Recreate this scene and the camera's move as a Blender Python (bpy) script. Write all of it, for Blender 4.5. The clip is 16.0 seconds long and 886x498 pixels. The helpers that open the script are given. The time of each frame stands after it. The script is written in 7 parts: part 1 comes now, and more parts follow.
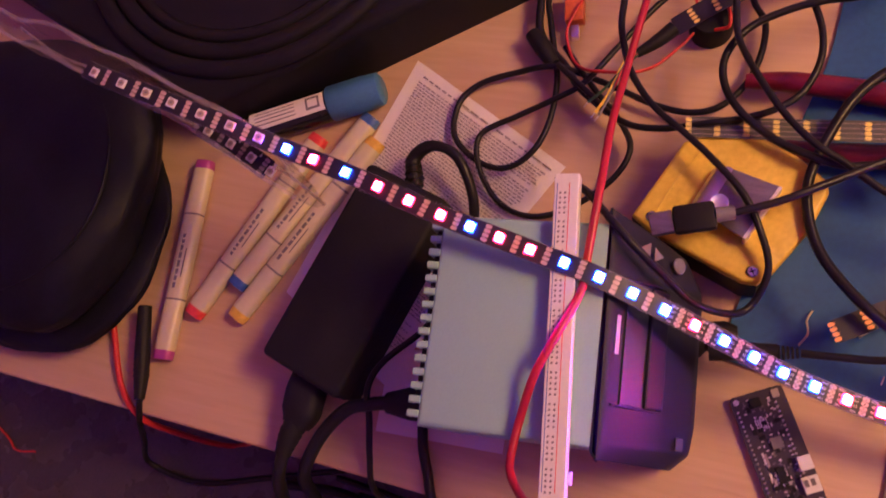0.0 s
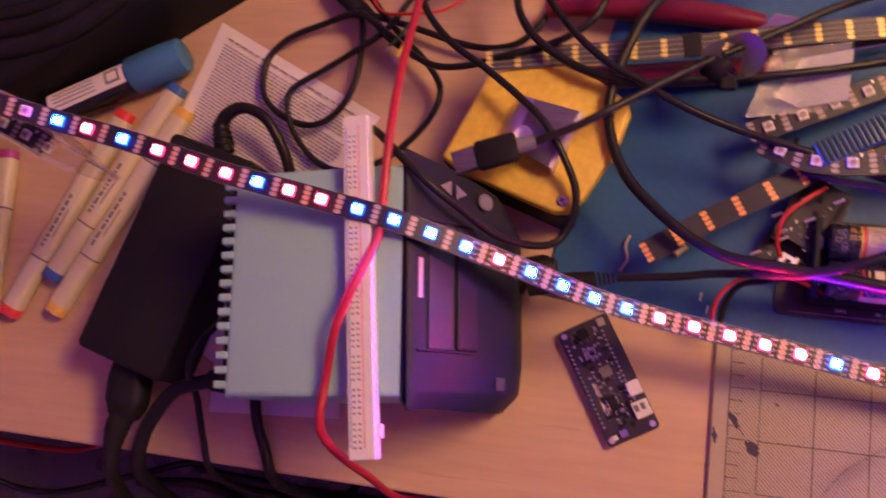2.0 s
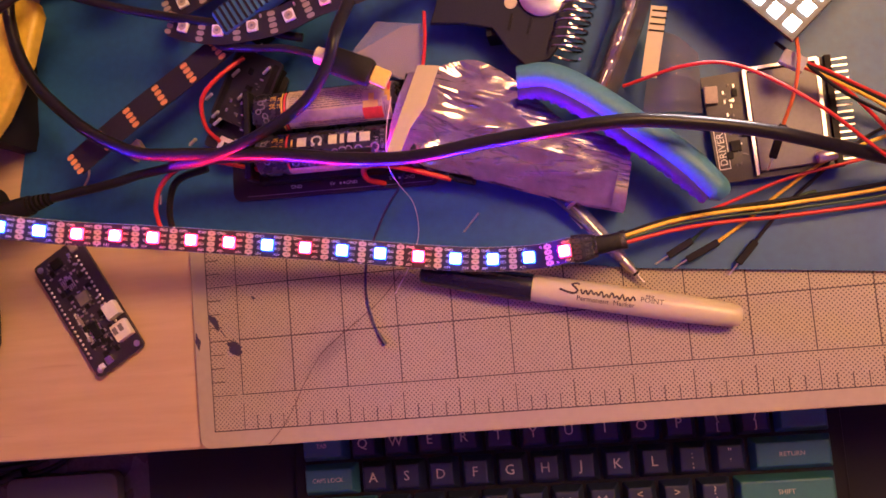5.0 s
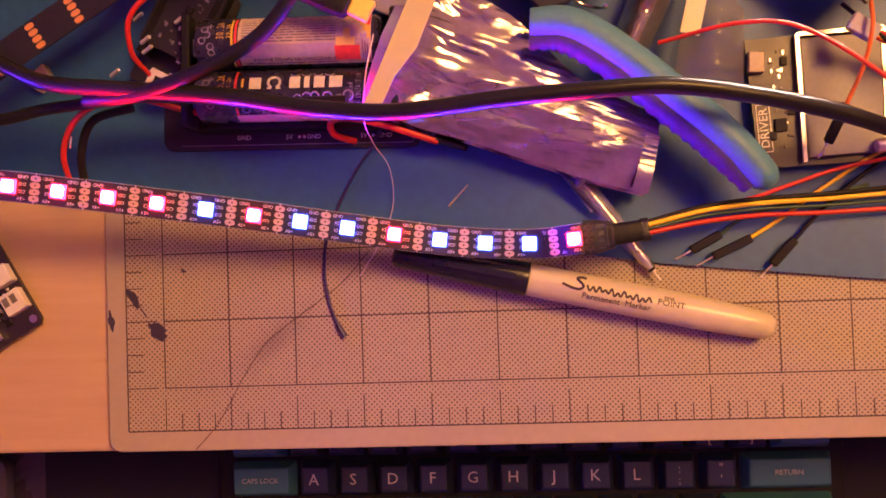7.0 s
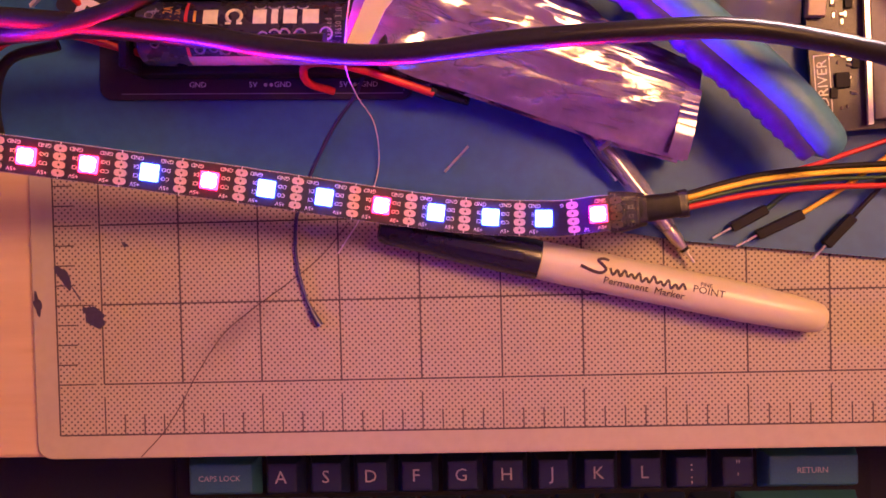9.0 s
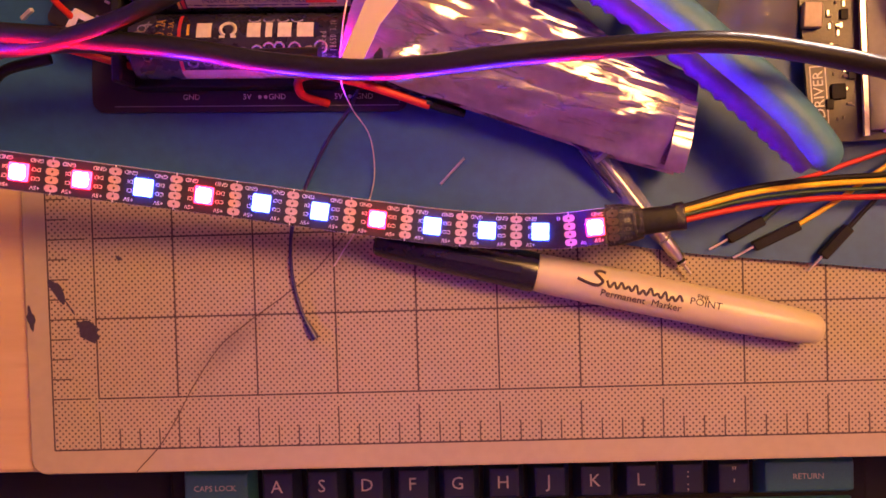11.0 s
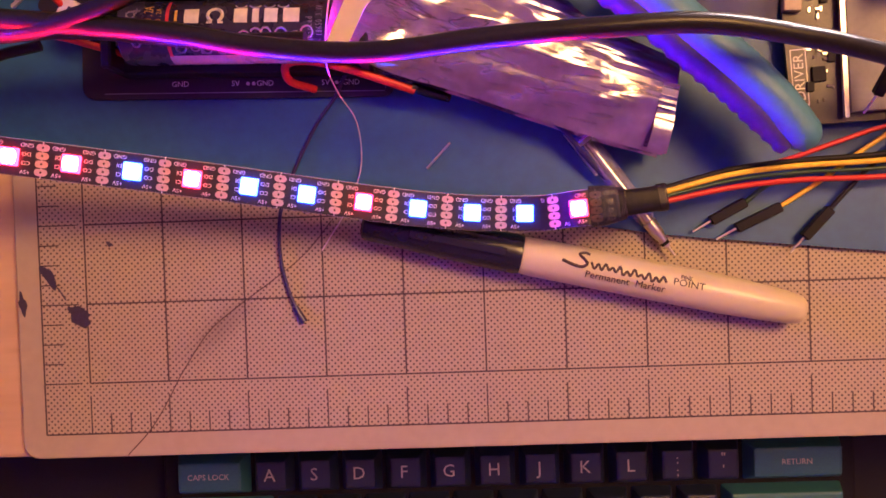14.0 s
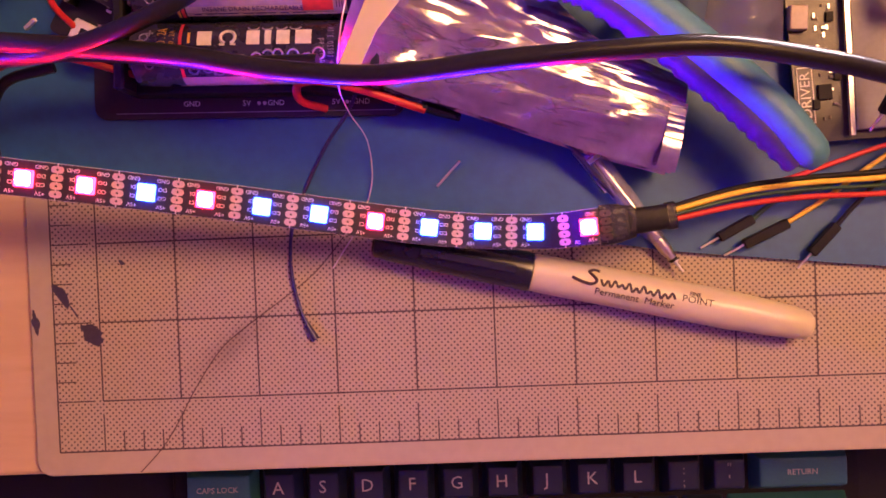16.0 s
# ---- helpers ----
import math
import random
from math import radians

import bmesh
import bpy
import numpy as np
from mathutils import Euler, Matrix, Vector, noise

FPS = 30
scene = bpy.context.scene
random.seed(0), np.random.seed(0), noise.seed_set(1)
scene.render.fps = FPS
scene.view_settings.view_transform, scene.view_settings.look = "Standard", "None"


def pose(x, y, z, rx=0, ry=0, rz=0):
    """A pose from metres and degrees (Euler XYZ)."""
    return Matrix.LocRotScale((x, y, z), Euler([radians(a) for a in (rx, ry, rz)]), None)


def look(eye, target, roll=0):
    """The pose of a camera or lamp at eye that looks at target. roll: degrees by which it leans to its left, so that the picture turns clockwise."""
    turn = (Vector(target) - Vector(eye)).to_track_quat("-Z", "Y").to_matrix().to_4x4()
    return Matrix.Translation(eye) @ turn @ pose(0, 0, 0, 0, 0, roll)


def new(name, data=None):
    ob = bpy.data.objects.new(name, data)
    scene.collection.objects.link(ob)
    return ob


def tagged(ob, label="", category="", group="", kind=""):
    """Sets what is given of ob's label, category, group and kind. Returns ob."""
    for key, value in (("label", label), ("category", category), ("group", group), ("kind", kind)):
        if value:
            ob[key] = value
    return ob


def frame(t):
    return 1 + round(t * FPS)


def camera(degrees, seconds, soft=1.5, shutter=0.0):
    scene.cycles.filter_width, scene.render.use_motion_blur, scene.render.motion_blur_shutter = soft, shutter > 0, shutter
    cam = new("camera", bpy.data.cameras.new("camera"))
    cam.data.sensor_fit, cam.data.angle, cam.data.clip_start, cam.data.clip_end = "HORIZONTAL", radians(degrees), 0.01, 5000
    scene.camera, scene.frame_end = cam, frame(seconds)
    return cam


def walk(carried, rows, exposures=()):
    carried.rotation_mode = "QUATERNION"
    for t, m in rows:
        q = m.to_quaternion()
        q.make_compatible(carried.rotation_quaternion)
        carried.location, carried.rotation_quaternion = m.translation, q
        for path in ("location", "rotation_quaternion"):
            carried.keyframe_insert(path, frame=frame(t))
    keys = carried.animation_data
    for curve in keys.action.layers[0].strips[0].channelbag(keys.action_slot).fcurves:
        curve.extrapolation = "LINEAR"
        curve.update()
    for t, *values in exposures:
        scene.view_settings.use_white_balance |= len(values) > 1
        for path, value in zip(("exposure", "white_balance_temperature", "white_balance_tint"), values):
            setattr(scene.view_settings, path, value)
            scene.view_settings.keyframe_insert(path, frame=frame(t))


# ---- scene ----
cam = camera(54.8, 16.0, soft=1.6, shutter=0.5)
EXPOSURES = [
    (0, 0.82, 5400, 32),
    (0.5, 0.81, 5600, 22),
    (1, 0.81, 5250, 26),
    (1.5, 0.80, 5150, 22),
    (2, 0.81, 5200, 30),
    (2.5, 0.78, 5150, 14),
    (3, 0.84, 5350, 40),
    (3.5, 0.81, 5300, 28),
    (4, 0.84, 5550, 36),
    (4.5, 0.81, 5550, 24),
    (7, 0.85, 7250, 30),
    (7.5, 0.82, 5900, 22),
    (8, 0.85, 6100, 38),
    (8.5, 0.88, 6200, 48),
    (11, 0.85, 7200, 30),
    (11.5, 0.83, 5600, 32),
    (12, 0.83, 5300, 36),
    (12.5, 0.85, 5750, 38),
    (13, 0.82, 5850, 26),
    (13.5, 0.87, 5900, 50),
    (14, 0.83, 6000, 28),
    (14.5, 0.85, 6000, 36),
    (15, 0.86, 6050, 40),
    (15.5, 0.80, 6450, 10),
    (16, 0.85, 6000, 38),
]
PATH = [
    (0, -0.1077, 0.0259, 0.4992, 14.90, 16.63, 14.42),
    (0.5, -0.0997, 0.0335, 0.4911, 16.13, 16.25, 13.84),
    (1, -0.0875, 0.0307, 0.4790, 14.97, 14.59, 11.39),
    (1.5, -0.0769, 0.0290, 0.4723, 13.04, 13.32, 9.31),
    (2, -0.0529, 0.0240, 0.4616, 12.03, 13.23, 7.11),
    (2.5, -0.0109, 0.0180, 0.4345, 8.29, 11.11, 2.38),
    (3, 0.0702, 0.0087, 0.4017, 4.68, 9.77, -2.36),
    (3.5, 0.1144, 0.0087, 0.3991, 4.70, 9.71, -5.11),
    (4, 0.1414, 0.0128, 0.4008, 5.31, 10.14, -5.87),
    (4.5, 0.1575, 0.0217, 0.3972, 5.02, 10.36, -5.49),
    (4.7, 0.1633, 0.0218, 0.3918, 4.78, 10.23, -5.33),
    (6.8, 0.1358, 0.0372, 0.3280, 2.18, 4.84, -2.21),
    (7, 0.1318, 0.0385, 0.3209, 1.74, 4.40, -2.01),
    (7.5, 0.1270, 0.0421, 0.3036, 0.47, 4.10, -1.77),
    (8, 0.1223, 0.0454, 0.2832, -0.39, 2.97, -1.51),
    (8.5, 0.1196, 0.0459, 0.2721, -1.00, 2.32, -1.44),
    (11, 0.1179, 0.0515, 0.2699, -1.57, 1.53, -1.69),
    (11.5, 0.1195, 0.0529, 0.2692, -1.65, 1.41, -1.90),
    (12, 0.1201, 0.0534, 0.2680, -1.84, 1.29, -2.01),
    (12.5, 0.1201, 0.0518, 0.2687, -1.79, 1.44, -2.05),
    (13, 0.1205, 0.0504, 0.2699, -1.83, 1.48, -2.06),
    (13.5, 0.1211, 0.0485, 0.2713, -1.67, 1.50, -2.01),
    (14, 0.1219, 0.0448, 0.2730, -1.25, 1.52, -2.02),
    (14.5, 0.1234, 0.0434, 0.2750, -1.08, 1.43, -2.27),
    (15, 0.1230, 0.0420, 0.2771, -0.74, 1.33, -2.36),
    (15.5, 0.1214, 0.0458, 0.2773, -0.93, 1.24, -2.30),
    (16, 0.1180, 0.0501, 0.2752, -1.18, 1.32, -2.28),
]
walk(cam, [(t, pose(x, y, z, rx, ry, rz)) for t, x, y, z, rx, ry, rz in PATH], EXPOSURES)

# ---- light ----
world = bpy.data.worlds.new("world")
world.use_nodes = True
world.node_tree.nodes["Background"].inputs["Color"].default_value = (0.30, 0.24, 0.34, 1)
world.node_tree.nodes["Background"].inputs["Strength"].default_value = 0.05
scene.world = world


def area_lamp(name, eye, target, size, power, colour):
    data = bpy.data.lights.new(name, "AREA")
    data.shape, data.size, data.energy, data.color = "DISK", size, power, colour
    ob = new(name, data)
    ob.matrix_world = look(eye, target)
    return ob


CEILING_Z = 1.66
# warm light from the back right, placed from the shadows; its source is unseen
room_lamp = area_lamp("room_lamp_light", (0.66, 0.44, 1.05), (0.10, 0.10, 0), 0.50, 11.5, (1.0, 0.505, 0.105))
scene.view_settings.exposure = 0.0


# ---- materials ----
def mat(name, col, rough=0.5, metal=0.0, var=0.18, big=30.0, fine=500.0, bump=0.15, bump_d=0.0004, stretch=(1, 1, 1), col2=None,
        coat=0.0, trans=0.0, alpha=1.0, rvar=0.12, per_object=0.0, spec=0.5):
    """Principled surface with broad and fine variation, in metres."""
    m = bpy.data.materials.new(name)
    m.use_nodes = True
    nt = m.node_tree
    b = nt.nodes["Principled BSDF"]
    tc = nt.nodes.new("ShaderNodeTexCoord")
    mp = nt.nodes.new("ShaderNodeMapping")
    mp.inputs["Scale"].default_value = stretch
    nt.links.new(tc.outputs["Object"], mp.inputs["Vector"])
    n1 = nt.nodes.new("ShaderNodeTexNoise")
    n1.inputs["Scale"].default_value, n1.inputs["Detail"].default_value = big, 4
    n2 = nt.nodes.new("ShaderNodeTexNoise")
    n2.inputs["Scale"].default_value, n2.inputs["Detail"].default_value = fine, 3
    for n in (n1, n2):
        nt.links.new(mp.outputs["Vector"], n.inputs["Vector"])
    add = nt.nodes.new("ShaderNodeMath")
    add.operation = "ADD"
    nt.links.new(n1.outputs["Fac"], add.inputs[0])
    nt.links.new(n2.outputs["Fac"], add.inputs[1])
    last = add.outputs[0]
    if per_object:
        oi = nt.nodes.new("ShaderNodeObjectInfo")
        mu = nt.nodes.new("ShaderNodeMath")
        mu.operation = "MULTIPLY_ADD"
        mu.inputs[1].default_value = per_object
        nt.links.new(oi.outputs["Random"], mu.inputs[0])
        nt.links.new(last, mu.inputs[2])
        last = mu.outputs[0]
    ramp = nt.nodes.new("ShaderNodeMapRange")
    ramp.inputs["From Min"].default_value, ramp.inputs["From Max"].default_value = 0.65, 1.35
    nt.links.new(last, ramp.inputs["Value"])
    mix = nt.nodes.new("ShaderNodeMix")
    mix.data_type = "RGBA"
    c2 = col2 or tuple(min(1, c * (1 + var)) for c in col)
    c1 = col if col2 else tuple(c * (1 - var) for c in col)
    mix.inputs["A"].default_value, mix.inputs["B"].default_value = (*c1, 1), (*c2, 1)
    nt.links.new(ramp.outputs["Result"], mix.inputs["Factor"])
    nt.links.new(mix.outputs["Result"], b.inputs["Base Color"])
    rr = nt.nodes.new("ShaderNodeMapRange")
    rr.inputs["To Min"].default_value, rr.inputs["To Max"].default_value = max(0.02, rough - rvar), min(1, rough + rvar)
    nt.links.new(n1.outputs["Fac"], rr.inputs["Value"])
    nt.links.new(rr.outputs["Result"], b.inputs["Roughness"])
    b.inputs["Metallic"].default_value = metal
    b.inputs["Specular IOR Level"].default_value = spec
    b.inputs["Coat Weight"].default_value = coat
    b.inputs["Transmission Weight"].default_value = trans
    b.inputs["Alpha"].default_value = alpha
    if bump:
        bp = nt.nodes.new("ShaderNodeBump")
        bp.inputs["Strength"].default_value, bp.inputs["Distance"].default_value = bump, bump_d
        nt.links.new(n2.outputs["Fac"], bp.inputs["Height"])
        nt.links.new(bp.outputs["Normal"], b.inputs["Normal"])
    return m


def glow(name, col, strength):
    m = bpy.data.materials.new(name)
    m.use_nodes = True
    b = m.node_tree.nodes["Principled BSDF"]
    b.inputs["Base Color"].default_value = (0.03, 0.03, 0.03, 1)
    b.inputs["Emission Color"].default_value = (*col, 1)
    b.inputs["Emission Strength"].default_value = strength
    return m


def wood_material():
    """Pale varnished maple: stretched grain, flecks and a few darker streaks."""
    m = mat("maple", (0.50, 0.335, 0.19), 0.42, var=0.10, big=9, fine=60, bump=0.05, stretch=(0.35, 4.0, 1), col2=(0.60, 0.42, 0.255))
    nt = m.node_tree
    b = nt.nodes["Principled BSDF"]
    tc = nt.nodes.new("ShaderNodeTexCoord")
    mp = nt.nodes.new("ShaderNodeMapping")
    mp.inputs["Scale"].default_value = (9, 130, 1)
    nt.links.new(tc.outputs["Object"], mp.inputs["Vector"])
    n = nt.nodes.new("ShaderNodeTexNoise")
    n.inputs["Scale"].default_value, n.inputs["Detail"].default_value = 1.0, 5
    nt.links.new(mp.outputs["Vector"], n.inputs["Vector"])
    r = nt.nodes.new("ShaderNodeMapRange")
    r.inputs["From Min"].default_value, r.inputs["From Max"].default_value = 0.68, 0.82
    r.inputs["To Max"].default_value = 0.55
    nt.links.new(n.outputs["Fac"], r.inputs["Value"])
    mx = nt.nodes.new("ShaderNodeMix")
    mx.data_type = "RGBA"
    mx.inputs["B"].default_value = (0.24, 0.13, 0.06, 1)
    src = b.inputs["Base Color"].links[0].from_socket
    nt.links.new(src, mx.inputs["A"])
    nt.links.new(r.outputs["Result"], mx.inputs["Factor"])
    nt.links.new(mx.outputs["Result"], b.inputs["Base Color"])
    return m


def dotted_material():
    """Frosted white cutting mat with a printed field of small staggered dots."""
    m = mat("frosted_mat", (0.40, 0.335, 0.24), 0.45, var=0.06, big=18, fine=300, bump=0.05)
    nt = m.node_tree
    b = nt.nodes["Principled BSDF"]
    tc = nt.nodes.new("ShaderNodeTexCoord")
    sep = nt.nodes.new("ShaderNodeSeparateXYZ")
    nt.links.new(tc.outputs["Object"], sep.inputs[0])

    def op(kind, a, bb=None, cc=None):
        nd = nt.nodes.new("ShaderNodeMath")
        nd.operation = kind
        for k, v in enumerate((a, bb, cc)):
            if v is None:
                continue
            if isinstance(v, (int, float)):
                nd.inputs[k].default_value = v
            else:
                nt.links.new(v, nd.inputs[k])
        return nd.outputs[0]

    pitch = 0.001
    u = op("MULTIPLY", op("ADD", sep.outputs["X"], sep.outputs["Y"]), 1 / (2 * pitch))
    v = op("MULTIPLY", op("SUBTRACT", sep.outputs["X"], sep.outputs["Y"]), 1 / (2 * pitch))
    du = op("SUBTRACT", op("FRACT", u), 0.5)
    dv = op("SUBTRACT", op("FRACT", v), 0.5)
    d = op("SQRT", op("ADD", op("MULTIPLY", du, du), op("MULTIPLY", dv, dv)))
    dot = op("LESS_THAN", d, 0.235)
    inside = op("MULTIPLY", op("GREATER_THAN", sep.outputs["X"], -0.0147), op("GREATER_THAN", sep.outputs["Y"], -0.0162))
    fac = op("MULTIPLY", op("MULTIPLY", dot, inside), 0.92)
    mx = nt.nodes.new("ShaderNodeMix")
    mx.data_type = "RGBA"
    mx.inputs["B"].default_value = (0.05, 0.03, 0.035, 1)
    nt.links.new(b.inputs["Base Color"].links[0].from_socket, mx.inputs["A"])
    nt.links.new(fac, mx.inputs["Factor"])
    # a rubbed graphite smear across the score line
    dx, dy = op("SUBTRACT", sep.outputs["X"], 0.043), op("SUBTRACT", sep.outputs["Y"], 0.017)
    su = op("MULTIPLY", op("ADD", op("MULTIPLY", dx, 0.77), op("MULTIPLY", dy, 0.64)), 1 / 0.014)
    sv = op("MULTIPLY", op("SUBTRACT", op("MULTIPLY", dy, 0.77), op("MULTIPLY", dx, 0.64)), 1 / 0.0042)
    smear = op("POWER", 2.718, op("MULTIPLY", op("ADD", op("MULTIPLY", su, su), op("MULTIPLY", sv, sv)), -1.0))
    mz = nt.nodes.new("ShaderNodeMix")
    mz.data_type = "RGBA"
    mz.inputs["B"].default_value = (0.10, 0.07, 0.09, 1)
    nt.links.new(mx.outputs["Result"], mz.inputs["A"])
    nt.links.new(op("MULTIPLY", smear, 0.42), mz.inputs["Factor"])
    nt.links.new(mz.outputs["Result"], b.inputs["Base Color"])
    return m


M = {
    "wood": wood_material(),
    "mat": dotted_material(),
    "ink": mat("printed_ink", (0.055, 0.035, 0.04), 0.6),
    "stain": mat("dark_stain", (0.030, 0.020, 0.045), 0.5, col2=(0.05, 0.04, 0.08), fine=900),
    "scratch": mat("scratch", (0.08, 0.045, 0.045), 0.5),
    "blue_mat": mat("blue_silicone", (0.020, 0.095, 0.25), 0.46, var=0.16, big=14, fine=260, bump=0.08),
    "tray": mat("dark_laminate", (0.055, 0.045, 0.045), 0.28, var=0.35, big=25),
    "deskmat": mat("black_cloth", (0.012, 0.011, 0.018), 0.85, fine=1500, bump=0.3),
    # violet picked to tint the light bounced off these unseen walls
    "wall": mat("violet_bounce_wall", (0.61, 0.50, 0.75), 0.8, var=0.06, big=3, fine=200),
    "black": mat("black_plastic", (0.014, 0.013, 0.016), 0.55, var=0.3, fine=1400, bump=0.12, spec=0.16),
    "black_soft": mat("black_rubber", (0.012, 0.011, 0.013), 0.55, spec=0.22, var=0.3, fine=900, bump=0.12),
    "cable": mat("black_cable", (0.013, 0.012, 0.014), 0.34, var=0.35, fine=700, bump=0.08, spec=0.24),
    "gloss_black": mat("gloss_black", (0.012, 0.012, 0.016), 0.2, var=0.3, fine=300, bump=0.06),
    "leather": mat("black_leather", (0.007, 0.007, 0.013), 0.5, var=0.4, big=25, fine=420, bump=0.2, bump_d=0.0005, spec=0.2),
    "teal": mat("pale_teal_paint", (0.30, 0.50, 0.48), 0.4, var=0.05, big=10, fine=900, bump=0.08),
    "navy": mat("dark_blue_black", (0.013, 0.014, 0.028), 0.58, var=0.25, fine=1200, bump=0.12, spec=0.3),
    "white": mat("white_plastic", (0.72, 0.70, 0.66), 0.4, var=0.05),
    "print_white": mat("white_print", (0.75, 0.73, 0.70), 0.6, var=0.04, bump=0),
    "cream": mat("cream_plastic", (0.60, 0.54, 0.34), 0.32, var=0.04, fine=300, bump=0.04),
    "paper": mat("paper", (0.74, 0.70, 0.64), 0.85, var=0.05, big=20, fine=900, bump=0.1),
    "fine_ink": mat("faint_grey_print", (0.27, 0.24, 0.24), 0.8, bump=0),
    "text": mat("grey_print", (0.17, 0.15, 0.16), 0.8, bump=0),
    "yellow": mat("yellow_paint", (0.60, 0.42, 0.012), 0.42, var=0.15, big=26, fine=240, bump=0.12, col2=(0.84, 0.62, 0.045)),
    "steel": mat("steel", (0.56, 0.54, 0.49), 0.24, metal=1.0, var=0.12, fine=700, bump=0.05),
    "dark_steel": mat("darkened_steel", (0.26, 0.24, 0.21), 0.34, metal=0.9, var=0.25, big=60, fine=900, bump=0.1, stretch=(1, 6, 1)),
    "dull_paper": mat("dull_paper", (0.40, 0.40, 0.42), 0.7, var=0.1, big=40),
    "band": mat("grey_webbing", (0.30, 0.29, 0.28), 0.45, var=0.2, fine=1200, bump=0.3),
    "tin": mat("tinned_metal", (0.75, 0.72, 0.68), 0.35, metal=1.0, var=0.1),
    "pad_dull": mat("dull_solder_pad", (0.34, 0.28, 0.26), 0.55, metal=0.3, var=0.15),
    "pad_tan": mat("tan_solder_pad", (0.56, 0.40, 0.34), 0.5, metal=0.1, var=0.12),
    "copper": mat("copper_pad", (0.88, 0.40, 0.13), 0.4, metal=0.35, var=0.15),
    "gold": mat("gold_pad", (0.98, 0.74, 0.16), 0.4, metal=0.35, var=0.15),
    "pcb": mat("black_circuit_board", (0.016, 0.014, 0.020), 0.42, var=0.3, fine=900),
    "pcb_purple": mat("dark_circuit_board", (0.030, 0.022, 0.034), 0.4, var=0.3, big=150, fine=1500),
    "led_body": mat("led_package", (0.74, 0.72, 0.66), 0.45, var=0.05),
    "led_window": mat("led_window", (0.40, 0.33, 0.26), 0.2, var=0.15, big=400),
    "red": mat("red_silicone", (0.40, 0.012, 0.035), 0.42, var=0.15),
    "red_wire": mat("red_wire", (0.55, 0.03, 0.02), 0.4, var=0.12),
    "red_grip": mat("red_grip", (0.15, 0.006, 0.024), 0.33, var=0.2, big=40),
    "orange_wire": mat("orange_wire", (0.60, 0.13, 0.02), 0.4),
    "yellow_wire": mat("yellow_wire", (0.80, 0.56, 0.03), 0.4),
    "green_wire": mat("green_wire", (0.02, 0.07, 0.035), 0.4),
    "purple_wire": mat("purple_wire", (0.03, 0.02, 0.11), 0.35),
    "enamel": mat("enamel_wire", (0.70, 0.58, 0.62), 0.35, metal=0.3),
    "blue_grip": mat("blue_grip", (0.070, 0.225, 0.33), 0.5, var=0.12, fine=500),
    "blue_grip_dark": mat("blue_grip_dark", (0.045, 0.03, 0.12), 0.55, var=0.2),
    "blue_cap": mat("blue_cap", (0.06, 0.19, 0.36), 0.4, var=0.12),
    "grey": mat("grey_plastic", (0.17, 0.16, 0.18), 0.45, var=0.1),
    "grey_tape": mat("grey_tape", (0.072, 0.068, 0.062), 0.4, var=0.15, big=80),
    "trackpad": mat("grey_trackpad", (0.105, 0.10, 0.105), 0.5, var=0.08, fine=1500, bump=0.1),
    "orange": mat("orange_plastic", (0.65, 0.13, 0.025), 0.4),
    "key_navy": mat("navy_keycap", (0.020, 0.030, 0.075), 0.5, var=0.12, fine=1500, bump=0.12, per_object=0.15),
    "key_teal": mat("teal_keycap", (0.045, 0.185, 0.215), 0.5, var=0.12, fine=1500, bump=0.12, per_object=0.15),
    "legend": mat("cream_legend", (0.62, 0.58, 0.47), 0.6, bump=0),
    "tip_red": mat("tip_red", (0.70, 0.06, 0.05), 0.4),
    "tip_blue": mat("tip_blue", (0.05, 0.13, 0.40), 0.4),
    "tip_yellow": mat("tip_yellow", (0.70, 0.45, 0.06), 0.4),
    "tip_purple": mat("tip_purple", (0.40, 0.06, 0.30), 0.4),
    "marker_cap": mat("black_cap", (0.012, 0.012, 0.022), 0.22, var=0.2),
    "bright_pin": mat("bright_tin_pin", (0.80, 0.76, 0.72), 0.35, metal=0.35, var=0.1),
    "foil": mat("metal_film", (0.44, 0.39, 0.38), 0.19, metal=0.85, var=0.18, big=60, fine=350, bump=0.10, bump_d=0.0006, rvar=0.08),
    "clear": mat("clear_film", (0.80, 0.76, 0.80), 0.16, var=0.05, alpha=0.22, big=60, fine=200, bump=0.3),
    "smoky_film": mat("smoky_film", (0.46, 0.34, 0.32), 0.28, var=0.1, alpha=0.30, big=60, fine=200, bump=0.3),
    "violet_film": mat("dusky_film", (0.20, 0.19, 0.26), 0.2, var=0.15, alpha=0.55, big=60, fine=250, bump=0.3),
    "grey_clear": mat("milky_plastic", (0.42, 0.36, 0.38), 0.35, var=0.1, alpha=0.42, bump=0.1),
    "label_dark": mat("cell_wrap_dark", (0.020, 0.018, 0.035), 0.28, var=0.4, big=180, fine=600),
    "label_pink": mat("cell_wrap_pale", (0.56, 0.46, 0.33), 0.3, var=0.12, big=90),
    "display_glass": mat("display_glass", (0.035, 0.038, 0.055), 0.45, var=0.1, spec=0.2),
    "smoky": mat("smoky_shrink", (0.020, 0.017, 0.022), 0.24, var=0.35, big=220, fine=900, bump=0.6, bump_d=0.0008, alpha=0.82),
    "pattern": mat("lilac_grey_print", (0.24, 0.21, 0.27), 0.5, bump=0),
    "lilac_band": mat("pale_violet_print", (0.40, 0.30, 0.40), 0.35, bump=0),
    "lilac_ink": mat("violet_print", (0.10, 0.04, 0.14), 0.5, bump=0),
    "lit_red": glow("lit_red", (1.0, 0.0075, 0.0055), 4800),
    "lit_blue": glow("lit_blue", (0.022, 0.0160, 1.0), 5600),
    "led_red": glow("glowing_red_package", (1.0, 0.018, 0.05), 16),
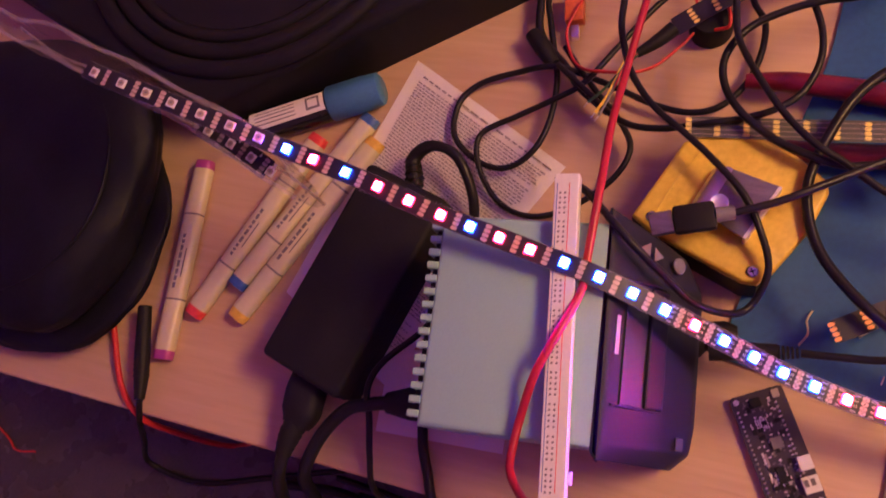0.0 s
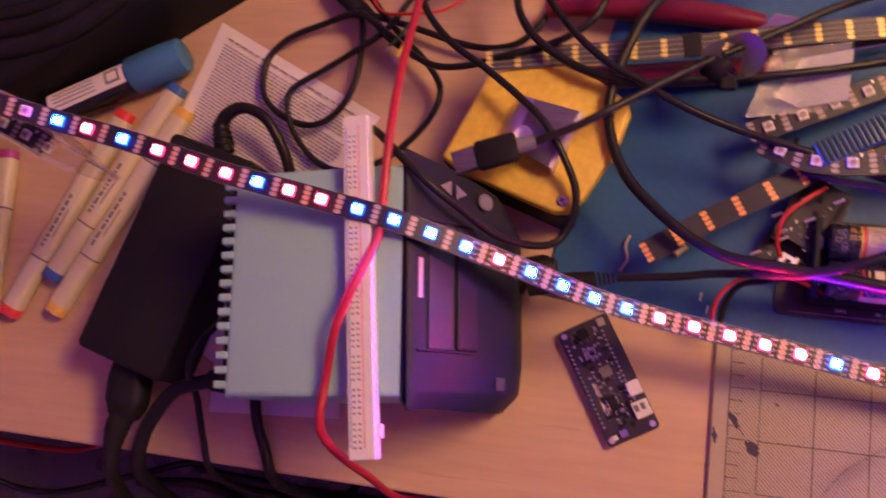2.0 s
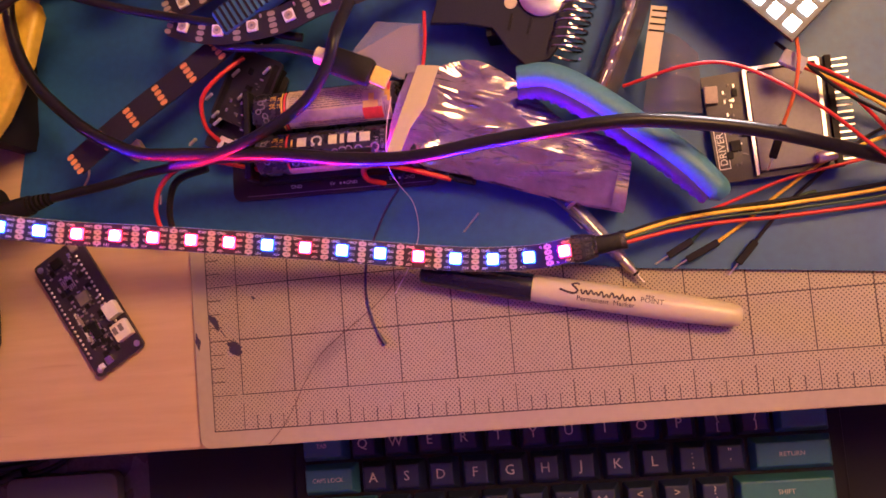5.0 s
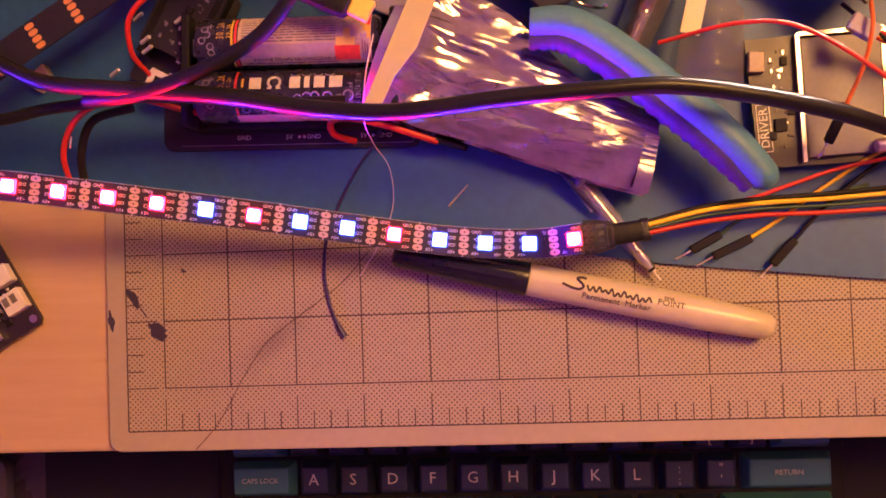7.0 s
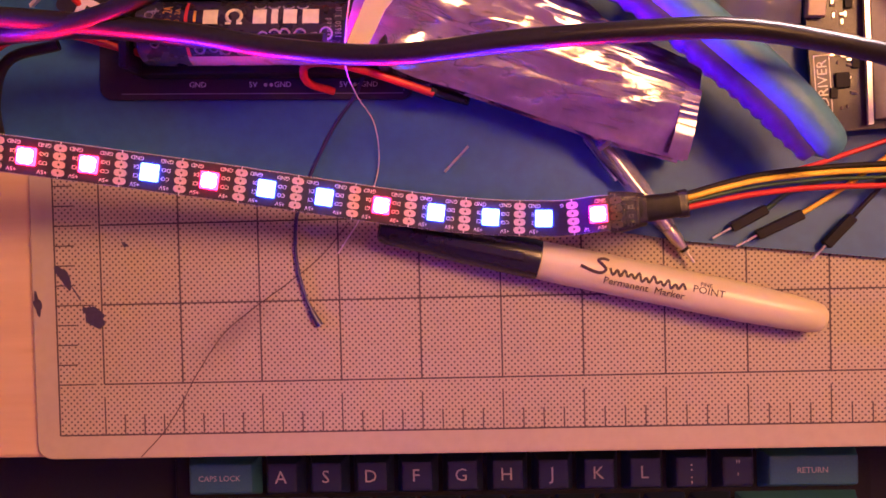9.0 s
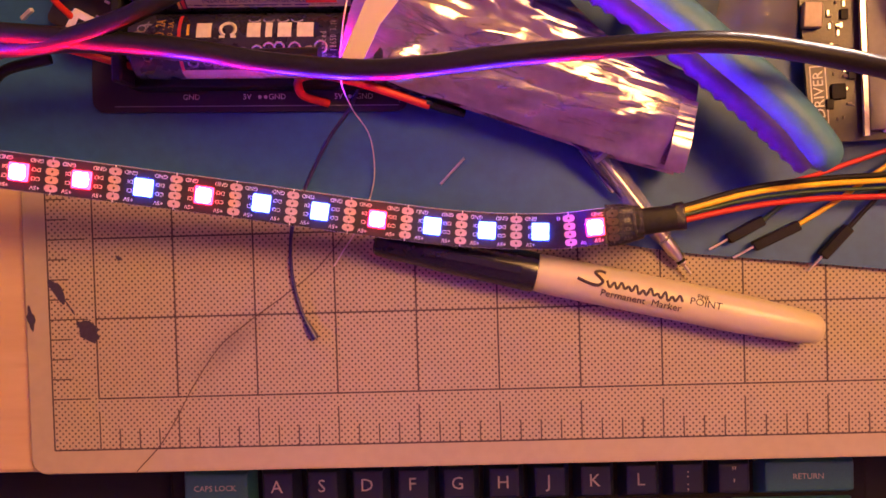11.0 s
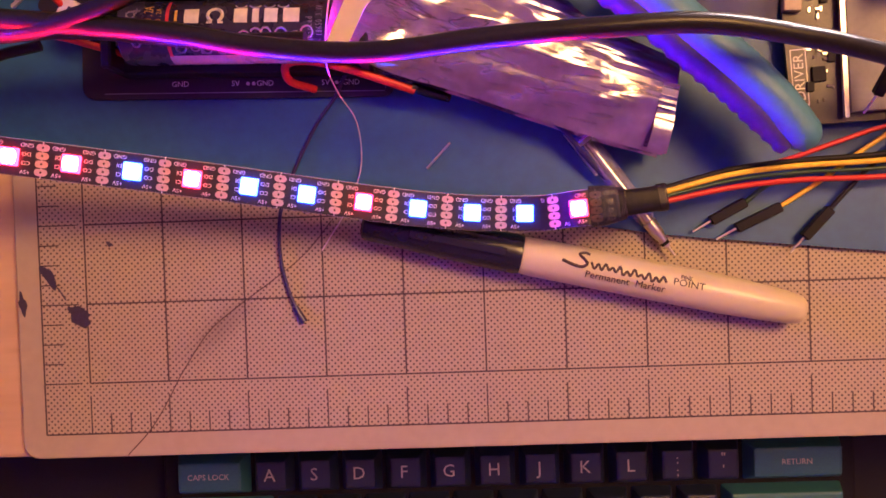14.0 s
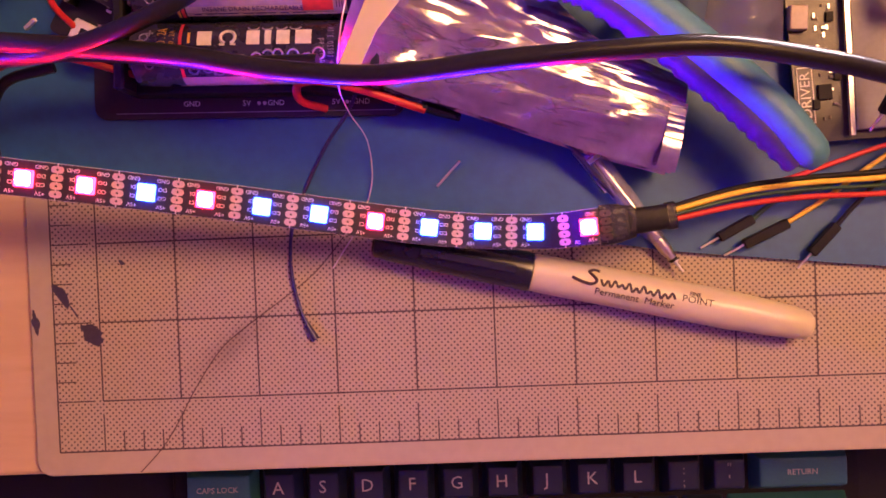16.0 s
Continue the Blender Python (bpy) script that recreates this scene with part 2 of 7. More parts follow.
    "led_blue": glow("glowing_blue_package", (0.03, 0.085, 1.0), 16),
    "lit_white": glow("lit_white", (1.0, 0.78, 0.62), 420),
    "lit_case": glow("glowing_white_package", (1.0, 0.90, 0.70), 11),
    # glow of the lamp body added above the desk, out of view
    "added_lamp_glow": glow("added_lamp_glow", (1.0, 0.6, 0.32), 6),
}


# ---- building helpers ----
def part(name, bm, material, parent=None, label=""):
    """Link a bmesh as one mesh object."""
    me = bpy.data.meshes.new(name)
    bm.normal_update()
    bm.to_mesh(me)
    bm.free()
    me.materials.append(M[material] if isinstance(material, str) else material)
    ob = new(name, me)
    if parent:
        ob.parent = parent
    if label:
        ob["label"] = label
    return ob


def smooth(ob, angle=40):
    for p in ob.data.polygons:
        p.use_smooth = True
    ob.data.set_sharp_from_angle(angle=radians(angle))
    return ob


def thing(name, label, category, at=(0, 0, 0), turn=0.0, group="", kind=""):
    ob = new(name)
    ob.empty_display_size = 0.01
    ob.matrix_world = pose(*at, 0, 0, turn)
    return tagged(ob, label, category, group, kind)


def box(bm, c, s, rz=0.0, bevel=0.0, m=None, seg=2):
    """A box with its centre, size and turn about z (degrees), its edges rounded."""
    r = bmesh.ops.create_cube(bm, size=1.0)["verts"]
    t = (m or Matrix()) @ pose(*c, 0, 0, rz) @ Matrix.Diagonal((*s, 1))
    bmesh.ops.transform(bm, matrix=t, verts=r)
    if bevel:
        ed = list({e for v in r for e in v.link_edges})
        bmesh.ops.bevel(bm, geom=ed, offset=bevel, segments=seg, affect="EDGES", profile=0.5)
    return bm


def prism(bm, pts, z0, z1, bevel=0.0, m=None, seg=2):
    """An upright prism over a plan outline."""
    lo = [bm.verts.new((x, y, z0)) for x, y in pts]
    hi = [bm.verts.new((x, y, z1)) for x, y in pts]
    n = len(pts)
    faces = [bm.faces.new(hi), bm.faces.new(lo[::-1])]
    faces += [bm.faces.new((lo[i], lo[(i + 1) % n], hi[(i + 1) % n], hi[i])) for i in range(n)]
    bmesh.ops.recalc_face_normals(bm, faces=faces)
    if bevel:
        bmesh.ops.bevel(bm, geom=[e for e in faces[0].edges], offset=bevel, segments=seg, affect="EDGES", profile=0.5)
    if m:
        bmesh.ops.transform(bm, matrix=m, verts=[v for v in bm.verts if v.is_valid])
    return bm


def round_rect(w, d, r, n=5, cx=0.0, cy=0.0):
    out = []
    for k, (sx, sy) in enumerate(((1, 1), (-1, 1), (-1, -1), (1, -1))):
        for i in range(n + 1):
            a = radians(90 * k + 90 * i / n)
            out.append((cx + sx * (w / 2 - r) + r * math.cos(a), cy + sy * (d / 2 - r) + r * math.sin(a)))
    return out


def spline(pts, n=8):
    """Points of a smooth line through the given points."""
    p = [Vector(q) for q in pts]
    p = [2 * p[0] - p[1]] + p + [2 * p[-1] - p[-2]]
    out = []
    for i in range(1, len(p) - 2):
        a, b, c, d = p[i - 1:i + 3]
        for k in range(n):
            t = k / n
            out.append(0.5 * (2 * b + (c - a) * t + (2 * a - 5 * b + 4 * c - d) * t * t + (3 * b - a - 3 * c + d) * t ** 3))
    out.append(p[-2])
    return out


def sweep(bm, pts, r, seg=10, n=8, caps=True, raw=False):
    """A round tube along a smooth line; r may be one radius or one for each given point."""
    line = [Vector(q) for q in pts] if raw else spline(pts, n)
    rs = [r] * len(line) if isinstance(r, (int, float)) else [float(q) for q in np.interp(np.linspace(0, 1, len(line)), np.linspace(0, 1, len(r)), r)]
    up = Vector((0.1, 0.2, 1)).normalized()
    rings = []
    for i, q in enumerate(line):
        t = (line[min(i + 1, len(line) - 1)] - line[max(i - 1, 0)]).normalized()
        side = t.cross(up)
        side = side.normalized() if side.length > 1e-6 else Vector((1, 0, 0))
        up = side.cross(t).normalized()
        rings.append([bm.verts.new(q + rs[i] * (math.cos(a) * side + math.sin(a) * up)) for a in (2 * math.pi * k / seg for k in range(seg))])
    for a, b in zip(rings, rings[1:]):
        for k in range(seg):
            bm.faces.new((a[k], a[(k + 1) % seg], b[(k + 1) % seg], b[k]))
    if caps:
        bm.faces.new(rings[0][::-1])
        bm.faces.new(rings[-1])
    return bm


def lathe(bm, prof, m=None, seg=24):
    """Turn a profile of (radius, height) about z."""
    rings = []
    for r, z in prof:
        rings.append([bm.verts.new((max(r, 1e-5) * math.cos(2 * math.pi * k / seg), max(r, 1e-5) * math.sin(2 * math.pi * k / seg), z)) for k in range(seg)])
    made = [v for g in rings for v in g]
    for a, b in zip(rings, rings[1:]):
        for k in range(seg):
            bm.faces.new((a[k], a[(k + 1) % seg], b[(k + 1) % seg], b[k]))
    bm.faces.new(rings[0][::-1])
    bm.faces.new(rings[-1])
    if m:
        bmesh.ops.transform(bm, matrix=m, verts=made)
    return bm


def flat_tube(bm, pts, ws, hs, shift=0.0, drop=0.0, rib=0.0, power=1.0, seg=14, n=8):
    """A tube of oval or squarish section along a smooth line: half widths and half heights, moved sideways by shift."""
    line = spline(pts, n)
    rings = []
    for i, q in enumerate(line):
        f = i / (len(line) - 1)
        d = (line[min(i + 1, len(line) - 1)] - line[max(i - 1, 0)]).normalized()
        s = Vector((0, 0, 1)).cross(d).normalized()
        w, h = float(np.interp(f, np.linspace(0, 1, len(ws)), ws)), float(np.interp(f, np.linspace(0, 1, len(hs)), hs))
        w *= 1 + rib * math.sin(i * 2.2)
        ring = []
        for k in range(seg):
            c, e = math.cos(2 * math.pi * k / seg), math.sin(2 * math.pi * k / seg)
            c, e = math.copysign(abs(c) ** power, c), math.copysign(abs(e) ** power, e)
            ring.append(bm.verts.new(q + s * (shift + w * c) + Vector((0, 0, drop + h * e))))
        rings.append(ring)
    for a, b in zip(rings, rings[1:]):
        for k in range(seg):
            bm.faces.new((a[k], a[(k + 1) % seg], b[(k + 1) % seg], b[k]))
    bm.faces.new(rings[0][::-1])
    bm.faces.new(rings[-1])
    bmesh.ops.recalc_face_normals(bm, faces=bm.faces[:])
    return bm


def along(a, b):
    """The pose at a whose z axis points to b."""
    a, b = Vector(a), Vector(b)
    return Matrix.Translation(a) @ (b - a).to_track_quat("Z", "Y").to_matrix().to_4x4()


def tube(name, pts, r, material, label, category="cable", parent=None, seg=10, n=8, group=""):
    """A cable as a thing, or as a part if it has a parent."""
    ob = smooth(part(name, sweep(bmesh.new(), pts, r, seg, n), material, parent), 60)
    if not parent:
        tagged(ob, label, category, group)
    elif label:
        ob["label"] = label
    return ob


TEXTS = {}


def words(name, text, size, m, material, parent, label="", depth=0.00006, sx=1.0):
    """Letters as a thin mesh, centred at the pose m."""
    key = (text, size, material, sx)
    if key not in TEXTS:
        cu = bpy.data.curves.new("letters", "FONT")
        cu.body, cu.size, cu.extrude, cu.align_x, cu.align_y = text, size, depth, "CENTER", "CENTER"
        cu.resolution_u = 2
        tmp = bpy.data.objects.new("letters", cu)
        scene.collection.objects.link(tmp)
        bpy.context.view_layer.update()
        me = bpy.data.meshes.new_from_object(tmp.evaluated_get(bpy.context.evaluated_depsgraph_get()))
        bpy.data.objects.remove(tmp)
        me.transform(Matrix.Diagonal((sx, 1, 1, 1)))
        me.materials.clear()
        me.materials.append(M[material])
        TEXTS[key] = me
    ob = new(name, TEXTS[key])
    ob.parent = parent
    ob.matrix_local = m
    if label:
        ob["label"] = label
    return ob


# ---- structure ----
def room():
    """Unseen plain room added to close the place; violet paint tints the bounced light."""
    x0, x1, y0, y1, z0, z1 = -1.7, 1.7, -1.6, 1.1, -0.74, CEILING_Z
    t = 0.1
    for name, c, s in (("floor", (0, -0.25, z0 - t / 2), (x1 - x0 + 2 * t, y1 - y0 + 2 * t, t)),
                       ("ceiling", (0, -0.25, z1 + t / 2), (x1 - x0 + 2 * t, y1 - y0 + 2 * t, t)),
                       ("wall_north", (0, y1 + t / 2, (z0 + z1) / 2), (x1 - x0 + 2 * t, t, z1 - z0)),
                       ("wall_south", (0, y0 - t / 2, (z0 + z1) / 2), (x1 - x0 + 2 * t, t, z1 - z0)),
                       ("wall_west", (x0 - t / 2, -0.25, (z0 + z1) / 2), (t, y1 - y0, z1 - z0)),
                       ("wall_east", (x1 + t / 2, -0.25, (z0 + z1) / 2), (t, y1 - y0, z1 - z0))):
        ob = part(name, box(bmesh.new(), c, s), "wood" if name == "floor" else "wall")
        tagged(ob, "unseen violet light-tinting " + name.split("_")[0] + " of the room" if name != "floor" else "wooden floor of the room", name.split("_")[0], kind="structure")


def desk():
    d = thing("desk", "pale maple desk with a slim top above a dark pull-out tray", "desk", (0, 0, -0.74))
    part("desktop", box(bmesh.new(), (-0.1, 0.4136, 0.727), (1.9, 0.8756, 0.026), bevel=0.0015), "wood", d)
    for x in (-1.02, 0.82):
        part("side_panel", box(bmesh.new(), (x, 0.45, 0.357), (0.03, 0.7, 0.713)), "wood", d)
    part("tray", box(bmesh.new(), (-0.1, 0.02, 0.627), (1.80, 0.50, 0.016), bevel=0.002), "tray", d, "dark glossy pull-out tray")
    return d


def cutting_mat():
    """Frosted cutting mat: sheet, ruled lines, ruler ticks, stains."""
    inch, top = 0.0254, 0.003
    c = thing("cutting_mat", "frosted white cutting mat with printed dots, inch grid and ruler ticks", "cutting mat")
    w, d = 0.46, 0.31
    part("sheet", prism(bmesh.new(), [(x + w / 2 - 0.0227, y + d / 2 - 0.0240) for x, y in round_rect(w, d, 0.005)], 0.0002, top, bevel=0.0006), "mat", c)
    z = top + 0.00003

    def line(name, a, b, wide):
        a, b = Vector(a), Vector(b)
        bm = box(bmesh.new(), (0, 0, 0), ((b - a).length, wide, 0.00006), m=pose((a.x + b.x) / 2, (a.y + b.y) / 2, z, 0, 0, math.degrees(math.atan2(b.y - a.y, b.x - a.x))))
        part(name, bm, "ink", c)

    for i in range(0, 16):
        line("grid_line", (i * inch, 0), (i * inch, 0.24), 0.0005)
    for j in range(0, 9):
        line("grid_line", (0, j * inch), (0.4, j * inch), 0.0005)
    line("border_line", (-0.0148, -0.0163), (0.43, -0.0163), 0.0005)
    line("border_line", (-0.0148, -0.0163), (-0.0148, 0.27), 0.0005)
    for k in range(0, 64):
        x = k * inch / 4
        line("tick", (x, -0.0163), (x, -0.0163 + (0.0122 if k % 4 == 0 else 0.0065)), 0.0004)
    for k in range(0, 40):
        y = k * inch / 4
        line("tick", (-0.0148, y), (-0.0148 + (0.0122 if k % 4 == 0 else 0.0065), y), 0.0004)
    for cx, cy, a, ln, wd in ((-0.0207, 0.0262, 96, 0.0100, 0.0034), (-0.0025, 0.0217, -40, 0.0110, 0.0062), (-0.0118, 0.0345, -62, 0.0105, 0.0044), (-0.0080, 0.0290, -58, 0.0070, 0.0008), (0.008, 0.0445, -35, 0.0032, 0.0018)):
        pts = []
        for k in range(18):
            t = 2 * math.pi * k / 18
            rr = 0.5 * (0.75 + 0.5 * noise.noise((cx * 900 + math.cos(t) * 1.3, cy * 900 + math.sin(t) * 1.3, 0)))
            pts.append((rr * ln * math.cos(t), rr * wd * math.sin(t)))
        part("ink_stain", prism(bmesh.new(), pts, 0, 0.00007, m=pose(cx, cy, z - 0.00002, 0, 0, a)), "stain", c, "dark ink stain")
    sc = spline([(0.0800, 0.0500, z), (0.0708, 0.0393, z), (0.0595, 0.0307, z), (0.0482, 0.0229, z), (0.0387, 0.0151, z), (0.0299, 0.0026, z), (0.0249, -0.0063, z), (0.0190, -0.0153, z), (0.0112, -0.0235, z)], 6)
    part("knife_score", sweep(bmesh.new(), sc, 0.00017, 4, raw=True), "scratch", c, "long curved knife score")
    return c


def blue_mat():
    """Soft blue work mat lying on the desk and on part of the cutting mat, its sheet slightly wavy."""
    bm = bmesh.new()
    o, u, v = Vector((-0.1135, 0.0735)), Vector((0.9935, -0.108)), Vector((0.142, 0.9899))
    nx, ny, w, d = 60, 40, 0.62, 0.46
    rows = []
    for j in range(ny + 1):
        row = []
        for i in range(nx + 1):
            a, b = i / nx, j / ny
            p = o + u * (w * a) + v * (d * b)
            p.y += 0.017 * min(1, max(0, (0.186 - p.x) / 0.3)) * (1 - b) ** 6
            rise = 0.0036 if p.x > -0.03 else 0.0008 + 0.0028 * max(0, (p.x + 0.07) / 0.04)
            wave = 0.0026 * max(0, noise.noise((p.x * 14, p.y * 14, 2))) + 0.004 * max(0, noise.noise((p.x * 7 + 4, p.y * 9, 5))) * min(1, b * 4)
            row.append(bm.verts.new((p.x + 0.003 * noise.noise((0, p.y * 20, 0)) * (1 - a), p.y, rise + wave * min(1, b * 5))))
        rows.append(row)
    for a, b in zip(rows, rows[1:]):
        for i in range(nx):
            bm.faces.new((a[i], a[i + 1], b[i + 1], b[i]))
    r = bmesh.ops.extrude_face_region(bm, geom=bm.faces[:])
    bmesh.ops.translate(bm, vec=(0, 0, 0.0016), verts=[g for g in r["geom"] if isinstance(g, bmesh.types.BMVert)])
    bmesh.ops.recalc_face_normals(bm, faces=bm.faces[:])
    ob = smooth(part("work_mat", bm, "blue_mat"), 50)
    return tagged(ob, "wavy blue silicone work mat lying over the cutting mat", "work mat")


room()
desk()
cutting_mat()
blue_mat()


# ---- large things ----
def soldering_station():
    """Upright station: pale teal cover with a comb of vent slots, sloping black front."""
    s = thing("soldering_station", "pale teal soldering station with black sloping front on the desk", "soldering station", (-0.2488, 0.0150, 0), 6.6)
    top, wide, deep = 0.094, 0.108, 0.0908
    bm = bmesh.new()
    prism(bm, [(0.004, 0.0), (deep, 0.0), (deep, wide), (0.004, wide)], 0.006, top, bevel=0.003, seg=3)
    smooth(part("cover", bm, "teal", s), 50)
    for k in range(15):
        y = 0.006 + k * 0.00685
        part("vent_tooth", box(bmesh.new(), (0.0015, y, top - 0.012), (0.0065, 0.0036, 0.0225), bevel=0.0006, seg=1), "teal", s)
    part("vent_grille", box(bmesh.new(), (0.0030, wide / 2, 0.05), (0.004, wide - 0.008, 0.08)), "black", s, "dark rear vent grille")
    # sloping front: plan outlines with cut corners, lofted from the foot to the top edge
    bm = bmesh.new()
    rings = []
    for z, out, cut in ((0.004, 0.0375, 0.006), (0.0055, 0.0395, 0.006), (0.020, 0.0425, 0.008), (0.040, 0.0425, 0.008), (0.0455, 0.0405, 0.008), (top - 0.0025, 0.0050, 0.003), (top, 0.0015, 0.001)):
        plan = [(deep - 0.002, -0.0012), (deep + min(0.010, 0.3 * out), -0.0046), (deep + 0.74 * out, -0.0054), (deep + 0.955 * out, 0.0036), (deep + out, 0.0180), (deep + out, 0.0860), (deep + out - 1.1 * cut, 0.1040), (deep + 0.55 * (out - cut), 0.1150), (deep - 0.002, 0.1165)]
        rings.append([bm.verts.new((x, y, z)) for x, y in plan])
    for a, b in zip(rings, rings[1:]):
        for k in range(9):
            bm.faces.new((a[k], a[(k + 1) % 9], b[(k + 1) % 9], b[k]))
    bm.faces.new(rings[0][::-1])
    bm.faces.new(rings[-1])
    bmesh.ops.recalc_face_normals(bm, faces=bm.faces[:])
    bmesh.ops.bevel(bm, geom=[e for e in bm.edges if e.calc_face_angle(0) > 0.35], offset=0.0016, segments=2, affect="EDGES", profile=0.6)
    smooth(part("front_panel", bm, "navy", s, "dark blue-black sloping front panel"), 45)
    # the sloping face between its lower and upper edge
    lo, hi = Vector((deep + 0.0405, 0, 0.0455)), Vector((deep + 0.0050, 0, top - 0.0025))
    up = (hi - lo).normalized()
    nrm = Vector((up.z, 0, -up.x))

    def face(y, f, lift=0.0003):
        p = lo + (hi - lo) * f + nrm * lift
        return Matrix(((0, up.x, nrm.x, p.x), (1, 0, 0, y), (0, up.z, nrm.z, p.z), (0, 0, 0, 1)))

    part("display", box(bmesh.new(), (0, 0, 0), (0.0590, 0.0150, 0.0010), bevel=0.0003, m=face(0.0515, 0.76)), "display_glass", s, "glossy dark display window")
    part("display_ledge", box(bmesh.new(), (0, 0, 0), (0.0590, 0.0130, 0.0030), bevel=0.0012, m=face(0.0515, 0.49)), "navy", s, "raised ledge below the display")
    for y, f, w, d in ((0.0212, 0.71, 0.0012, 0.033), (0.0822, 0.71, 0.0012, 0.033)):
        part("display_rim", box(bmesh.new(), (0, 0, 0), (w, d, 0.0022), bevel=0.0004, m=face(y, f)), "navy", s, "raised rim round the display")
    part("badge", box(bmesh.new(), (0, 0, 0), (0.0062, 0.0056, 0.0005), bevel=0.0002, seg=1, m=face(0.0078, 0.12)), "grey_tape", s, "small pale square badge")
    part("brand_mark", box(bmesh.new(), (0, 0, 0), (0.0185, 0.0026, 0.0003), m=face(0.0542, 0.965)), "dull_paper", s, "plain white name bar")
    for y, f, turn in ((0.0997, 0.72, 0), (0.0980, 0.555, 180)):
        bm = prism(bmesh.new(), [(-0.0036, -0.0032), (0.0036, -0.0032), (0.0, 0.0034)], 0, 0.0006, m=face(y, f) @ pose(0, 0, 0, 0, 0, turn))
        part("arrow_button", bm, "grey", s, "pale arrow button")
    bm = lathe(bmesh.new(), [(0.0043, 0), (0.0043, 0.0008), (0.0038, 0.0012), (0.0028, 0.0008), (0.0026, 0.0010)], m=face(0.0963, 0.285))
    part("power_button", bm, "grey", s, "round pale power button")
    bm = lathe(bmesh.new(), [(0.011, 0), (0.011, 0.006), (0.008, 0.009), (0.008, 0.020), (0.005, 0.026)], m=along((deep + 0.036, 0.066, 0.022), (deep + 0.070, 0.070, 0.024)))
    smooth(part("iron_plug", bm, "black_soft", s, "black iron plug in the front socket"))
    for x in (0.015, deep + 0.02):
        for y in (0.012, wide - 0.012):
            part("foot", lathe(bmesh.new(), [(0.006, 0), (0.006, 0.006)], m=pose(x, y, 0), seg=12), "black_soft", s)
    return s


def power_brick():
    b = thing("power_brick", "large black laptop-style power adapter lying on the desk", "power adapter", (-0.3255, 0.0895, 0), -16.0)
    w, d, h = 0.0585, 0.134, 0.036
    bm = prism(bmesh.new(), round_rect(w, d, 0.004), 0.0015, h, bevel=0.0032, seg=3)
    smooth(part("case", bm, "black", b), 50)
    part("seam", prism(bmesh.new(), round_rect(w + 0.0005, d + 0.0005, 0.004), 0.0175, 0.0182), "black_soft", b)
    for x in (-0.02, 0.02):
        for y in (-0.055, 0.055):
            part("foot", lathe(bmesh.new(), [(0.005, 0), (0.005, 0.002)], m=pose(x, y, 0), seg=12), "black_soft", b)
    inv = b.matrix_world.inverted()

    def loc(pts):
        return [inv @ Vector(p) for p in pts]

    plug = loc([(-0.3435, 0.0255, 0.017), (-0.3442, 0.0160, 0.017), (-0.3440, 0.0040, 0.017), (-0.3455, -0.0040, 0.0165)])
    smooth(part("mains_plug", flat_tube(bmesh.new(), plug, [0.0118, 0.0125, 0.0120, 0.0085], [0.0085, 0.0090, 0.0088, 0.0065], power=0.65, seg=20), "black_soft", b, "moulded black mains plug"), 50)
    smooth(part("plug_grip", flat_tube(bmesh.new(), loc([(-0.3445, 0.0000, 0.0168), (-0.3478, -0.0114, 0.0165), (-0.3498, -0.0240, 0.0150)]), [0.0075, 0.0070, 0.0048], [0.0070, 0.0066, 0.0048], rib=0.06, seg=16), "black_soft", b), 50)
    tube("mains_lead", loc([(-0.3492, -0.0200, 0.0155), (-0.3512, -0.0380, 0.0080), (-0.3580, -0.060, -0.03), (-0.362, -0.09, -0.08), (-0.364, -0.13, -0.098)]), 0.0042, "cable", "", parent=b)
    tube("output_lead", loc([(-0.307, 0.155, 0.020), (-0.312, 0.172, 0.022), (-0.300, 0.181, 0.026), (-0.283, 0.176, 0.026), (-0.271, 0.158, 0.018), (-0.268, 0.140, 0.008), (-0.268, 0.120, 0.004)]), [0.0052, 0.0045, 0.0033, 0.0033, 0.0033, 0.0033], "cable", "", parent=b)
    for k in range(4):
        p = loc([(-0.3085 - 0.0012 * k, 0.1585 + 0.0036 * k, 0.0205 + 0.0004 * k), (-0.3095 - 0.0012 * k, 0.1615 + 0.0036 * k, 0.0207)])
        part("strain_relief", lathe(bmesh.new(), [(0.0062 - 0.0004 * k, 0), (0.0062 - 0.0004 * k, 0.0018)], m=along(*p), seg=14), "black_soft", b)
    return b


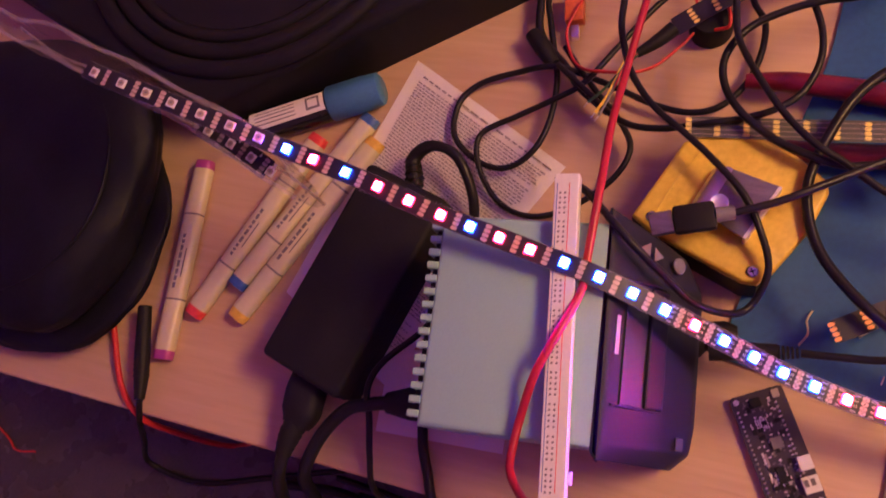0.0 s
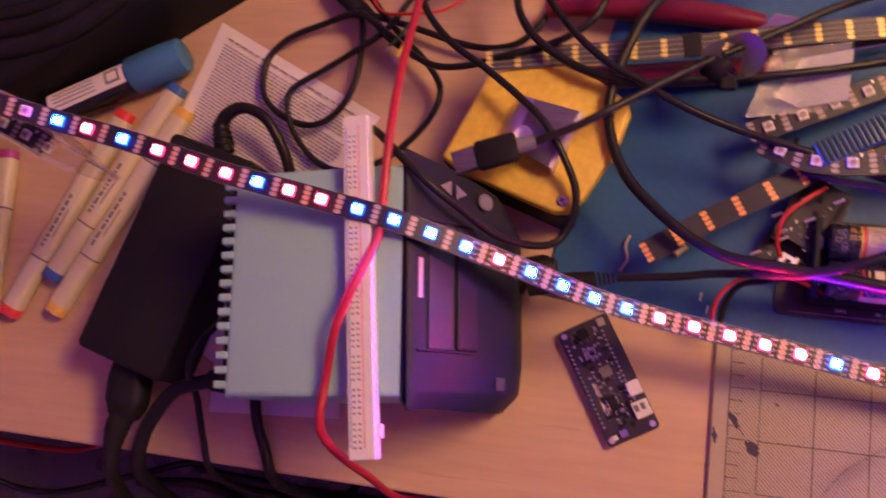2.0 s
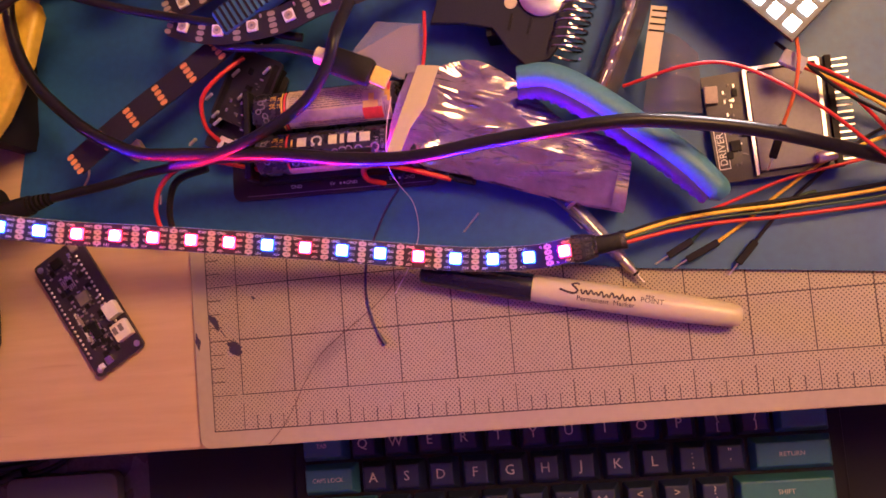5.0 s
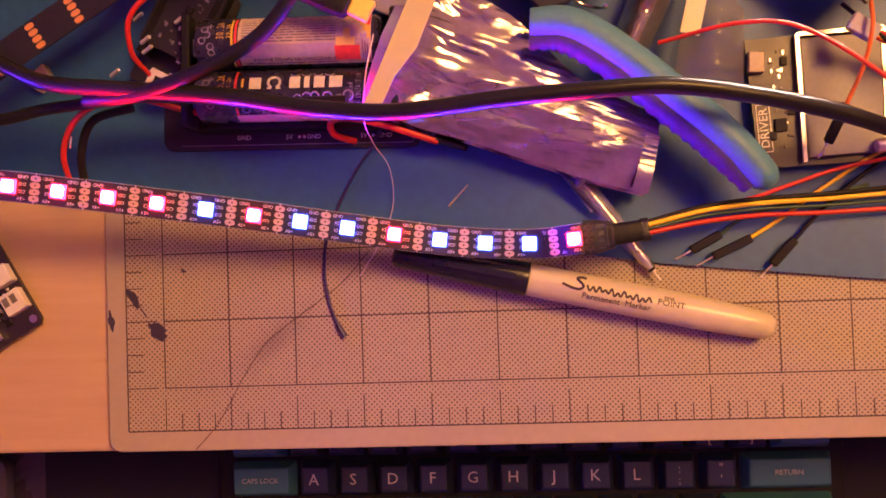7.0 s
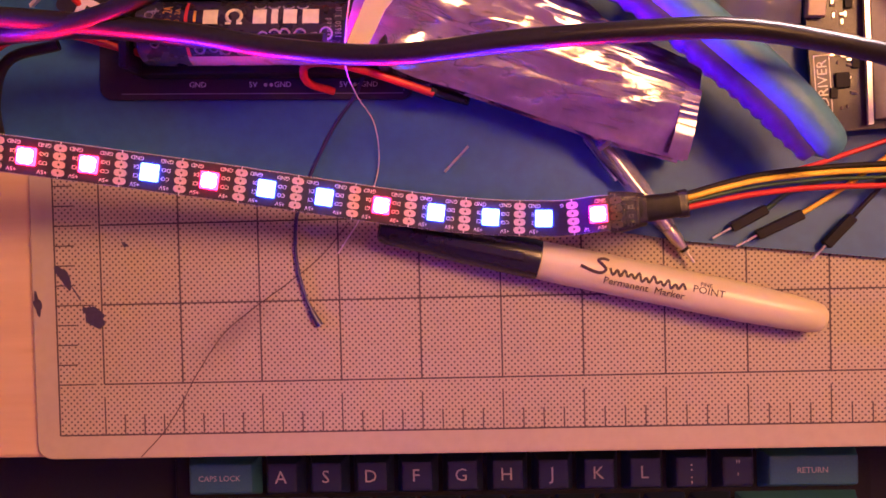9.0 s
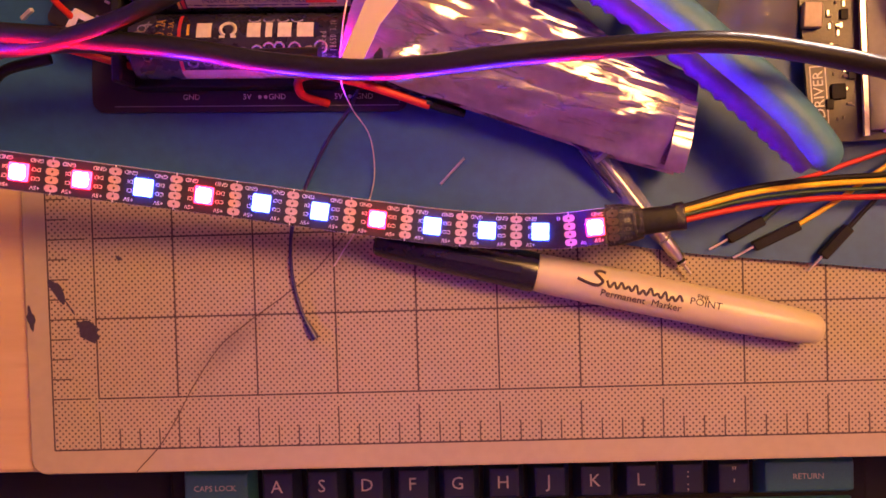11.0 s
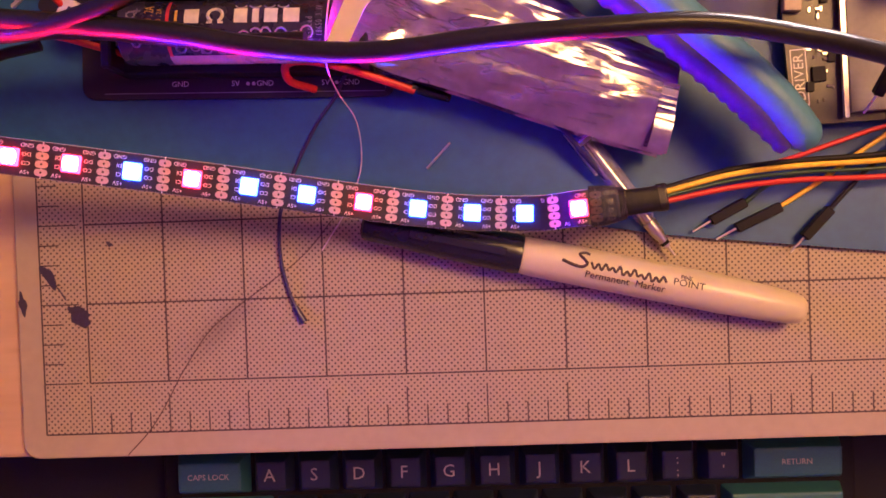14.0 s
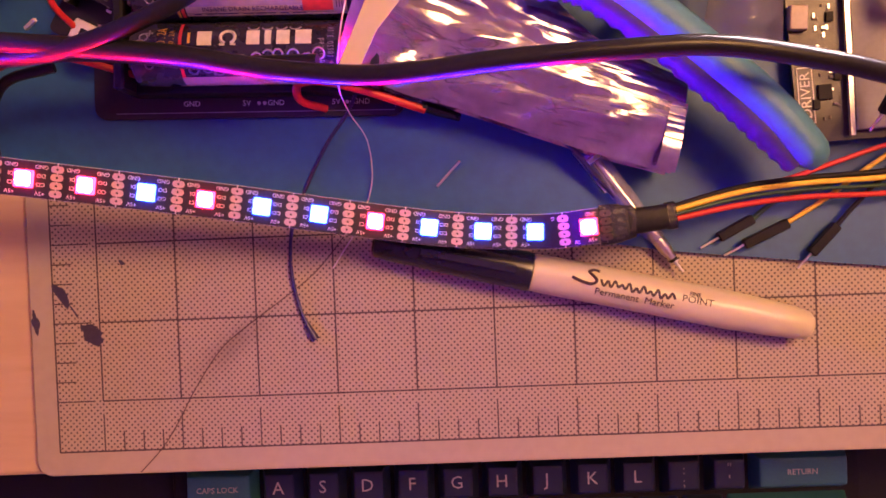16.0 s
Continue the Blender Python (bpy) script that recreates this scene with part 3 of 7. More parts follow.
def breadboard_rail():
    """A snapped-off power rail of a breadboard, lying across the station."""
    a, e = Vector((-0.1965, 0.1515, 0)), Vector((-0.1705, -0.0030, 0))
    ln = (e - a).length
    b = thing("breadboard_rail", "white breadboard power rail lying across the soldering station", "breadboard", ((a.x + e.x) / 2, (a.y + e.y) / 2, 0.0943), math.degrees(math.atan2(a.y - e.y, a.x - e.x)) - 90)
    w, h = 0.0122, 0.0085
    part("rail_body", box(bmesh.new(), (0, 0, h / 2), (w, ln, h), bevel=0.0006), "white", b)
    part("side_tab", box(bmesh.new(), (w / 2 + 0.0008, -ln / 2 + 0.012, h / 2 - 0.001), (0.0022, 0.006, 0.005), bevel=0.0003, seg=1), "white", b)
    hole = bmesh.new()
    box(hole, (0, 0, 0), (0.0010, 0.0010, 0.0002))
    me = bpy.data.meshes.new("hole")
    hole.to_mesh(me)
    hole.free()
    me.materials.append(M["text"])
    for row in (-0.0030, -0.0006):
        for g in range(10):
            for k in range(5):
                o = new("hole", me)
                o.parent = b
                o.location = (row, ln / 2 - 0.010 - g * 0.0146 - k * 0.00254, h)
    for x, mt in ((-0.0046, "tip_blue"), (0.0014, "tip_red")):
        part("rail_stripe", box(bmesh.new(), (x, 0, h), (0.0004, ln - 0.01, 0.0001)), mt, b)
    return b


def paper_sheet():
    """Printed leaflet lying flat, its lines of small print as bars."""
    p = thing("leaflet", "white printed paper leaflet lying flat on the desk", "paper", (-0.3365, 0.2475, 0.0004), -27.5)
    w, d = 0.130, 0.175
    bm = bmesh.new()
    nx, ny = 14, 16
    g = [[bm.verts.new((w * i / nx + 0.036 * j / ny * (1 - i / nx), -d * j / ny, 0.0004 + 0.0008 * max(0, noise.noise((i * 0.3, j * 0.3, 0))))) for i in range(nx + 1)] for j in range(ny + 1)]
    for a, b in zip(g, g[1:]):
        for i in range(nx):
            bm.faces.new((a[i], a[i + 1], b[i + 1], b[i])[::-1])
    smooth(part("sheet", bm, "paper", p))
    rng = random.Random(4)
    z = 0.0015
    x = 0.012
    while x < w - 0.012:
        ln = rng.uniform(0.003, 0.008)
        part("heading_bar", box(bmesh.new(), (x + ln / 2, -0.007, z), (ln, 0.0011, 0.00005)), "fine_ink", p)
        x += ln + 0.0016
    for k in range(70):
        y = -0.0115 - 0.0021 * k
        x = 0.009 - 0.21 * y
        end = w - 0.010 - (rng.uniform(0, 0.04) if rng.random() < 0.22 else 0)
        bm = bmesh.new()
        while x < end:
            ln = rng.uniform(0.0010, 0.0046)
            box(bm, (x + ln / 2, y, z), (ln, 0.00075 + rng.uniform(-0.00012, 0.00012), 0.00005))
            x += ln + 0.0008
        part("print_line", bm, "fine_ink", p)
    return p


def yellow_stand():
    """Heavy yellow-topped stand with a bent steel bracket and screws."""
    s = thing("tool_stand", "scuffed yellow eight-sided tool stand with steel bracket", "tool stand")
    pts = [(-0.1709, 0.1543), (-0.1509, 0.2003), (-0.1418, 0.2045), (-0.1106, 0.2081), (-0.0910, 0.1998), (-0.0753, 0.1885), (-0.0735, 0.1823), (-0.0800, 0.1603), (-0.0935, 0.1358), (-0.1006, 0.1277), (-0.1088, 0.1275), (-0.1600, 0.1465)][::-1]
    cx, cy = sum(p[0] for p in pts) / 12, sum(p[1] for p in pts) / 12
    out = [(min(cx + (x - cx) * 1.01, -0.0985), cy + (y - cy) * 1.01) for x, y in pts]
    smooth(part("base", prism(bmesh.new(), out, 0.0, 0.0300), "black", s, "black plastic base"), 40)
    smooth(part("yellow_top", prism(bmesh.new(), pts, 0.0302, 0.037, bevel=0.0026, seg=4), "yellow", s), 40)
    groove = [(-0.1580, 0.1500, 0.0369), (-0.1572, 0.1610, 0.0369), (-0.1500, 0.1790, 0.0369), (-0.1410, 0.1950, 0.0369)]
    part("pressed_groove", sweep(bmesh.new(), groove, 0.0006, 6), "yellow", s)
    for x, y in ((-0.1040, 0.1335), (-0.1600, 0.1545)):
        bm = lathe(bmesh.new(), [(0.0032, 0), (0.0032, 0.0006), (0.0024, 0.0013), (0.0005, 0.0014)], m=pose(x, y, 0.037), seg=16)
        sc = part("screw", bm, "steel", s)
        part("screw_slot", box(bmesh.new(), (x, y, 0.0384), (0.0034, 0.0006, 0.0004), 30), "black", sc)
        part("screw_slot", box(bmesh.new(), (x, y, 0.0384), (0.0034, 0.0006, 0.0004), 120), "black", sc)
    # bent bracket: a flat tongue whose end rolls down to the top, with a small eyelet and a turned-up lip
    # one sheet in three metals: pale end and lip paint highlights, dark tongue shade
    m = pose(-0.1215, 0.1692, 0.0470, 0, 0, -20)
    bm = bmesh.new()
    roll = [(-0.0060, 0.0)] + [(-0.0060 - 0.0105 * math.sin(radians(a)), -0.0098 * (1 - math.cos(radians(a)))) for a in range(8, 93, 7)]
    sheets = [[[bm.verts.new(m @ Vector((x, (k / 8 - 1) * (0.0140 - 0.0045 * (i / 13) ** 2.5), z + d))) for k in range(17)] for i, (x, z) in enumerate(roll)] for d in (0.0, -0.0012)]
    for g in sheets:
        for i in range(len(roll) - 1):
            for k in range(16):
                bm.faces.new((g[i][k], g[i][k + 1], g[i + 1][k + 1], g[i + 1][k]))
    for k in (0, 16):
        for i in range(len(roll) - 1):
            bm.faces.new((sheets[0][i][k], sheets[0][i + 1][k], sheets[1][i + 1][k], sheets[1][i][k]))
    bmesh.ops.recalc_face_normals(bm, faces=bm.faces)
    smooth(part("rolled_end", bm, "tin", s, "rolled steel end of the bracket, paler for its lit side"), 50)
    part("bracket", prism(bmesh.new(), [(-0.0061, -0.0140), (0.0165, -0.0165), (0.0185, 0.0165), (-0.0061, 0.0140)], -0.0012, 0.0, bevel=0.0003, m=m), "dark_steel", s, "flat steel bracket tongue, darkened for its shaded side")
    smooth(part("eyelet", lathe(bmesh.new(), [(0.0052, 0), (0.0050, 0.0005), (0.0044, 0.0006), (0.0038, 0.0003), (0.0012, 0.0002)], m=m @ pose(-0.0030, -0.0060, 0.0001), seg=28), "tin", s, "pressed round eyelet"), 50)
    part("bracket_lip", prism(bmesh.new(), [(0.0165, -0.0165), (0.0182, -0.0166), (0.0202, 0.0164), (0.0185, 0.0165)], -0.0098, 0.0006, m=m), "bright_pin", s, "folded lip in paler metal for its highlight")
    part("bracket_leg", box(bmesh.new(), (-0.002, 0, -0.0056), (0.006, 0.012, 0.0088), m=m), "steel", s)
    return s


def loudspeaker():
    """Black speaker cabinet lying on its back, cone and ribbed surround facing up."""
    s = thing("loudspeaker", "black loudspeaker lying face up with ribbed cone surround", "loudspeaker", (-0.4593, 0.2959, 0), 33.5)
    h = 0.050
    out = [(-0.060, -0.1025), (0.178, -0.1025), (0.193, -0.098), (0.200, -0.082), (0.200, 0.2025), (-0.270, 0.2025), (-0.270, 0.190), (-0.262, 0.171), (-0.072, -0.094)]
    bm = prism(bmesh.new(), out, 0, h, bevel=0.006, seg=3)
    smooth(part("cabinet", bm, "black", s), 45)
    cx, cy = 0.014, 0.031
    for r, t, z in ((0.1265, 0.0065, h + 0.001), (0.1135, 0.0060, h + 0.001), (0.1020, 0.0045, h)):
        prof = [(r + t * math.cos(a), z + t * 0.8 * math.sin(a)) for a in (math.pi * k / 8 for k in range(9))]
        rings = bmesh.new()
        vs = []
        for rad, zz in prof:
            vs.append([rings.verts.new((cx + rad * math.cos(2 * math.pi * k / 64), cy + rad * math.sin(2 * math.pi * k / 64), zz)) for k in range(64)])
        for a, b in zip(vs, vs[1:]):
            for k in range(64):
                rings.faces.new((a[k], a[(k + 1) % 64], b[(k + 1) % 64], b[k]))
        smooth(part("surround_ring", rings, "black_soft", s, "ribbed rubber surround ring"))
    bm = lathe(bmesh.new(), [(0.098, h + 0.0022), (0.070, h + 0.0010), (0.040, h + 0.0012), (0.018, h + 0.003), (0.004, h + 0.004)], m=pose(cx, cy, 0), seg=48)
    smooth(part("cone", bm, "black", s, "matt black cone"))
    return s


def padded_case():
    """Rounded black padded case with a folded rim."""
    c = thing("padded_case", "rounded black leather-like padded case with folded rim", "case", (-0.586, 0.110, 0), 0)

    def blob(rx, ry, rz, z0, p, cx=0, cy=0, seed=0):
        bm = bmesh.new()
        bmesh.ops.create_icosphere(bm, subdivisions=5, radius=1)
        for v in bm.verts:
            q = v.co
            f = (abs(q.x) ** p + abs(q.y) ** p + abs(q.z) ** p) ** (-1 / p)
            w = 1 + 0.05 * noise.noise((q.x * 2 + seed, q.y * 2, q.z * 2)) + 0.012 * noise.noise((q.x * 8, q.y * 8 + seed, q.z * 8))
            v.co = Vector((cx + q.x * f * rx * w, cy + q.y * f * ry * w, z0 + q.z * f * rz * w))
        return bm

    smooth(part("shell", blob(0.102, 0.104, 0.034, 0.040, 2.6), "leather", c), 80)
    smooth(part("rim", blob(0.096, 0.088, 0.012, 0.014, 2.4, 0.010, -0.026, 3), "leather", c), 80)
    for r, z, a0, a1 in ((0.088, 0.0655, -70, 40), (0.060, 0.0735, 150, 300)):
        pts = [(r * math.cos(a), r * 0.98 * math.sin(a), z + 0.0006 * math.sin(5 * a)) for a in (radians(a0 + (a1 - a0) * i / 15) for i in range(16))]
        smooth(part("seam", sweep(bmesh.new(), pts, [0.0004, 0.0013, 0.0012, 0.0004], 6, 2), "leather", c, "soft raised seam"))
    return c


soldering_station()
power_brick()
breadboard_rail()
paper_sheet()
yellow_stand()
loudspeaker()
padded_case()


# ---- light strips ----
def ribbon(pts, pitch, n=24):
    """Even stations along a smooth line: place, way along, way across, normal."""
    line = spline(pts, n)
    acc = [0.0]
    for a, b in zip(line, line[1:]):
        acc.append(acc[-1] + (b - a).length)
    out = []
    k = 0
    while k * pitch <= acc[-1]:
        s = k * pitch
        i = max(0, min(len(line) - 2, int(np.searchsorted(acc, s)) - 1))
        f = (s - acc[i]) / max(1e-9, acc[i + 1] - acc[i])
        p = line[i].lerp(line[i + 1], f)
        t = (line[min(i + 2, len(line) - 1)] - line[max(i - 1, 0)]).normalized()
        side = Vector((0, 0, 1)).cross(t).normalized()
        out.append((p, t, side, t.cross(side)))
        k += 1
    return out


def tape(stations, wide, thick, material, parent, name="flex_board", lift=0.0):
    bm = bmesh.new()
    rings = []
    for p, t, s, n in stations:
        rings.append([bm.verts.new(p + s * a + n * (b + lift)) for a, b in ((-wide / 2, 0), (wide / 2, 0), (wide / 2, -thick), (-wide / 2, -thick))])
    for a, b in zip(rings, rings[1:]):
        for k in range(4):
            bm.faces.new((a[k], a[(k + 1) % 4], b[(k + 1) % 4], b[k]))
    bm.faces.new(rings[0])
    bm.faces.new(rings[-1][::-1])
    bmesh.ops.recalc_face_normals(bm, faces=bm.faces[:])
    return part(name, bm, material, parent)


def at_station(st, du=0.0, dv=0.0, lift=0.0, turn=0.0):
    p, t, s, n = st
    q = p + t * du + s * dv + n * lift
    return Matrix(((t.x, s.x, n.x, q.x), (t.y, s.y, n.y, q.y), (t.z, s.z, n.z, q.z), (0, 0, 0, 1))) @ pose(0, 0, 0, 0, 0, turn)


SHARED = {}


def shared(key, make, material):
    if key not in SHARED:
        bm = make()
        me = bpy.data.meshes.new(key)
        bm.normal_update()
        bm.to_mesh(me)
        bm.free()
        me.materials.append(M[material])
        SHARED[key] = me
    return SHARED[key]


def place(name, me, parent, m):
    ob = new(name, me)
    ob.parent = parent
    ob.matrix_local = m
    return ob


def oval(w, d, h):
    return lambda: prism(bmesh.new(), round_rect(w, d, min(w, d) * 0.49, 3), 0, h)


def solder_pads(parent, st, material, wide=0.012, du=0.0, lift=0.00005, big=1.0, cut=False):
    """Four oval pads across the tape, where it may be cut."""
    me = shared("pad_" + material + str(big), oval(0.0035 * big, 0.0020 * big, 0.00012), material)
    for k in range(4):
        pad = place("solder_pad", me, parent, at_station(st, du, (k - 1.5) * wide * 0.222, lift))
        if cut:
            place("pad_hole", shared("pad_hole", lambda: lathe(bmesh.new(), [(0.00032, 0), (0.00032, 0.00004)], seg=8), "black"), pad, pose(0, 0, 0.00012))
    if cut:
        for k in range(5):
            place("cut_mark", shared("cut_mark", lambda: box(bmesh.new(), (0, 0, 0), (0.00022, 0.0011, 0.00006)), "print_white"), parent, at_station(st, du, (k - 2) * wide * 0.222, lift + 0.00008))


def led_package(parent, st, lit=""):
    case = {"R": "led_red", "B": "led_blue", "W": "lit_case"}.get(lit, "led_body")
    body = place("led", shared("package_" + case, lambda: box(bmesh.new(), (0, 0, 0.0008), (0.0050, 0.0050, 0.0016), bevel=0.0003, seg=1), case), parent, at_station(st))
    win = {"R": "lit_red", "B": "lit_blue", "W": "lit_white", "": "led_window"}[lit]
    place("led_window", shared("window_" + win, lambda: prism(bmesh.new(), round_rect(0.0040, 0.0040, 0.0010, 4), 0, 0.00002), win) if lit else shared("round_window", lambda: lathe(bmesh.new(), [(0.0019, 0), (0.0019, 0.00005)], seg=20), win), body, pose(0, 0, 0.0016))
    if not lit:
        place("led_chip", shared("led_chip", lambda: box(bmesh.new(), (0, 0, 0.00005), (0.0014, 0.0011, 0.0001)), "text"), body, pose(0, 0, 0.00165))
    return body


def fine_print(parent, st, side):
    """Tiny printed pad names beside each pad row; the tape is seen from its far side."""
    for k, txt in enumerate(("+5V", "CI" if side > 0 else "CO", "DI" if side > 0 else "DO", "GND")):
        words("pad_name", txt, 0.0016, at_station(st, side * 0.0042, (k - 1.5) * 0.0025, 0.00008, 180), "print_white", parent)


def lit_strip():
    """The long light strip: unlit at its far end, then red and blue, ending in a taped wire joint."""
    s = thing("led_strip", "black addressable light strip glowing red and blue across the desk", "led strip")
    pts = [(-0.4610, 0.1580, 0.1468), (-0.4500, 0.1548, 0.1472), (-0.4329, 0.1513, 0.1475), (-0.4022, 0.1460, 0.1424), (-0.3694, 0.1408, 0.1342), (-0.3395, 0.1361, 0.1235), (-0.3046, 0.1296, 0.1195),
           (-0.2689, 0.1215, 0.1155), (-0.2516, 0.1175, 0.1130), (-0.2050, 0.1095, 0.1065),
           (-0.1712, 0.1035, 0.1010), (-0.1400, 0.0963, 0.0870), (-0.1104, 0.0894, 0.0711), (-0.0824, 0.0822, 0.0565), (-0.0525, 0.0768, 0.0470), (-0.0198, 0.0722, 0.0415), (0.0444, 0.0622, 0.0308),
           (0.1079, 0.0517, 0.0222), (0.1400, 0.0491, 0.0218), (0.1549, 0.0500, 0.0262), (0.1600, 0.0503, 0.0262)]
    fine = ribbon(pts, 0.002)
    tape(fine, 0.0100, 0.0004, "pcb", s)
    tape(fine, 0.0106, 0.0008, "clear", s, "backing", -0.0005)
    # stations of the lights, so that the first lit one stands at its place
    line = ribbon(pts, 0.0005)
    marks = ((-7, -0.4527, 0.1556), (-6, -0.4329, 0.1513), (-4, -0.4022, 0.1460), (-2, -0.3694, 0.1408), (0, -0.3395, 0.1361), (1, -0.3236, 0.1337), (2, -0.3046, 0.1296), (3, -0.2864, 0.1254), (4, -0.2689, 0.1215), (5, -0.2516, 0.1175), (8, -0.2050, 0.1095), (12, -0.1400, 0.0963), (16, -0.0824, 0.0822), (20, -0.0198, 0.0722), (24, 0.0444, 0.0622), (28, 0.1079, 0.0517), (31, 0.1549, 0.0500))
    near = [min(range(len(line)), key=lambda i: (line[i][0].xy - Vector((x, y))).length) for k, x, y in marks]
    pattern = "BRBRRRBRRBBBBRBBBBRRRRRBRBBRBBBR"
    step = 0.01667 / 0.0005
    for k in range(-7, 32):
        i = round(float(np.interp(k, [q[0] for q in marks], near)))
        led_package(s, line[i], pattern[k] if k >= 0 else "")
        j = min(len(line) - 1, max(0, round(i + step / 2)))
        solder_pads(s, line[j], "pad_tan", 0.0104, cut=k >= 12)
        if k >= 12:
            fine_print(s, line[j], 1)
            fine_print(s, line[j], -1)
    # taped joint and its wires
    smooth(part("tape_wrap", flat_tube(bmesh.new(), [(0.1578, 0.0503, 0.0258), (0.1625, 0.0506, 0.0256), (0.1680, 0.0510, 0.0254)], [0.0060, 0.0058, 0.0046], [0.0012, 0.0018, 0.0022], power=0.6, seg=16), "smoky", s, "smoky heat-shrink over the joint"), 40)
    smooth(part("joint_sleeve", flat_tube(bmesh.new(), [(0.1660, 0.0510, 0.0252), (0.1730, 0.0516, 0.0248), (0.1795, 0.0524, 0.0243)], [0.0040, 0.0037, 0.0036], [0.0024, 0.0026, 0.0024], power=0.6, seg=16), "black_soft", s, "black heat-shrink sleeve"), 40)
    smooth(part("sleeve_mouth", flat_tube(bmesh.new(), [(0.1775, 0.0522, 0.0244), (0.1800, 0.0525, 0.0243)], [0.0040, 0.0041], [0.0027, 0.0027], power=0.6, seg=16), "smoky", s, "crinkled clear end of the sleeve"), 40)
    for k, (mt, dy, dz) in enumerate((("black_soft", 0.0030, 0.001), ("yellow_wire", 0.0016, 0.0016), ("green_wire", -0.0002, 0.001), ("red_wire", -0.0022, 0.0008))):
        w = [(0.178, 0.0524 + dy * 0.7, 0.024 + dz), (0.200, 0.0568 + dy, 0.019 + dz), (0.222, 0.0588 + dy * 1.1, 0.014 + dz), (0.250, 0.0596 + dy * 1.3, 0.010 + dz), (0.300, 0.0628 + dy * 1.6, 0.008 + dz), (0.36, 0.072 + dy * 2, 0.008 + dz)]
        tube("wire", w, 0.0006 if mt == "green_wire" else 0.00088, mt, ("black", "yellow", "green", "red")[k] + " wire", parent=s, seg=8)
    return s


def offcut(name, label, pts, face_up=True, pad="copper", grey=False, pitch=0.01667):
    """A short loose length of light strip, showing lights or its bare back."""
    s = thing(name, label, "led strip", group="loose strip pieces")
    tape(ribbon(pts, 0.003), 0.0120, 0.0005, "grey_tape" if grey else "pcb", s)
    st = ribbon(pts, pitch)
    for k, q in enumerate(st):
        solder_pads(s, q, pad, big=1.05)
        if face_up:
            line = ribbon(pts, 0.001)
            i = min(len(line) - 1, round(16.67 * k + 8))
            led_package(s, line[i])
            place("capacitor", shared("chip", lambda: box(bmesh.new(), (0, 0, 0.0003), (0.0016, 0.0009, 0.0006)), "tin"), s, at_station(line[min(len(line) - 1, i + 4)], 0, 0.004, 0, 90))
    if grey:
        for off in (-0.0042, -0.0014, 0.0014, 0.0042):
            run = [p + sd * off + n * 0.0001 for p, t, sd, n in ribbon(pts, 0.004)]
            part("trace", sweep(bmesh.new(), run, 0.00022, 4, raw=True), "pad_dull", s)
        wrap = ribbon([(-0.0500, 0.2207, 0.0336), (-0.0455, 0.2214, 0.0336), (-0.0410, 0.2221, 0.0334)], 0.001)
        tape(wrap, 0.0128, 0.0012, "black_soft", s, "tape_band", 0.0004)
    return s


lit_strip()
offcut("strip_offcut", "black light strip piece, copper pads up, across the tools", [(-0.0603, 0.1108, 0.0330), (-0.032, 0.1295, 0.0320), (-0.003, 0.1465, 0.0320), (0.038, 0.1725, 0.0300), (0.060, 0.186, 0.026)], False)
offcut("strip_offcut", "grey-backed light strip piece with gold pads near the pliers", [(-0.150, 0.2080, 0.0400), (-0.089, 0.2155, 0.0360), (-0.044, 0.2215, 0.0330), (-0.014, 0.2265, 0.0310), (0.020, 0.2320, 0.0290), (0.060, 0.238, 0.024)], False, "gold", True, 0.0152)
offcut("strip_offcut", "black light strip piece with unlit white lights", [(-0.0135, 0.1775, 0.028), (-0.0060, 0.1803, 0.028), (0.0080, 0.1863, 0.028), (0.0230, 0.193, 0.028), (0.050, 0.206, 0.026), (0.075, 0.218, 0.022)], pad="pad_dull")
offcut("strip_offcut", "curved black light strip piece facing up", [(-0.0080, 0.1680, 0.0370), (0.000, 0.1640, 0.0390), (0.014, 0.1600, 0.0400), (0.030, 0.1595, 0.0400), (0.045, 0.1610, 0.0400), (0.061, 0.1660, 0.0400), (0.078, 0.1690, 0.0400), (0.101, 0.176, 0.038), (0.126, 0.185, 0.034)], pad="pad_dull")
offcut("strip_offcut", "short unlit strip piece inside the clear bag", [(-0.4060, 0.1460, 0.112), (-0.3929, 0.1415, 0.110), (-0.3754, 0.1356, 0.110), (-0.3535, 0.1262, 0.109)], pad="pad_dull")


# ---- keyboard and tray ----
U = 0.01905
KEY_TOP = -0.085


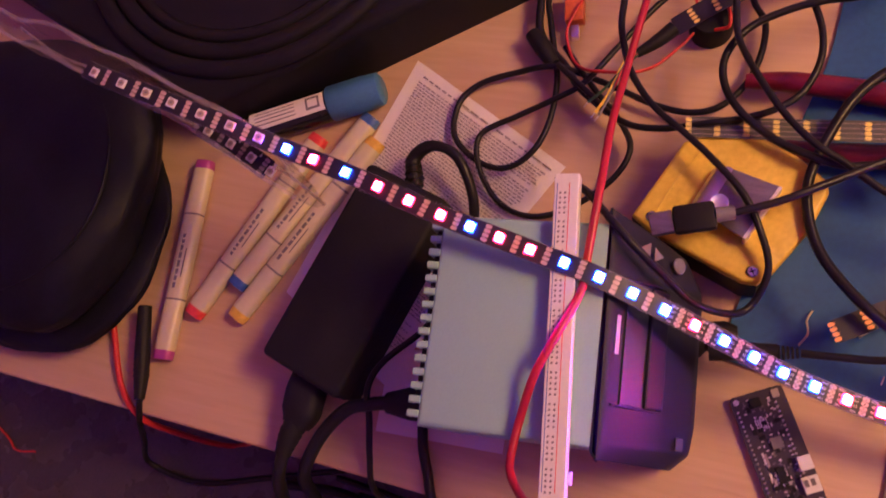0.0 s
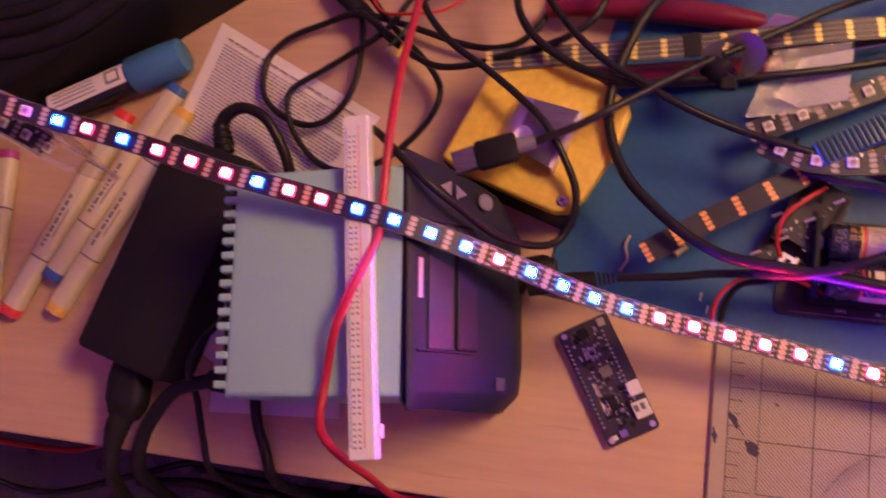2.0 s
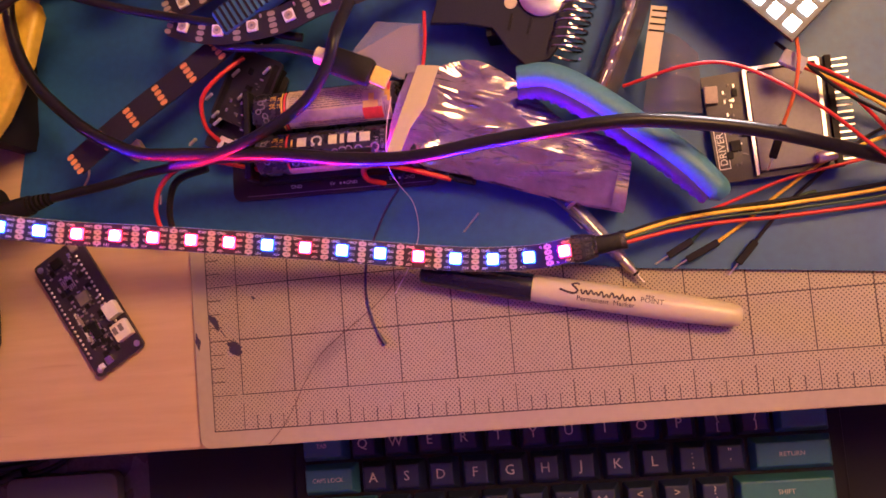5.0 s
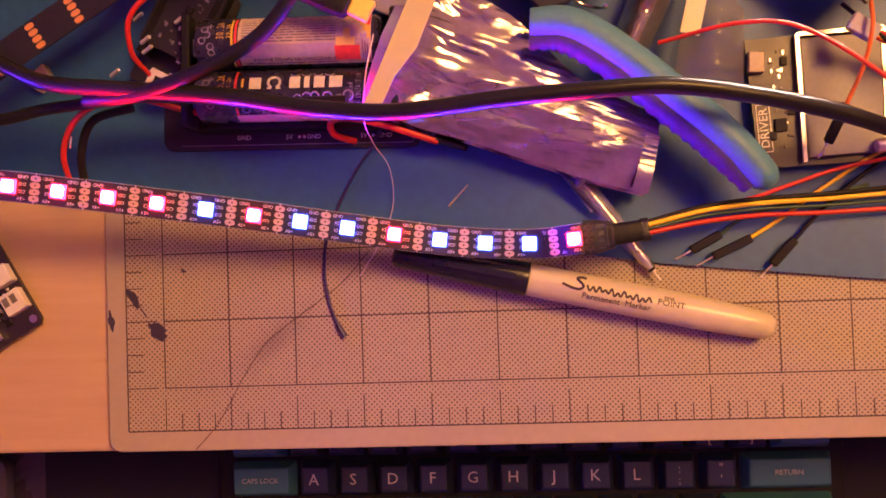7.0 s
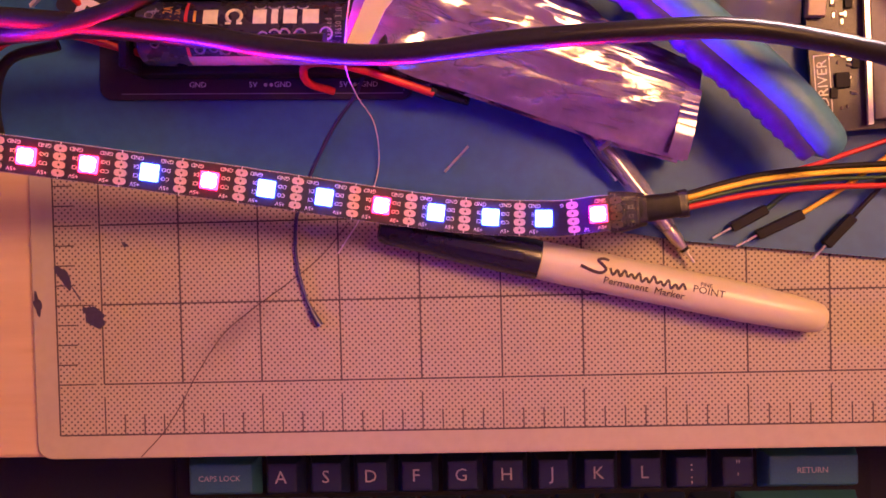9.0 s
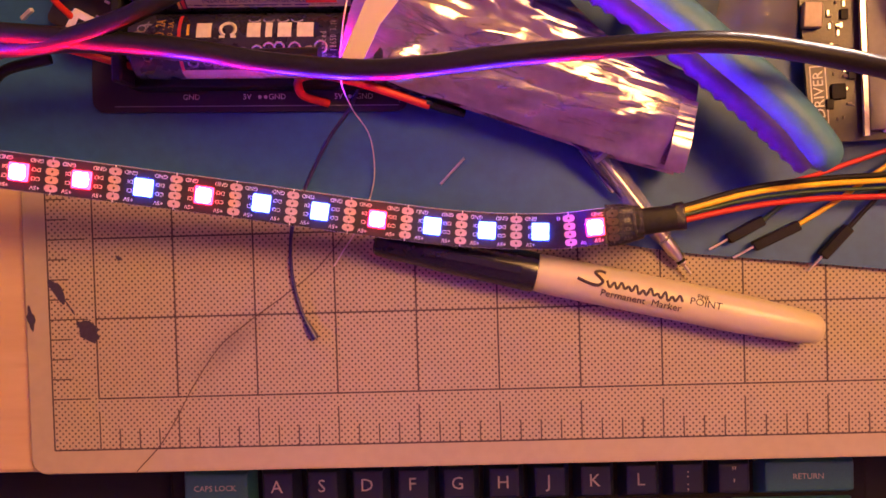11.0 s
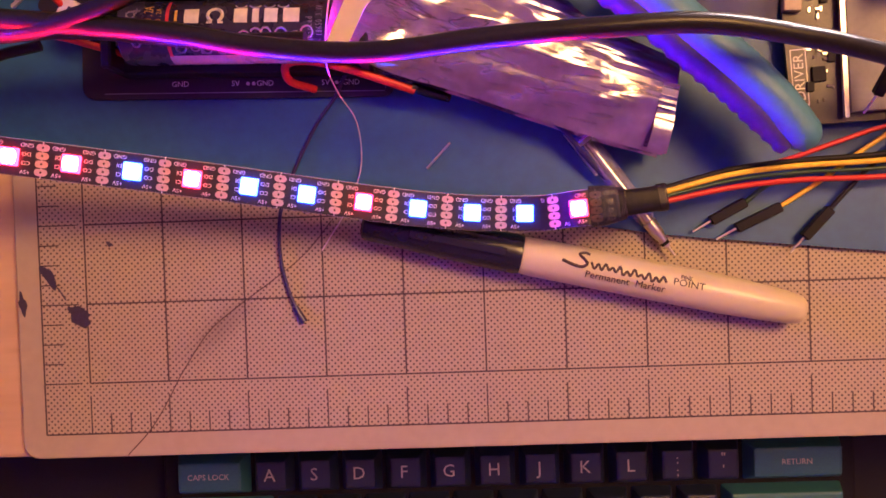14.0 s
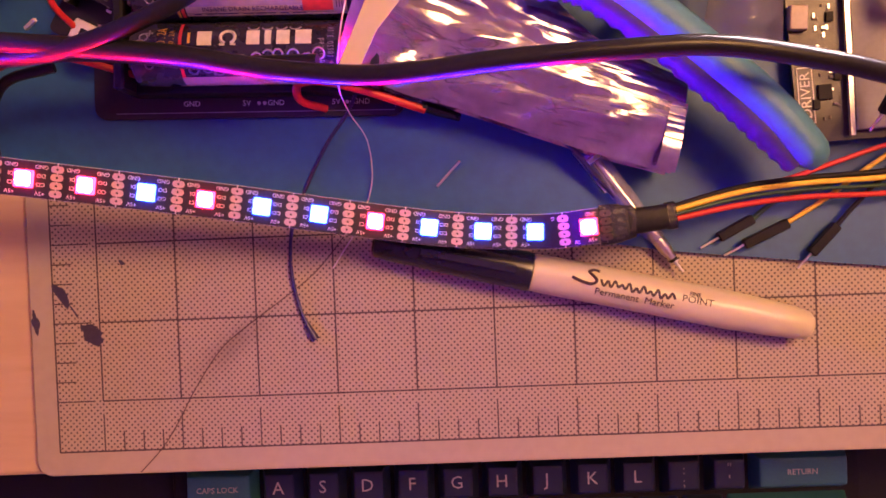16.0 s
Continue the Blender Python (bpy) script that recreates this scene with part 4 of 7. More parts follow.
def keyboard():
    """Compact keyboard on the tray: dark case, navy letter keys, teal modifiers."""
    kb = thing("keyboard", "compact dark keyboard with navy and teal keycaps", "keyboard", (-0.0072, 0, -0.105))
    part("case", prism(bmesh.new(), round_rect(15 * U + 0.012, 5 * U + 0.012, 0.004, 4, 7.5 * U, -0.057), 0.0, 0.0115, bevel=0.0015), "black", kb)

    def cap(w, h=0.0195):
        bm = bmesh.new()
        a, b = w * U - 0.0009, U - 0.0009
        lo = [bm.verts.new((x * a / 2, y * b / 2, 0.0095)) for x, y in ((-1, -1), (1, -1), (1, 1), (-1, 1))]
        tw, td = a - 0.0058, b - 0.0062
        hi = [bm.verts.new((x * tw / 2, y * td / 2 + 0.0006, h)) for x, y in ((-1, -1), (1, -1), (1, 1), (-1, 1))]
        bm.faces.new(hi)
        bm.faces.new(lo[::-1])
        for i in range(4):
            bm.faces.new((lo[i], lo[(i + 1) % 4], hi[(i + 1) % 4], hi[i]))
        bmesh.ops.bevel(bm, geom=bm.edges[:], offset=0.0011, segments=2, affect="EDGES", profile=0.6)
        return bm

    rows = [
        (-0.0190, [("", 1, 0)] * 13 + [("", 2, 1)]),
        (-0.0380, [("TAB", 1.5, 1)] + [(c, 1, 0) for c in "QWERTYUIOP"] + [("{\n[", 1, 0), ("}\n]", 1, 0), ("", 1.5, 1)]),
        (-0.0570, [("CAPS LOCK", 1.75, 1)] + [(c, 1, 0) for c in "ASDFGHJKL"] + [(":\n;", 1, 0), ("\"\n'", 1, 0), ("RETURN", 2.25, 1)]),
        (-0.0760, [("SHIFT", 2.25, 1)] + [(c, 1, 0) for c in "ZXCVBNM"] + [("<\n,", 1, 0), (">\n.", 1, 0), ("?\n/", 1, 0), ("SHIFT", 2.75, 1)]),
        (-0.0950, [("", 1.25, 1), ("", 1.25, 1), ("", 1.25, 1), ("", 6.25, 0), ("ALT", 1.25, 1), ("META", 1.25, 1), ("SUPER", 1.25, 1), ("", 1.25, 1)]),
    ]
    for y, keys in rows:
        x = 0.0
        for txt, w, teal in keys:
            me = shared("key_%g_%d" % (w, teal), lambda: cap(w), "key_teal" if teal else "key_navy")
            k = place("keycap", me, kb, pose(x + w * U / 2, y, 0.0005))
            if txt:
                if "\n" in txt:
                    for i, ch in enumerate(txt.split("\n")):
                        words("legend", ch, 0.0058, pose(0, 0.0030 - 0.0052 * i, 0.01955), "legend", k)
                else:
                    words("legend", txt, 0.0034 if len(txt) > 1 else 0.0076, pose(-0.0005, 0.0006, 0.01955), "legend", k)
            x += w * U
    return kb


def tray_things():
    m = tagged(part("desk_pad", prism(bmesh.new(), round_rect(0.62, 0.20, 0.003, 3, 0.201, -0.128), -0.1050 - 0.0, -0.1045 + 0.0), "deskmat"), "black cloth desk pad on the pull-out tray", "desk pad")
    for v in m.data.vertices:
        v.co.z = -0.1048 + (0.0006 if v.co.z > -0.1048 else 0)
    for y in (-0.0290, -0.2270):
        part("hem", sweep(bmesh.new(), [(-0.108, y, -0.1040), (0.2, y, -0.1040), (0.510, y, -0.1040)], 0.0009, 6), "black_soft", m, "stitched edge")
    t = thing("trackpad", "grey rounded trackpad on the dark tray", "trackpad", (-0.1625, -0.1035, -0.105))
    smooth(part("slab", prism(bmesh.new(), round_rect(0.074, 0.115, 0.006, 5), 0.0012, 0.0085, bevel=0.0015), "trackpad", t))
    part("foot", prism(bmesh.new(), round_rect(0.060, 0.100, 0.005, 3), 0.0, 0.0014), "black_soft", t)
    tube("tray_cable", [(-0.36, -0.040, -0.1022), (-0.27, -0.043, -0.1022), (-0.20, -0.040, -0.1022), (-0.172, -0.034, -0.1022), (-0.15, -0.020, -0.1022), (-0.11, 0.01, -0.1022)], 0.0022, "cable", "thin black cable lying on the dark tray")
    tube("tray_cable", [(-0.34, -0.047, -0.1028), (-0.25, -0.049, -0.1028), (-0.19, -0.046, -0.1028), (-0.160, -0.036, -0.1028), (-0.14, -0.015, -0.1028)], 0.0018, "cable", "thin black cable lying on the dark tray")
    tube("tray_cable", [(-0.130, -0.030, -0.1030), (-0.124, -0.036, -0.1030), (-0.119, -0.022, -0.1030), (-0.10, 0.0, -0.1030)], 0.0016, "cable", "thin black cable end behind the trackpad")
    tube("tray_wire", [(-0.72, -0.060, -0.104), (-0.665, -0.082, -0.104), (-0.650, -0.091, -0.104), (-0.630, -0.088, -0.104)], 0.0009, "red_wire", "thin red wire lying on the dark tray")


# ---- on the cutting mat ----
def felt_marker():
    a, e = Vector((0.0902, 0.0480, 0)), Vector((0.2247, 0.0166, 0))
    r = 0.0060
    m = thing("felt_marker", "cream permanent marker with black cap on the cutting mat", "marker pen", (a.x, a.y, 0.0030 + r + 0.0004), math.degrees(math.atan2(e.y - a.y, e.x - a.x)))
    ax = Matrix(((0, 0, 1, 0), (1, 0, 0, 0), (0, 1, 0, 0), (0, 0, 0, 1)))
    ln = (e - a).length
    smooth(part("barrel", lathe(bmesh.new(), [(0.0058, 0.050), (0.0060, 0.056), (0.0060, ln - 0.026), (0.0054, ln - 0.012), (0.0049, ln - 0.005), (0.0043, ln - 0.0018), (0.0030, ln - 0.0004), (0.0012, ln)], m=ax, seg=28), "cream", m), 40)
    smooth(part("cap", lathe(bmesh.new(), [(0.0036, 0.0), (0.0046, 0.0008), (0.0050, 0.003), (0.0053, 0.016), (0.0057, 0.020), (0.0062, 0.048), (0.0060, 0.0498)], m=ax, seg=28), "marker_cap", m, "glossy black cap"), 40)
    part("cap_clip", box(bmesh.new(), (0.030, 0.0, 0.0062), (0.030, 0.0026, 0.0012), bevel=0.0004), "marker_cap", m)

    def on(x, ang):
        return pose(x, -math.sin(radians(ang)) * 0.0062, math.cos(radians(ang)) * 0.0062, ang, 0, 0)

    words("print", "Permanent  Marker", 0.0031, on(0.0815, 17), "ink", m, "black printed words")
    words("print", "POINT", 0.0030, on(0.1005, -10), "ink", m, "black printed word", sx=1.1)
    words("print", "FINE", 0.0018, on(0.0995, -27), "ink", m)
    # the name mark as a plain flowing bar
    def mark(run, thick):
        part("name_mark", sweep(bmesh.new(), [on(x, a - 13) @ Vector((0, 0, -0.00016)) for x, a in run], thick, 6, 5), "ink", m, "plain flowing black name mark")

    mark([(0.0700, -30), (0.0684, -33), (0.0668, -24), (0.0682, -12), (0.0694, 0), (0.0680, 12), (0.0650, 10), (0.0618, 2)], 0.00050)
    mark([(0.0706 + 0.0011 * k, -1 + (9 + 3 * math.sin(k * 2.3) if k % 2 else -6 - 5 * math.sin(k * 1.7)) + 0.25 * k) for k in range(22)], 0.00040)
    return m


def metal_tool():
    """Slim metal pen-like tool with a needle tip and a clear stop, lying under the bag."""
    t = thing("metal_pick", "slim polished metal pen tool with fine needle tip", "hand tool")
    a, e = Vector((0.1580, 0.0730, 0.0095)), Vector((0.1858, 0.0355, 0.0065))
    m = along(a, e)
    ln = (e - a).length
    smooth(part("shaft", lathe(bmesh.new(), [(0.0030, 0), (0.0034, 0.001), (0.0034, 0.020), (0.0032, 0.021), (0.0032, 0.029), (0.0026, ln - 0.0125)], m=m, seg=20), "clear", t, "clear plastic barrel"), 30)
    smooth(part("refill", lathe(bmesh.new(), [(0.0016, 0.001), (0.0016, 0.024), (0.0020, 0.026), (0.0020, ln - 0.0125)], m=m, seg=14), "steel", t, "steel rod inside the barrel"), 30)
    part("clip_ring", lathe(bmesh.new(), [(0.0036, 0.0016), (0.0037, 0.0018), (0.0037, 0.0027), (0.0036, 0.0029)], m=m, seg=20), "print_white", t, "pale ring round the barrel")
    smooth(part("nose", lathe(bmesh.new(), [(0.0021, ln - 0.0122), (0.0021, ln - 0.008), (0.0013, ln - 0.0055), (0.0012, ln - 0.003), (0.0005, ln - 0.0025), (0.0004, ln + 0.001)], m=m, seg=16), "tin", t), 30)
    part("collar", lathe(bmesh.new(), [(0.00135, ln - 0.0046), (0.00135, ln - 0.0036)], m=m, seg=20), "black", t)
    part("pocket_clip", box(bmesh.new(), (-0.0036, 0, 0.005), (0.0010, 0.0024, 0.016), m=m), "tin", t)
    # thin violet tube put in for the strip's reflected line beside the barrel
    tube("reflection_line", [(0.146, 0.079, 0.016), (0.1525, 0.0735, 0.015), (0.1585, 0.0665, 0.012), (0.1655, 0.0590, 0.0095)], 0.0008, "purple_wire", "", parent=t, seg=8)
    return t


def loose_bits():
    tagged(part("wire_clipping", sweep(bmesh.new(), [(0.1105, 0.0645, 0.0062), (0.1180, 0.0722, 0.0066)], 0.0004, 6), "tin"), "short bare wire clipping on the blue mat", "wire clipping")
    t = thing("thermistor_lead", "thin dark purple lead with beaded tip", "wire")
    tube("lead", [(0.087, 0.095, 0.010), (0.083, 0.088, 0.0072), (0.0765, 0.0795, 0.0065), (0.0690, 0.0655, 0.0062), (0.0642, 0.0535, 0.0058), (0.0630, 0.0400, 0.0044), (0.0655, 0.0270, 0.0042), (0.0697, 0.0182, 0.0042)], 0.0006, "purple_wire", "", parent=t, seg=8)
    smooth(part("bead", sweep(bmesh.new(), [(0.0672, 0.0225, 0.0044), (0.0700, 0.0175, 0.0044)], [0.0010, 0.0012], 10), "purple_wire", t, "dark bead at the tip"))
    tube("enamel_wire", [(0.0900, 0.1200, 0.0420), (0.0868, 0.1060, 0.0420), (0.0845, 0.0935, 0.0340), (0.0855, 0.0870, 0.020), (0.0897, 0.0790, 0.0110), (0.0900, 0.0660, 0.0068), (0.0850, 0.0530, 0.0060), (0.0790, 0.0440, 0.0042), (0.0762, 0.0400, 0.0036)], 0.00022, "enamel", "hair-thin enamelled wire hanging off the battery board", "wire", seg=6)


def jumper(name, label, pts, material, plug=None, group="jumper wires"):
    """A jumper wire with a black crimp housing and a bare pin."""
    j = thing(name, label, "jumper wire", group=group)
    tube("wire", pts, 0.00075, material, "", parent=j, seg=8)
    if plug:
        a, b, c = (Vector(q) for q in plug)
        d = (b - a)
        m = along(a, b)
        part("housing", box(bmesh.new(), (0, 0, d.length / 2), (0.0030, 0.0030, d.length), bevel=0.0003, m=m, seg=1), "black", j, "black crimp housing")
        part("pin", sweep(bmesh.new(), [b, c], 0.0004, 6), "tin", j, "bare metal pin")
    return j


def jumpers():
    jumper("jumper_wire", "yellow jumper wire with black plug on the blue mat", [(0.2170, 0.0480, 0.0085), (0.2300, 0.0560, 0.010), (0.2460, 0.0670, 0.011), (0.27, 0.080, 0.012), (0.31, 0.09, 0.010)], "yellow_wire", ((0.2185, 0.0487, 0.0087), (0.2050, 0.0425, 0.0080), (0.1990, 0.0393, 0.0072)))
    jumper("jumper_wire", "black jumper wire with black plug on the blue mat", [(0.2335, 0.0475, 0.0085), (0.2400, 0.0545, 0.009), (0.2480, 0.0620, 0.010), (0.28, 0.085, 0.010), (0.32, 0.10, 0.009)], "black_soft", ((0.2335, 0.0475, 0.0085), (0.2255, 0.0390, 0.0080), (0.2215, 0.0345, 0.0072)))
    jumper("jumper_wire", "dark jumper wire with black plug under the yellow one", [(0.2080, 0.0505, 0.0080), (0.2160, 0.0560, 0.008), (0.2300, 0.0600, 0.008), (0.26, 0.066, 0.008)], "green_wire", ((0.2080, 0.0505, 0.0078), (0.1975, 0.0450, 0.0074), (0.1920, 0.0420, 0.0068)))
    jumper("jumper_wire", "red jumper wire curving up beside the handle", [(0.1990, 0.0580, 0.0130), (0.2180, 0.0625, 0.0150), (0.2330, 0.0672, 0.0160), (0.2480, 0.0715, 0.0160), (0.275, 0.076, 0.014), (0.32, 0.082, 0.010)], "red_wire")
    jumper("jumper_wire", "red jumper wire arching over the driver board", [(0.1850, 0.1150, 0.030), (0.2100, 0.1175, 0.0400), (0.2300, 0.1135, 0.0420), (0.2570, 0.0950, 0.0400), (0.2790, 0.0755, 0.0330), (0.31, 0.05, 0.02)], "red_wire")
    jumper("jumper_wire", "orange jumper wire hanging from the light panel", [(0.2535, 0.1255, 0.0330), (0.2525, 0.1150, 0.036), (0.2500, 0.1030, 0.0340), (0.2450, 0.0910, 0.0310)], "orange_wire", ((0.2450, 0.0910, 0.0310), (0.2410, 0.0795, 0.0240), (0.2395, 0.0750, 0.0190)))
    jumper("jumper_wire", "thin black jumper wire crossing the driver board", [(0.2470, 0.1260, 0.026), (0.2580, 0.1130, 0.030), (0.2720, 0.1000, 0.028), (0.300, 0.085, 0.018)], "black_soft")
    c = thing("wire_bundle", "bundle of red, black and yellow wires from a pale plug", "jumper wire", group="jumper wires")
    part("plug", box(bmesh.new(), (0, 0, 0.0050), (0.0062, 0.0030, 0.0100), bevel=0.0004, seg=1, m=along((0.2476, 0.1188, 0.031), (0.2517, 0.116, 0.031))), "dull_paper", c, "pale grey plug")
    tube("wire", [(0.2518, 0.1169, 0.031), (0.2623, 0.113, 0.0275), (0.2735, 0.107, 0.024), (0.2827, 0.1023, 0.0205), (0.3001, 0.0927, 0.017)], 0.00075, "red_wire", "red wire", parent=c, seg=8)
    tube("wire", [(0.2517, 0.1162, 0.031), (0.2622, 0.1116, 0.0275), (0.2733, 0.1054, 0.024), (0.2818, 0.1017, 0.0205), (0.2998, 0.0908, 0.017)], 0.00075, "black_soft", "black wire", parent=c, seg=8)
    tube("wire", [(0.2517, 0.1157, 0.031), (0.264, 0.1091, 0.0275), (0.2732, 0.1044, 0.024), (0.2811, 0.1003, 0.0205), (0.2994, 0.088, 0.017)], 0.00075, "yellow_wire", "yellow wire", parent=c, seg=8)
    tube("wire", [(0.2516, 0.1153, 0.031), (0.2636, 0.1092, 0.0275), (0.272, 0.1036, 0.024), (0.2787, 0.0973, 0.0205), (0.2841, 0.092, 0.017), (0.2985, 0.0729, 0.0135)], 0.00075, "red_wire", "red wire", parent=c, seg=8)


keyboard()
tray_things()
felt_marker()
metal_tool()
loose_bits()
jumpers()


# ---- electronics on the blue mat ----
def scatter_parts(parent, rng, x0, x1, y0, y1, z, count, m=None):
    """Small surface-mount parts on a circuit board."""
    for _ in range(count):
        k = rng.random()
        w, d, h = (0.0016, 0.0008, 0.0006) if k < 0.6 else (0.0010, 0.0006, 0.0005) if k < 0.85 else (0.0030, 0.0022, 0.0010)
        q = pose(rng.uniform(x0, x1), rng.uniform(y0, y1), z, 0, 0, rng.choice((0, 90)))
        mt = "tin" if k < 0.45 else "text" if k < 0.8 else "black"
        place("component", shared("smd_%g_%s" % (w, mt), lambda: box(bmesh.new(), (0, 0, h / 2), (w, d, h), bevel=0.0001, seg=1), mt), parent, (m or Matrix()) @ q)


def dev_board():
    """Small black development board lying on the desk."""
    a = math.degrees(math.atan2(0.015 - 0.0685, -0.0725 + 0.1035))
    b = thing("dev_board", "small black microcontroller board with white connectors on the desk", "circuit board", (-0.0755, 0.0478, 0.0), a)
    ln, wd, z = 0.0645, 0.0285, 0.0030
    part("board", prism(bmesh.new(), round_rect(ln, wd, 0.0022), z, z + 0.0016, bevel=0.0002), "pcb_purple", b)
    t = z + 0.0016
    for y in (-wd / 2 + 0.0021, wd / 2 - 0.0060):
        for k in range(19):
            place("pin", shared("header_pin", lambda: lathe(bmesh.new(), [(0.0007, 0), (0.0007, 0.0002), (0.0003, 0.0005)], seg=8), "tin"), b, pose(-0.024 + 0.00254 * k, y, t))
    for y in (-wd / 2 + 0.0021,):
        part("pin_header", box(bmesh.new(), (0, y, 0.0015), (0.050, 0.0024, 0.0030)), "black", b, "black pin header underneath")
    for x, y in ((-ln / 2 + 0.003, -wd / 2 + 0.003), (ln / 2 - 0.003, -wd / 2 + 0.003), (ln / 2 - 0.003, wd / 2 - 0.003)):
        part("mount_hole", lathe(bmesh.new(), [(0.0016, 0), (0.0016, 0.0001)], m=pose(x, y, t), seg=16), "tin", b)
    for c, s, mt, lb in (((0.0095, wd / 2 - 0.0038, t + 0.0022), (0.0075, 0.0070, 0.0044), "white", "white battery connector"), ((0.0205, wd / 2 - 0.0048, t + 0.0020), (0.0085, 0.0085, 0.0040), "white", "white socket"),
                         ((-0.004, 0.0010, t + 0.0012), (0.0062, 0.0062, 0.0024), "text", "square chip"), ((-0.0265, -0.002, t + 0.001), (0.0050, 0.0060, 0.0014), "black", "small module"),
                         ((0.0125, -0.0025, t + 0.0008), (0.0085, 0.0045, 0.0016), "black", "long chip"), ((0.0282, -0.0040, t + 0.0010), (0.0040, 0.0040, 0.0020), "steel", "push button"), ((0.0287, -0.0092, t + 0.0008), (0.0026, 0.0030, 0.0016), "white", "small white part"),
                         ((-0.0285, 0.0095, t + 0.0009), (0.0045, 0.0040, 0.0016), "pad_dull", "small metal part")):
        part("connector" if mt == "white" else "chip", box(bmesh.new(), c, s, bevel=0.0003, seg=1), mt, b, lb)
    for k in range(2):
        part("contact", box(bmesh.new(), (0.0195, wd / 2 - 0.0066 + 0.0034 * k - 0.0005, t + 0.0041), (0.0035, 0.0022, 0.0003)), "text", b)
    scatter_parts(b, random.Random(3), -0.029, 0.026, -0.0088, 0.0075, t, 150)
    for x, n, turn in ((0.0140, 8, 0), (-0.0150, 6, 90)):
        for k in range(n):
            place("chip_leg", shared("chip_leg", lambda: box(bmesh.new(), (0, 0, 0.0003), (0.0005, 0.0062, 0.0006)), "tin"), b, pose(x, -0.0025, t) @ pose(0, 0, 0, 0, 0, turn) @ pose((k - (n - 1) / 2) * 0.0011, 0, 0))
    for x, w in ((0.0045, 0.0090), (0.0160, 0.0060)):
        part("contact_row", box(bmesh.new(), (x, -0.0068, t + 0.0004), (w, 0.0012, 0.0008)), "pad_dull", b, "dull metal contact row")
    for x, l in ((0.004, 0.010), (0.010, 0.007)):
        part("print_bar", box(bmesh.new(), (x, -0.0078, t + 0.0001), (l, 0.0012, 0.0001)), "print_white", b)
    return b


def battery_board():
    """Two rechargeable cells in a black holder on a long board."""
    b = thing("battery_board", "black battery board holding two wrapped rechargeable cells", "battery holder", (0.0530, 0.1135, 0.0055), -1.5)
    part("board", prism(bmesh.new(), round_rect(0.098, 0.050, 0.004), 0.0, 0.0016, bevel=0.0002), "pcb", b)
    for x, y, w, d in ((0.002, -0.0232, 0.088, 0.0003), (0.0090, -0.0182, 0.066, 0.0003), (0.0462, -0.0190, 0.0003, 0.0070), (0.0420, -0.0182, 0.0085, 0.0003)):
        part("outline_print", box(bmesh.new(), (x, y, 0.0017), (w, d, 0.0001)), "pattern", b)
    for x, t in ((-0.018, "GND"), (-0.0007, "5V"), (0.0086, "GND"), (0.0275, "5V"), (0.0355, "GND")):
        words("pad_name", t, 0.0024, pose(x, -0.0205, 0.0017), "print_white", b)
    for t, x in (("3V", -0.0185), ("GND", -0.0100), ("3V", 0.008), ("GND", 0.030)):
        words("pad_name", t, 0.0022, pose(x, 0.0227, 0.0017), "print_white", b)
    for x in (0.0032, 0.0050, 0.0310, 0.0325):
        place("pad", shared("round_pad", lambda: lathe(bmesh.new(), [(0.0006, 0), (0.0006, 0.0001)], seg=10), "tin"), b, pose(x, -0.0205, 0.0016))
    smooth(part("holder", box(bmesh.new(), (0.004, 0.0015, 0.0062), (0.078, 0.0405, 0.009), bevel=0.001), "black", b, "black plastic cell tray"))
    for x in (-0.0335, 0.0415):
        part("end_wall", box(bmesh.new(), (x, 0.0015, 0.0115), (0.003, 0.0405, 0.0195), bevel=0.0006, seg=1), "black", b)
        for y in (-0.0085, 0.0100):
            part("spring_contact", box(bmesh.new(), (x + (0.002 if x < 0 else -0.002), y, 0.013), (0.0012, 0.006, 0.008)), "tin", b)
    ax = Matrix(((0, 0, 1, 0), (1, 0, 0, 0), (0, 1, 0, 0), (0, 0, 0, 1)))
    r = 0.00915
    for n, y in enumerate((-0.0083, 0.0104)):
        m = pose(-0.0285, y, 0.0175)
        c = part("cell", lathe(bmesh.new(), [(0.0040, -0.0006), (0.0082, 0), (r, 0.0008), (r, 0.0640), (0.0082, 0.0650), (0.004, 0.0655)], m=m @ ax, seg=36), "label_dark", b, "dark patterned rechargeable cell")
        smooth(c, 40)

        def wrap(x0, x1, a0, a1, mt, lift, nm, lb=""):
            """A printed patch that follows the round cell; angles from straight up."""
            bm = bmesh.new()
            k = 10
            cols = [[bm.verts.new(m @ Vector((xx, math.sin(radians(a)) * (r + lift), math.cos(radians(a)) * (r + lift)))) for a in (a0 + (a1 - a0) * i / k for i in range(k + 1))] for xx in (x0, x1)]
            for i in range(k):
                bm.faces.new((cols[0][i], cols[1][i], cols[1][i + 1], cols[0][i + 1]))
            bmesh.ops.recalc_face_normals(bm, faces=bm.faces[:])
            ob = part(nm, bm, mt, c, lb)
            if (ob.data.polygons[k // 2].normal.z < 0) != (math.cos(radians((a0 + a1) / 2)) < 0):
                ob.data.flip_normals()
            return smooth(ob)

        def ring_print(x, a, rx, ra, mt, thick, t0=0, t1=330):
            """An open ring printed on the round cell; ra in degrees of its girth."""
            pts = []
            for w in range(13):
                q = radians(t0 + (t1 - t0) * w / 12)
                ang = radians(a + ra * math.sin(q))
                pts.append(m @ Vector((x + rx * math.cos(q), math.sin(ang) * (r + 0.00002), math.cos(ang) * (r + 0.00002))))
            part("swirl_print", sweep(bmesh.new(), pts, thick, 4, 1), mt, c)

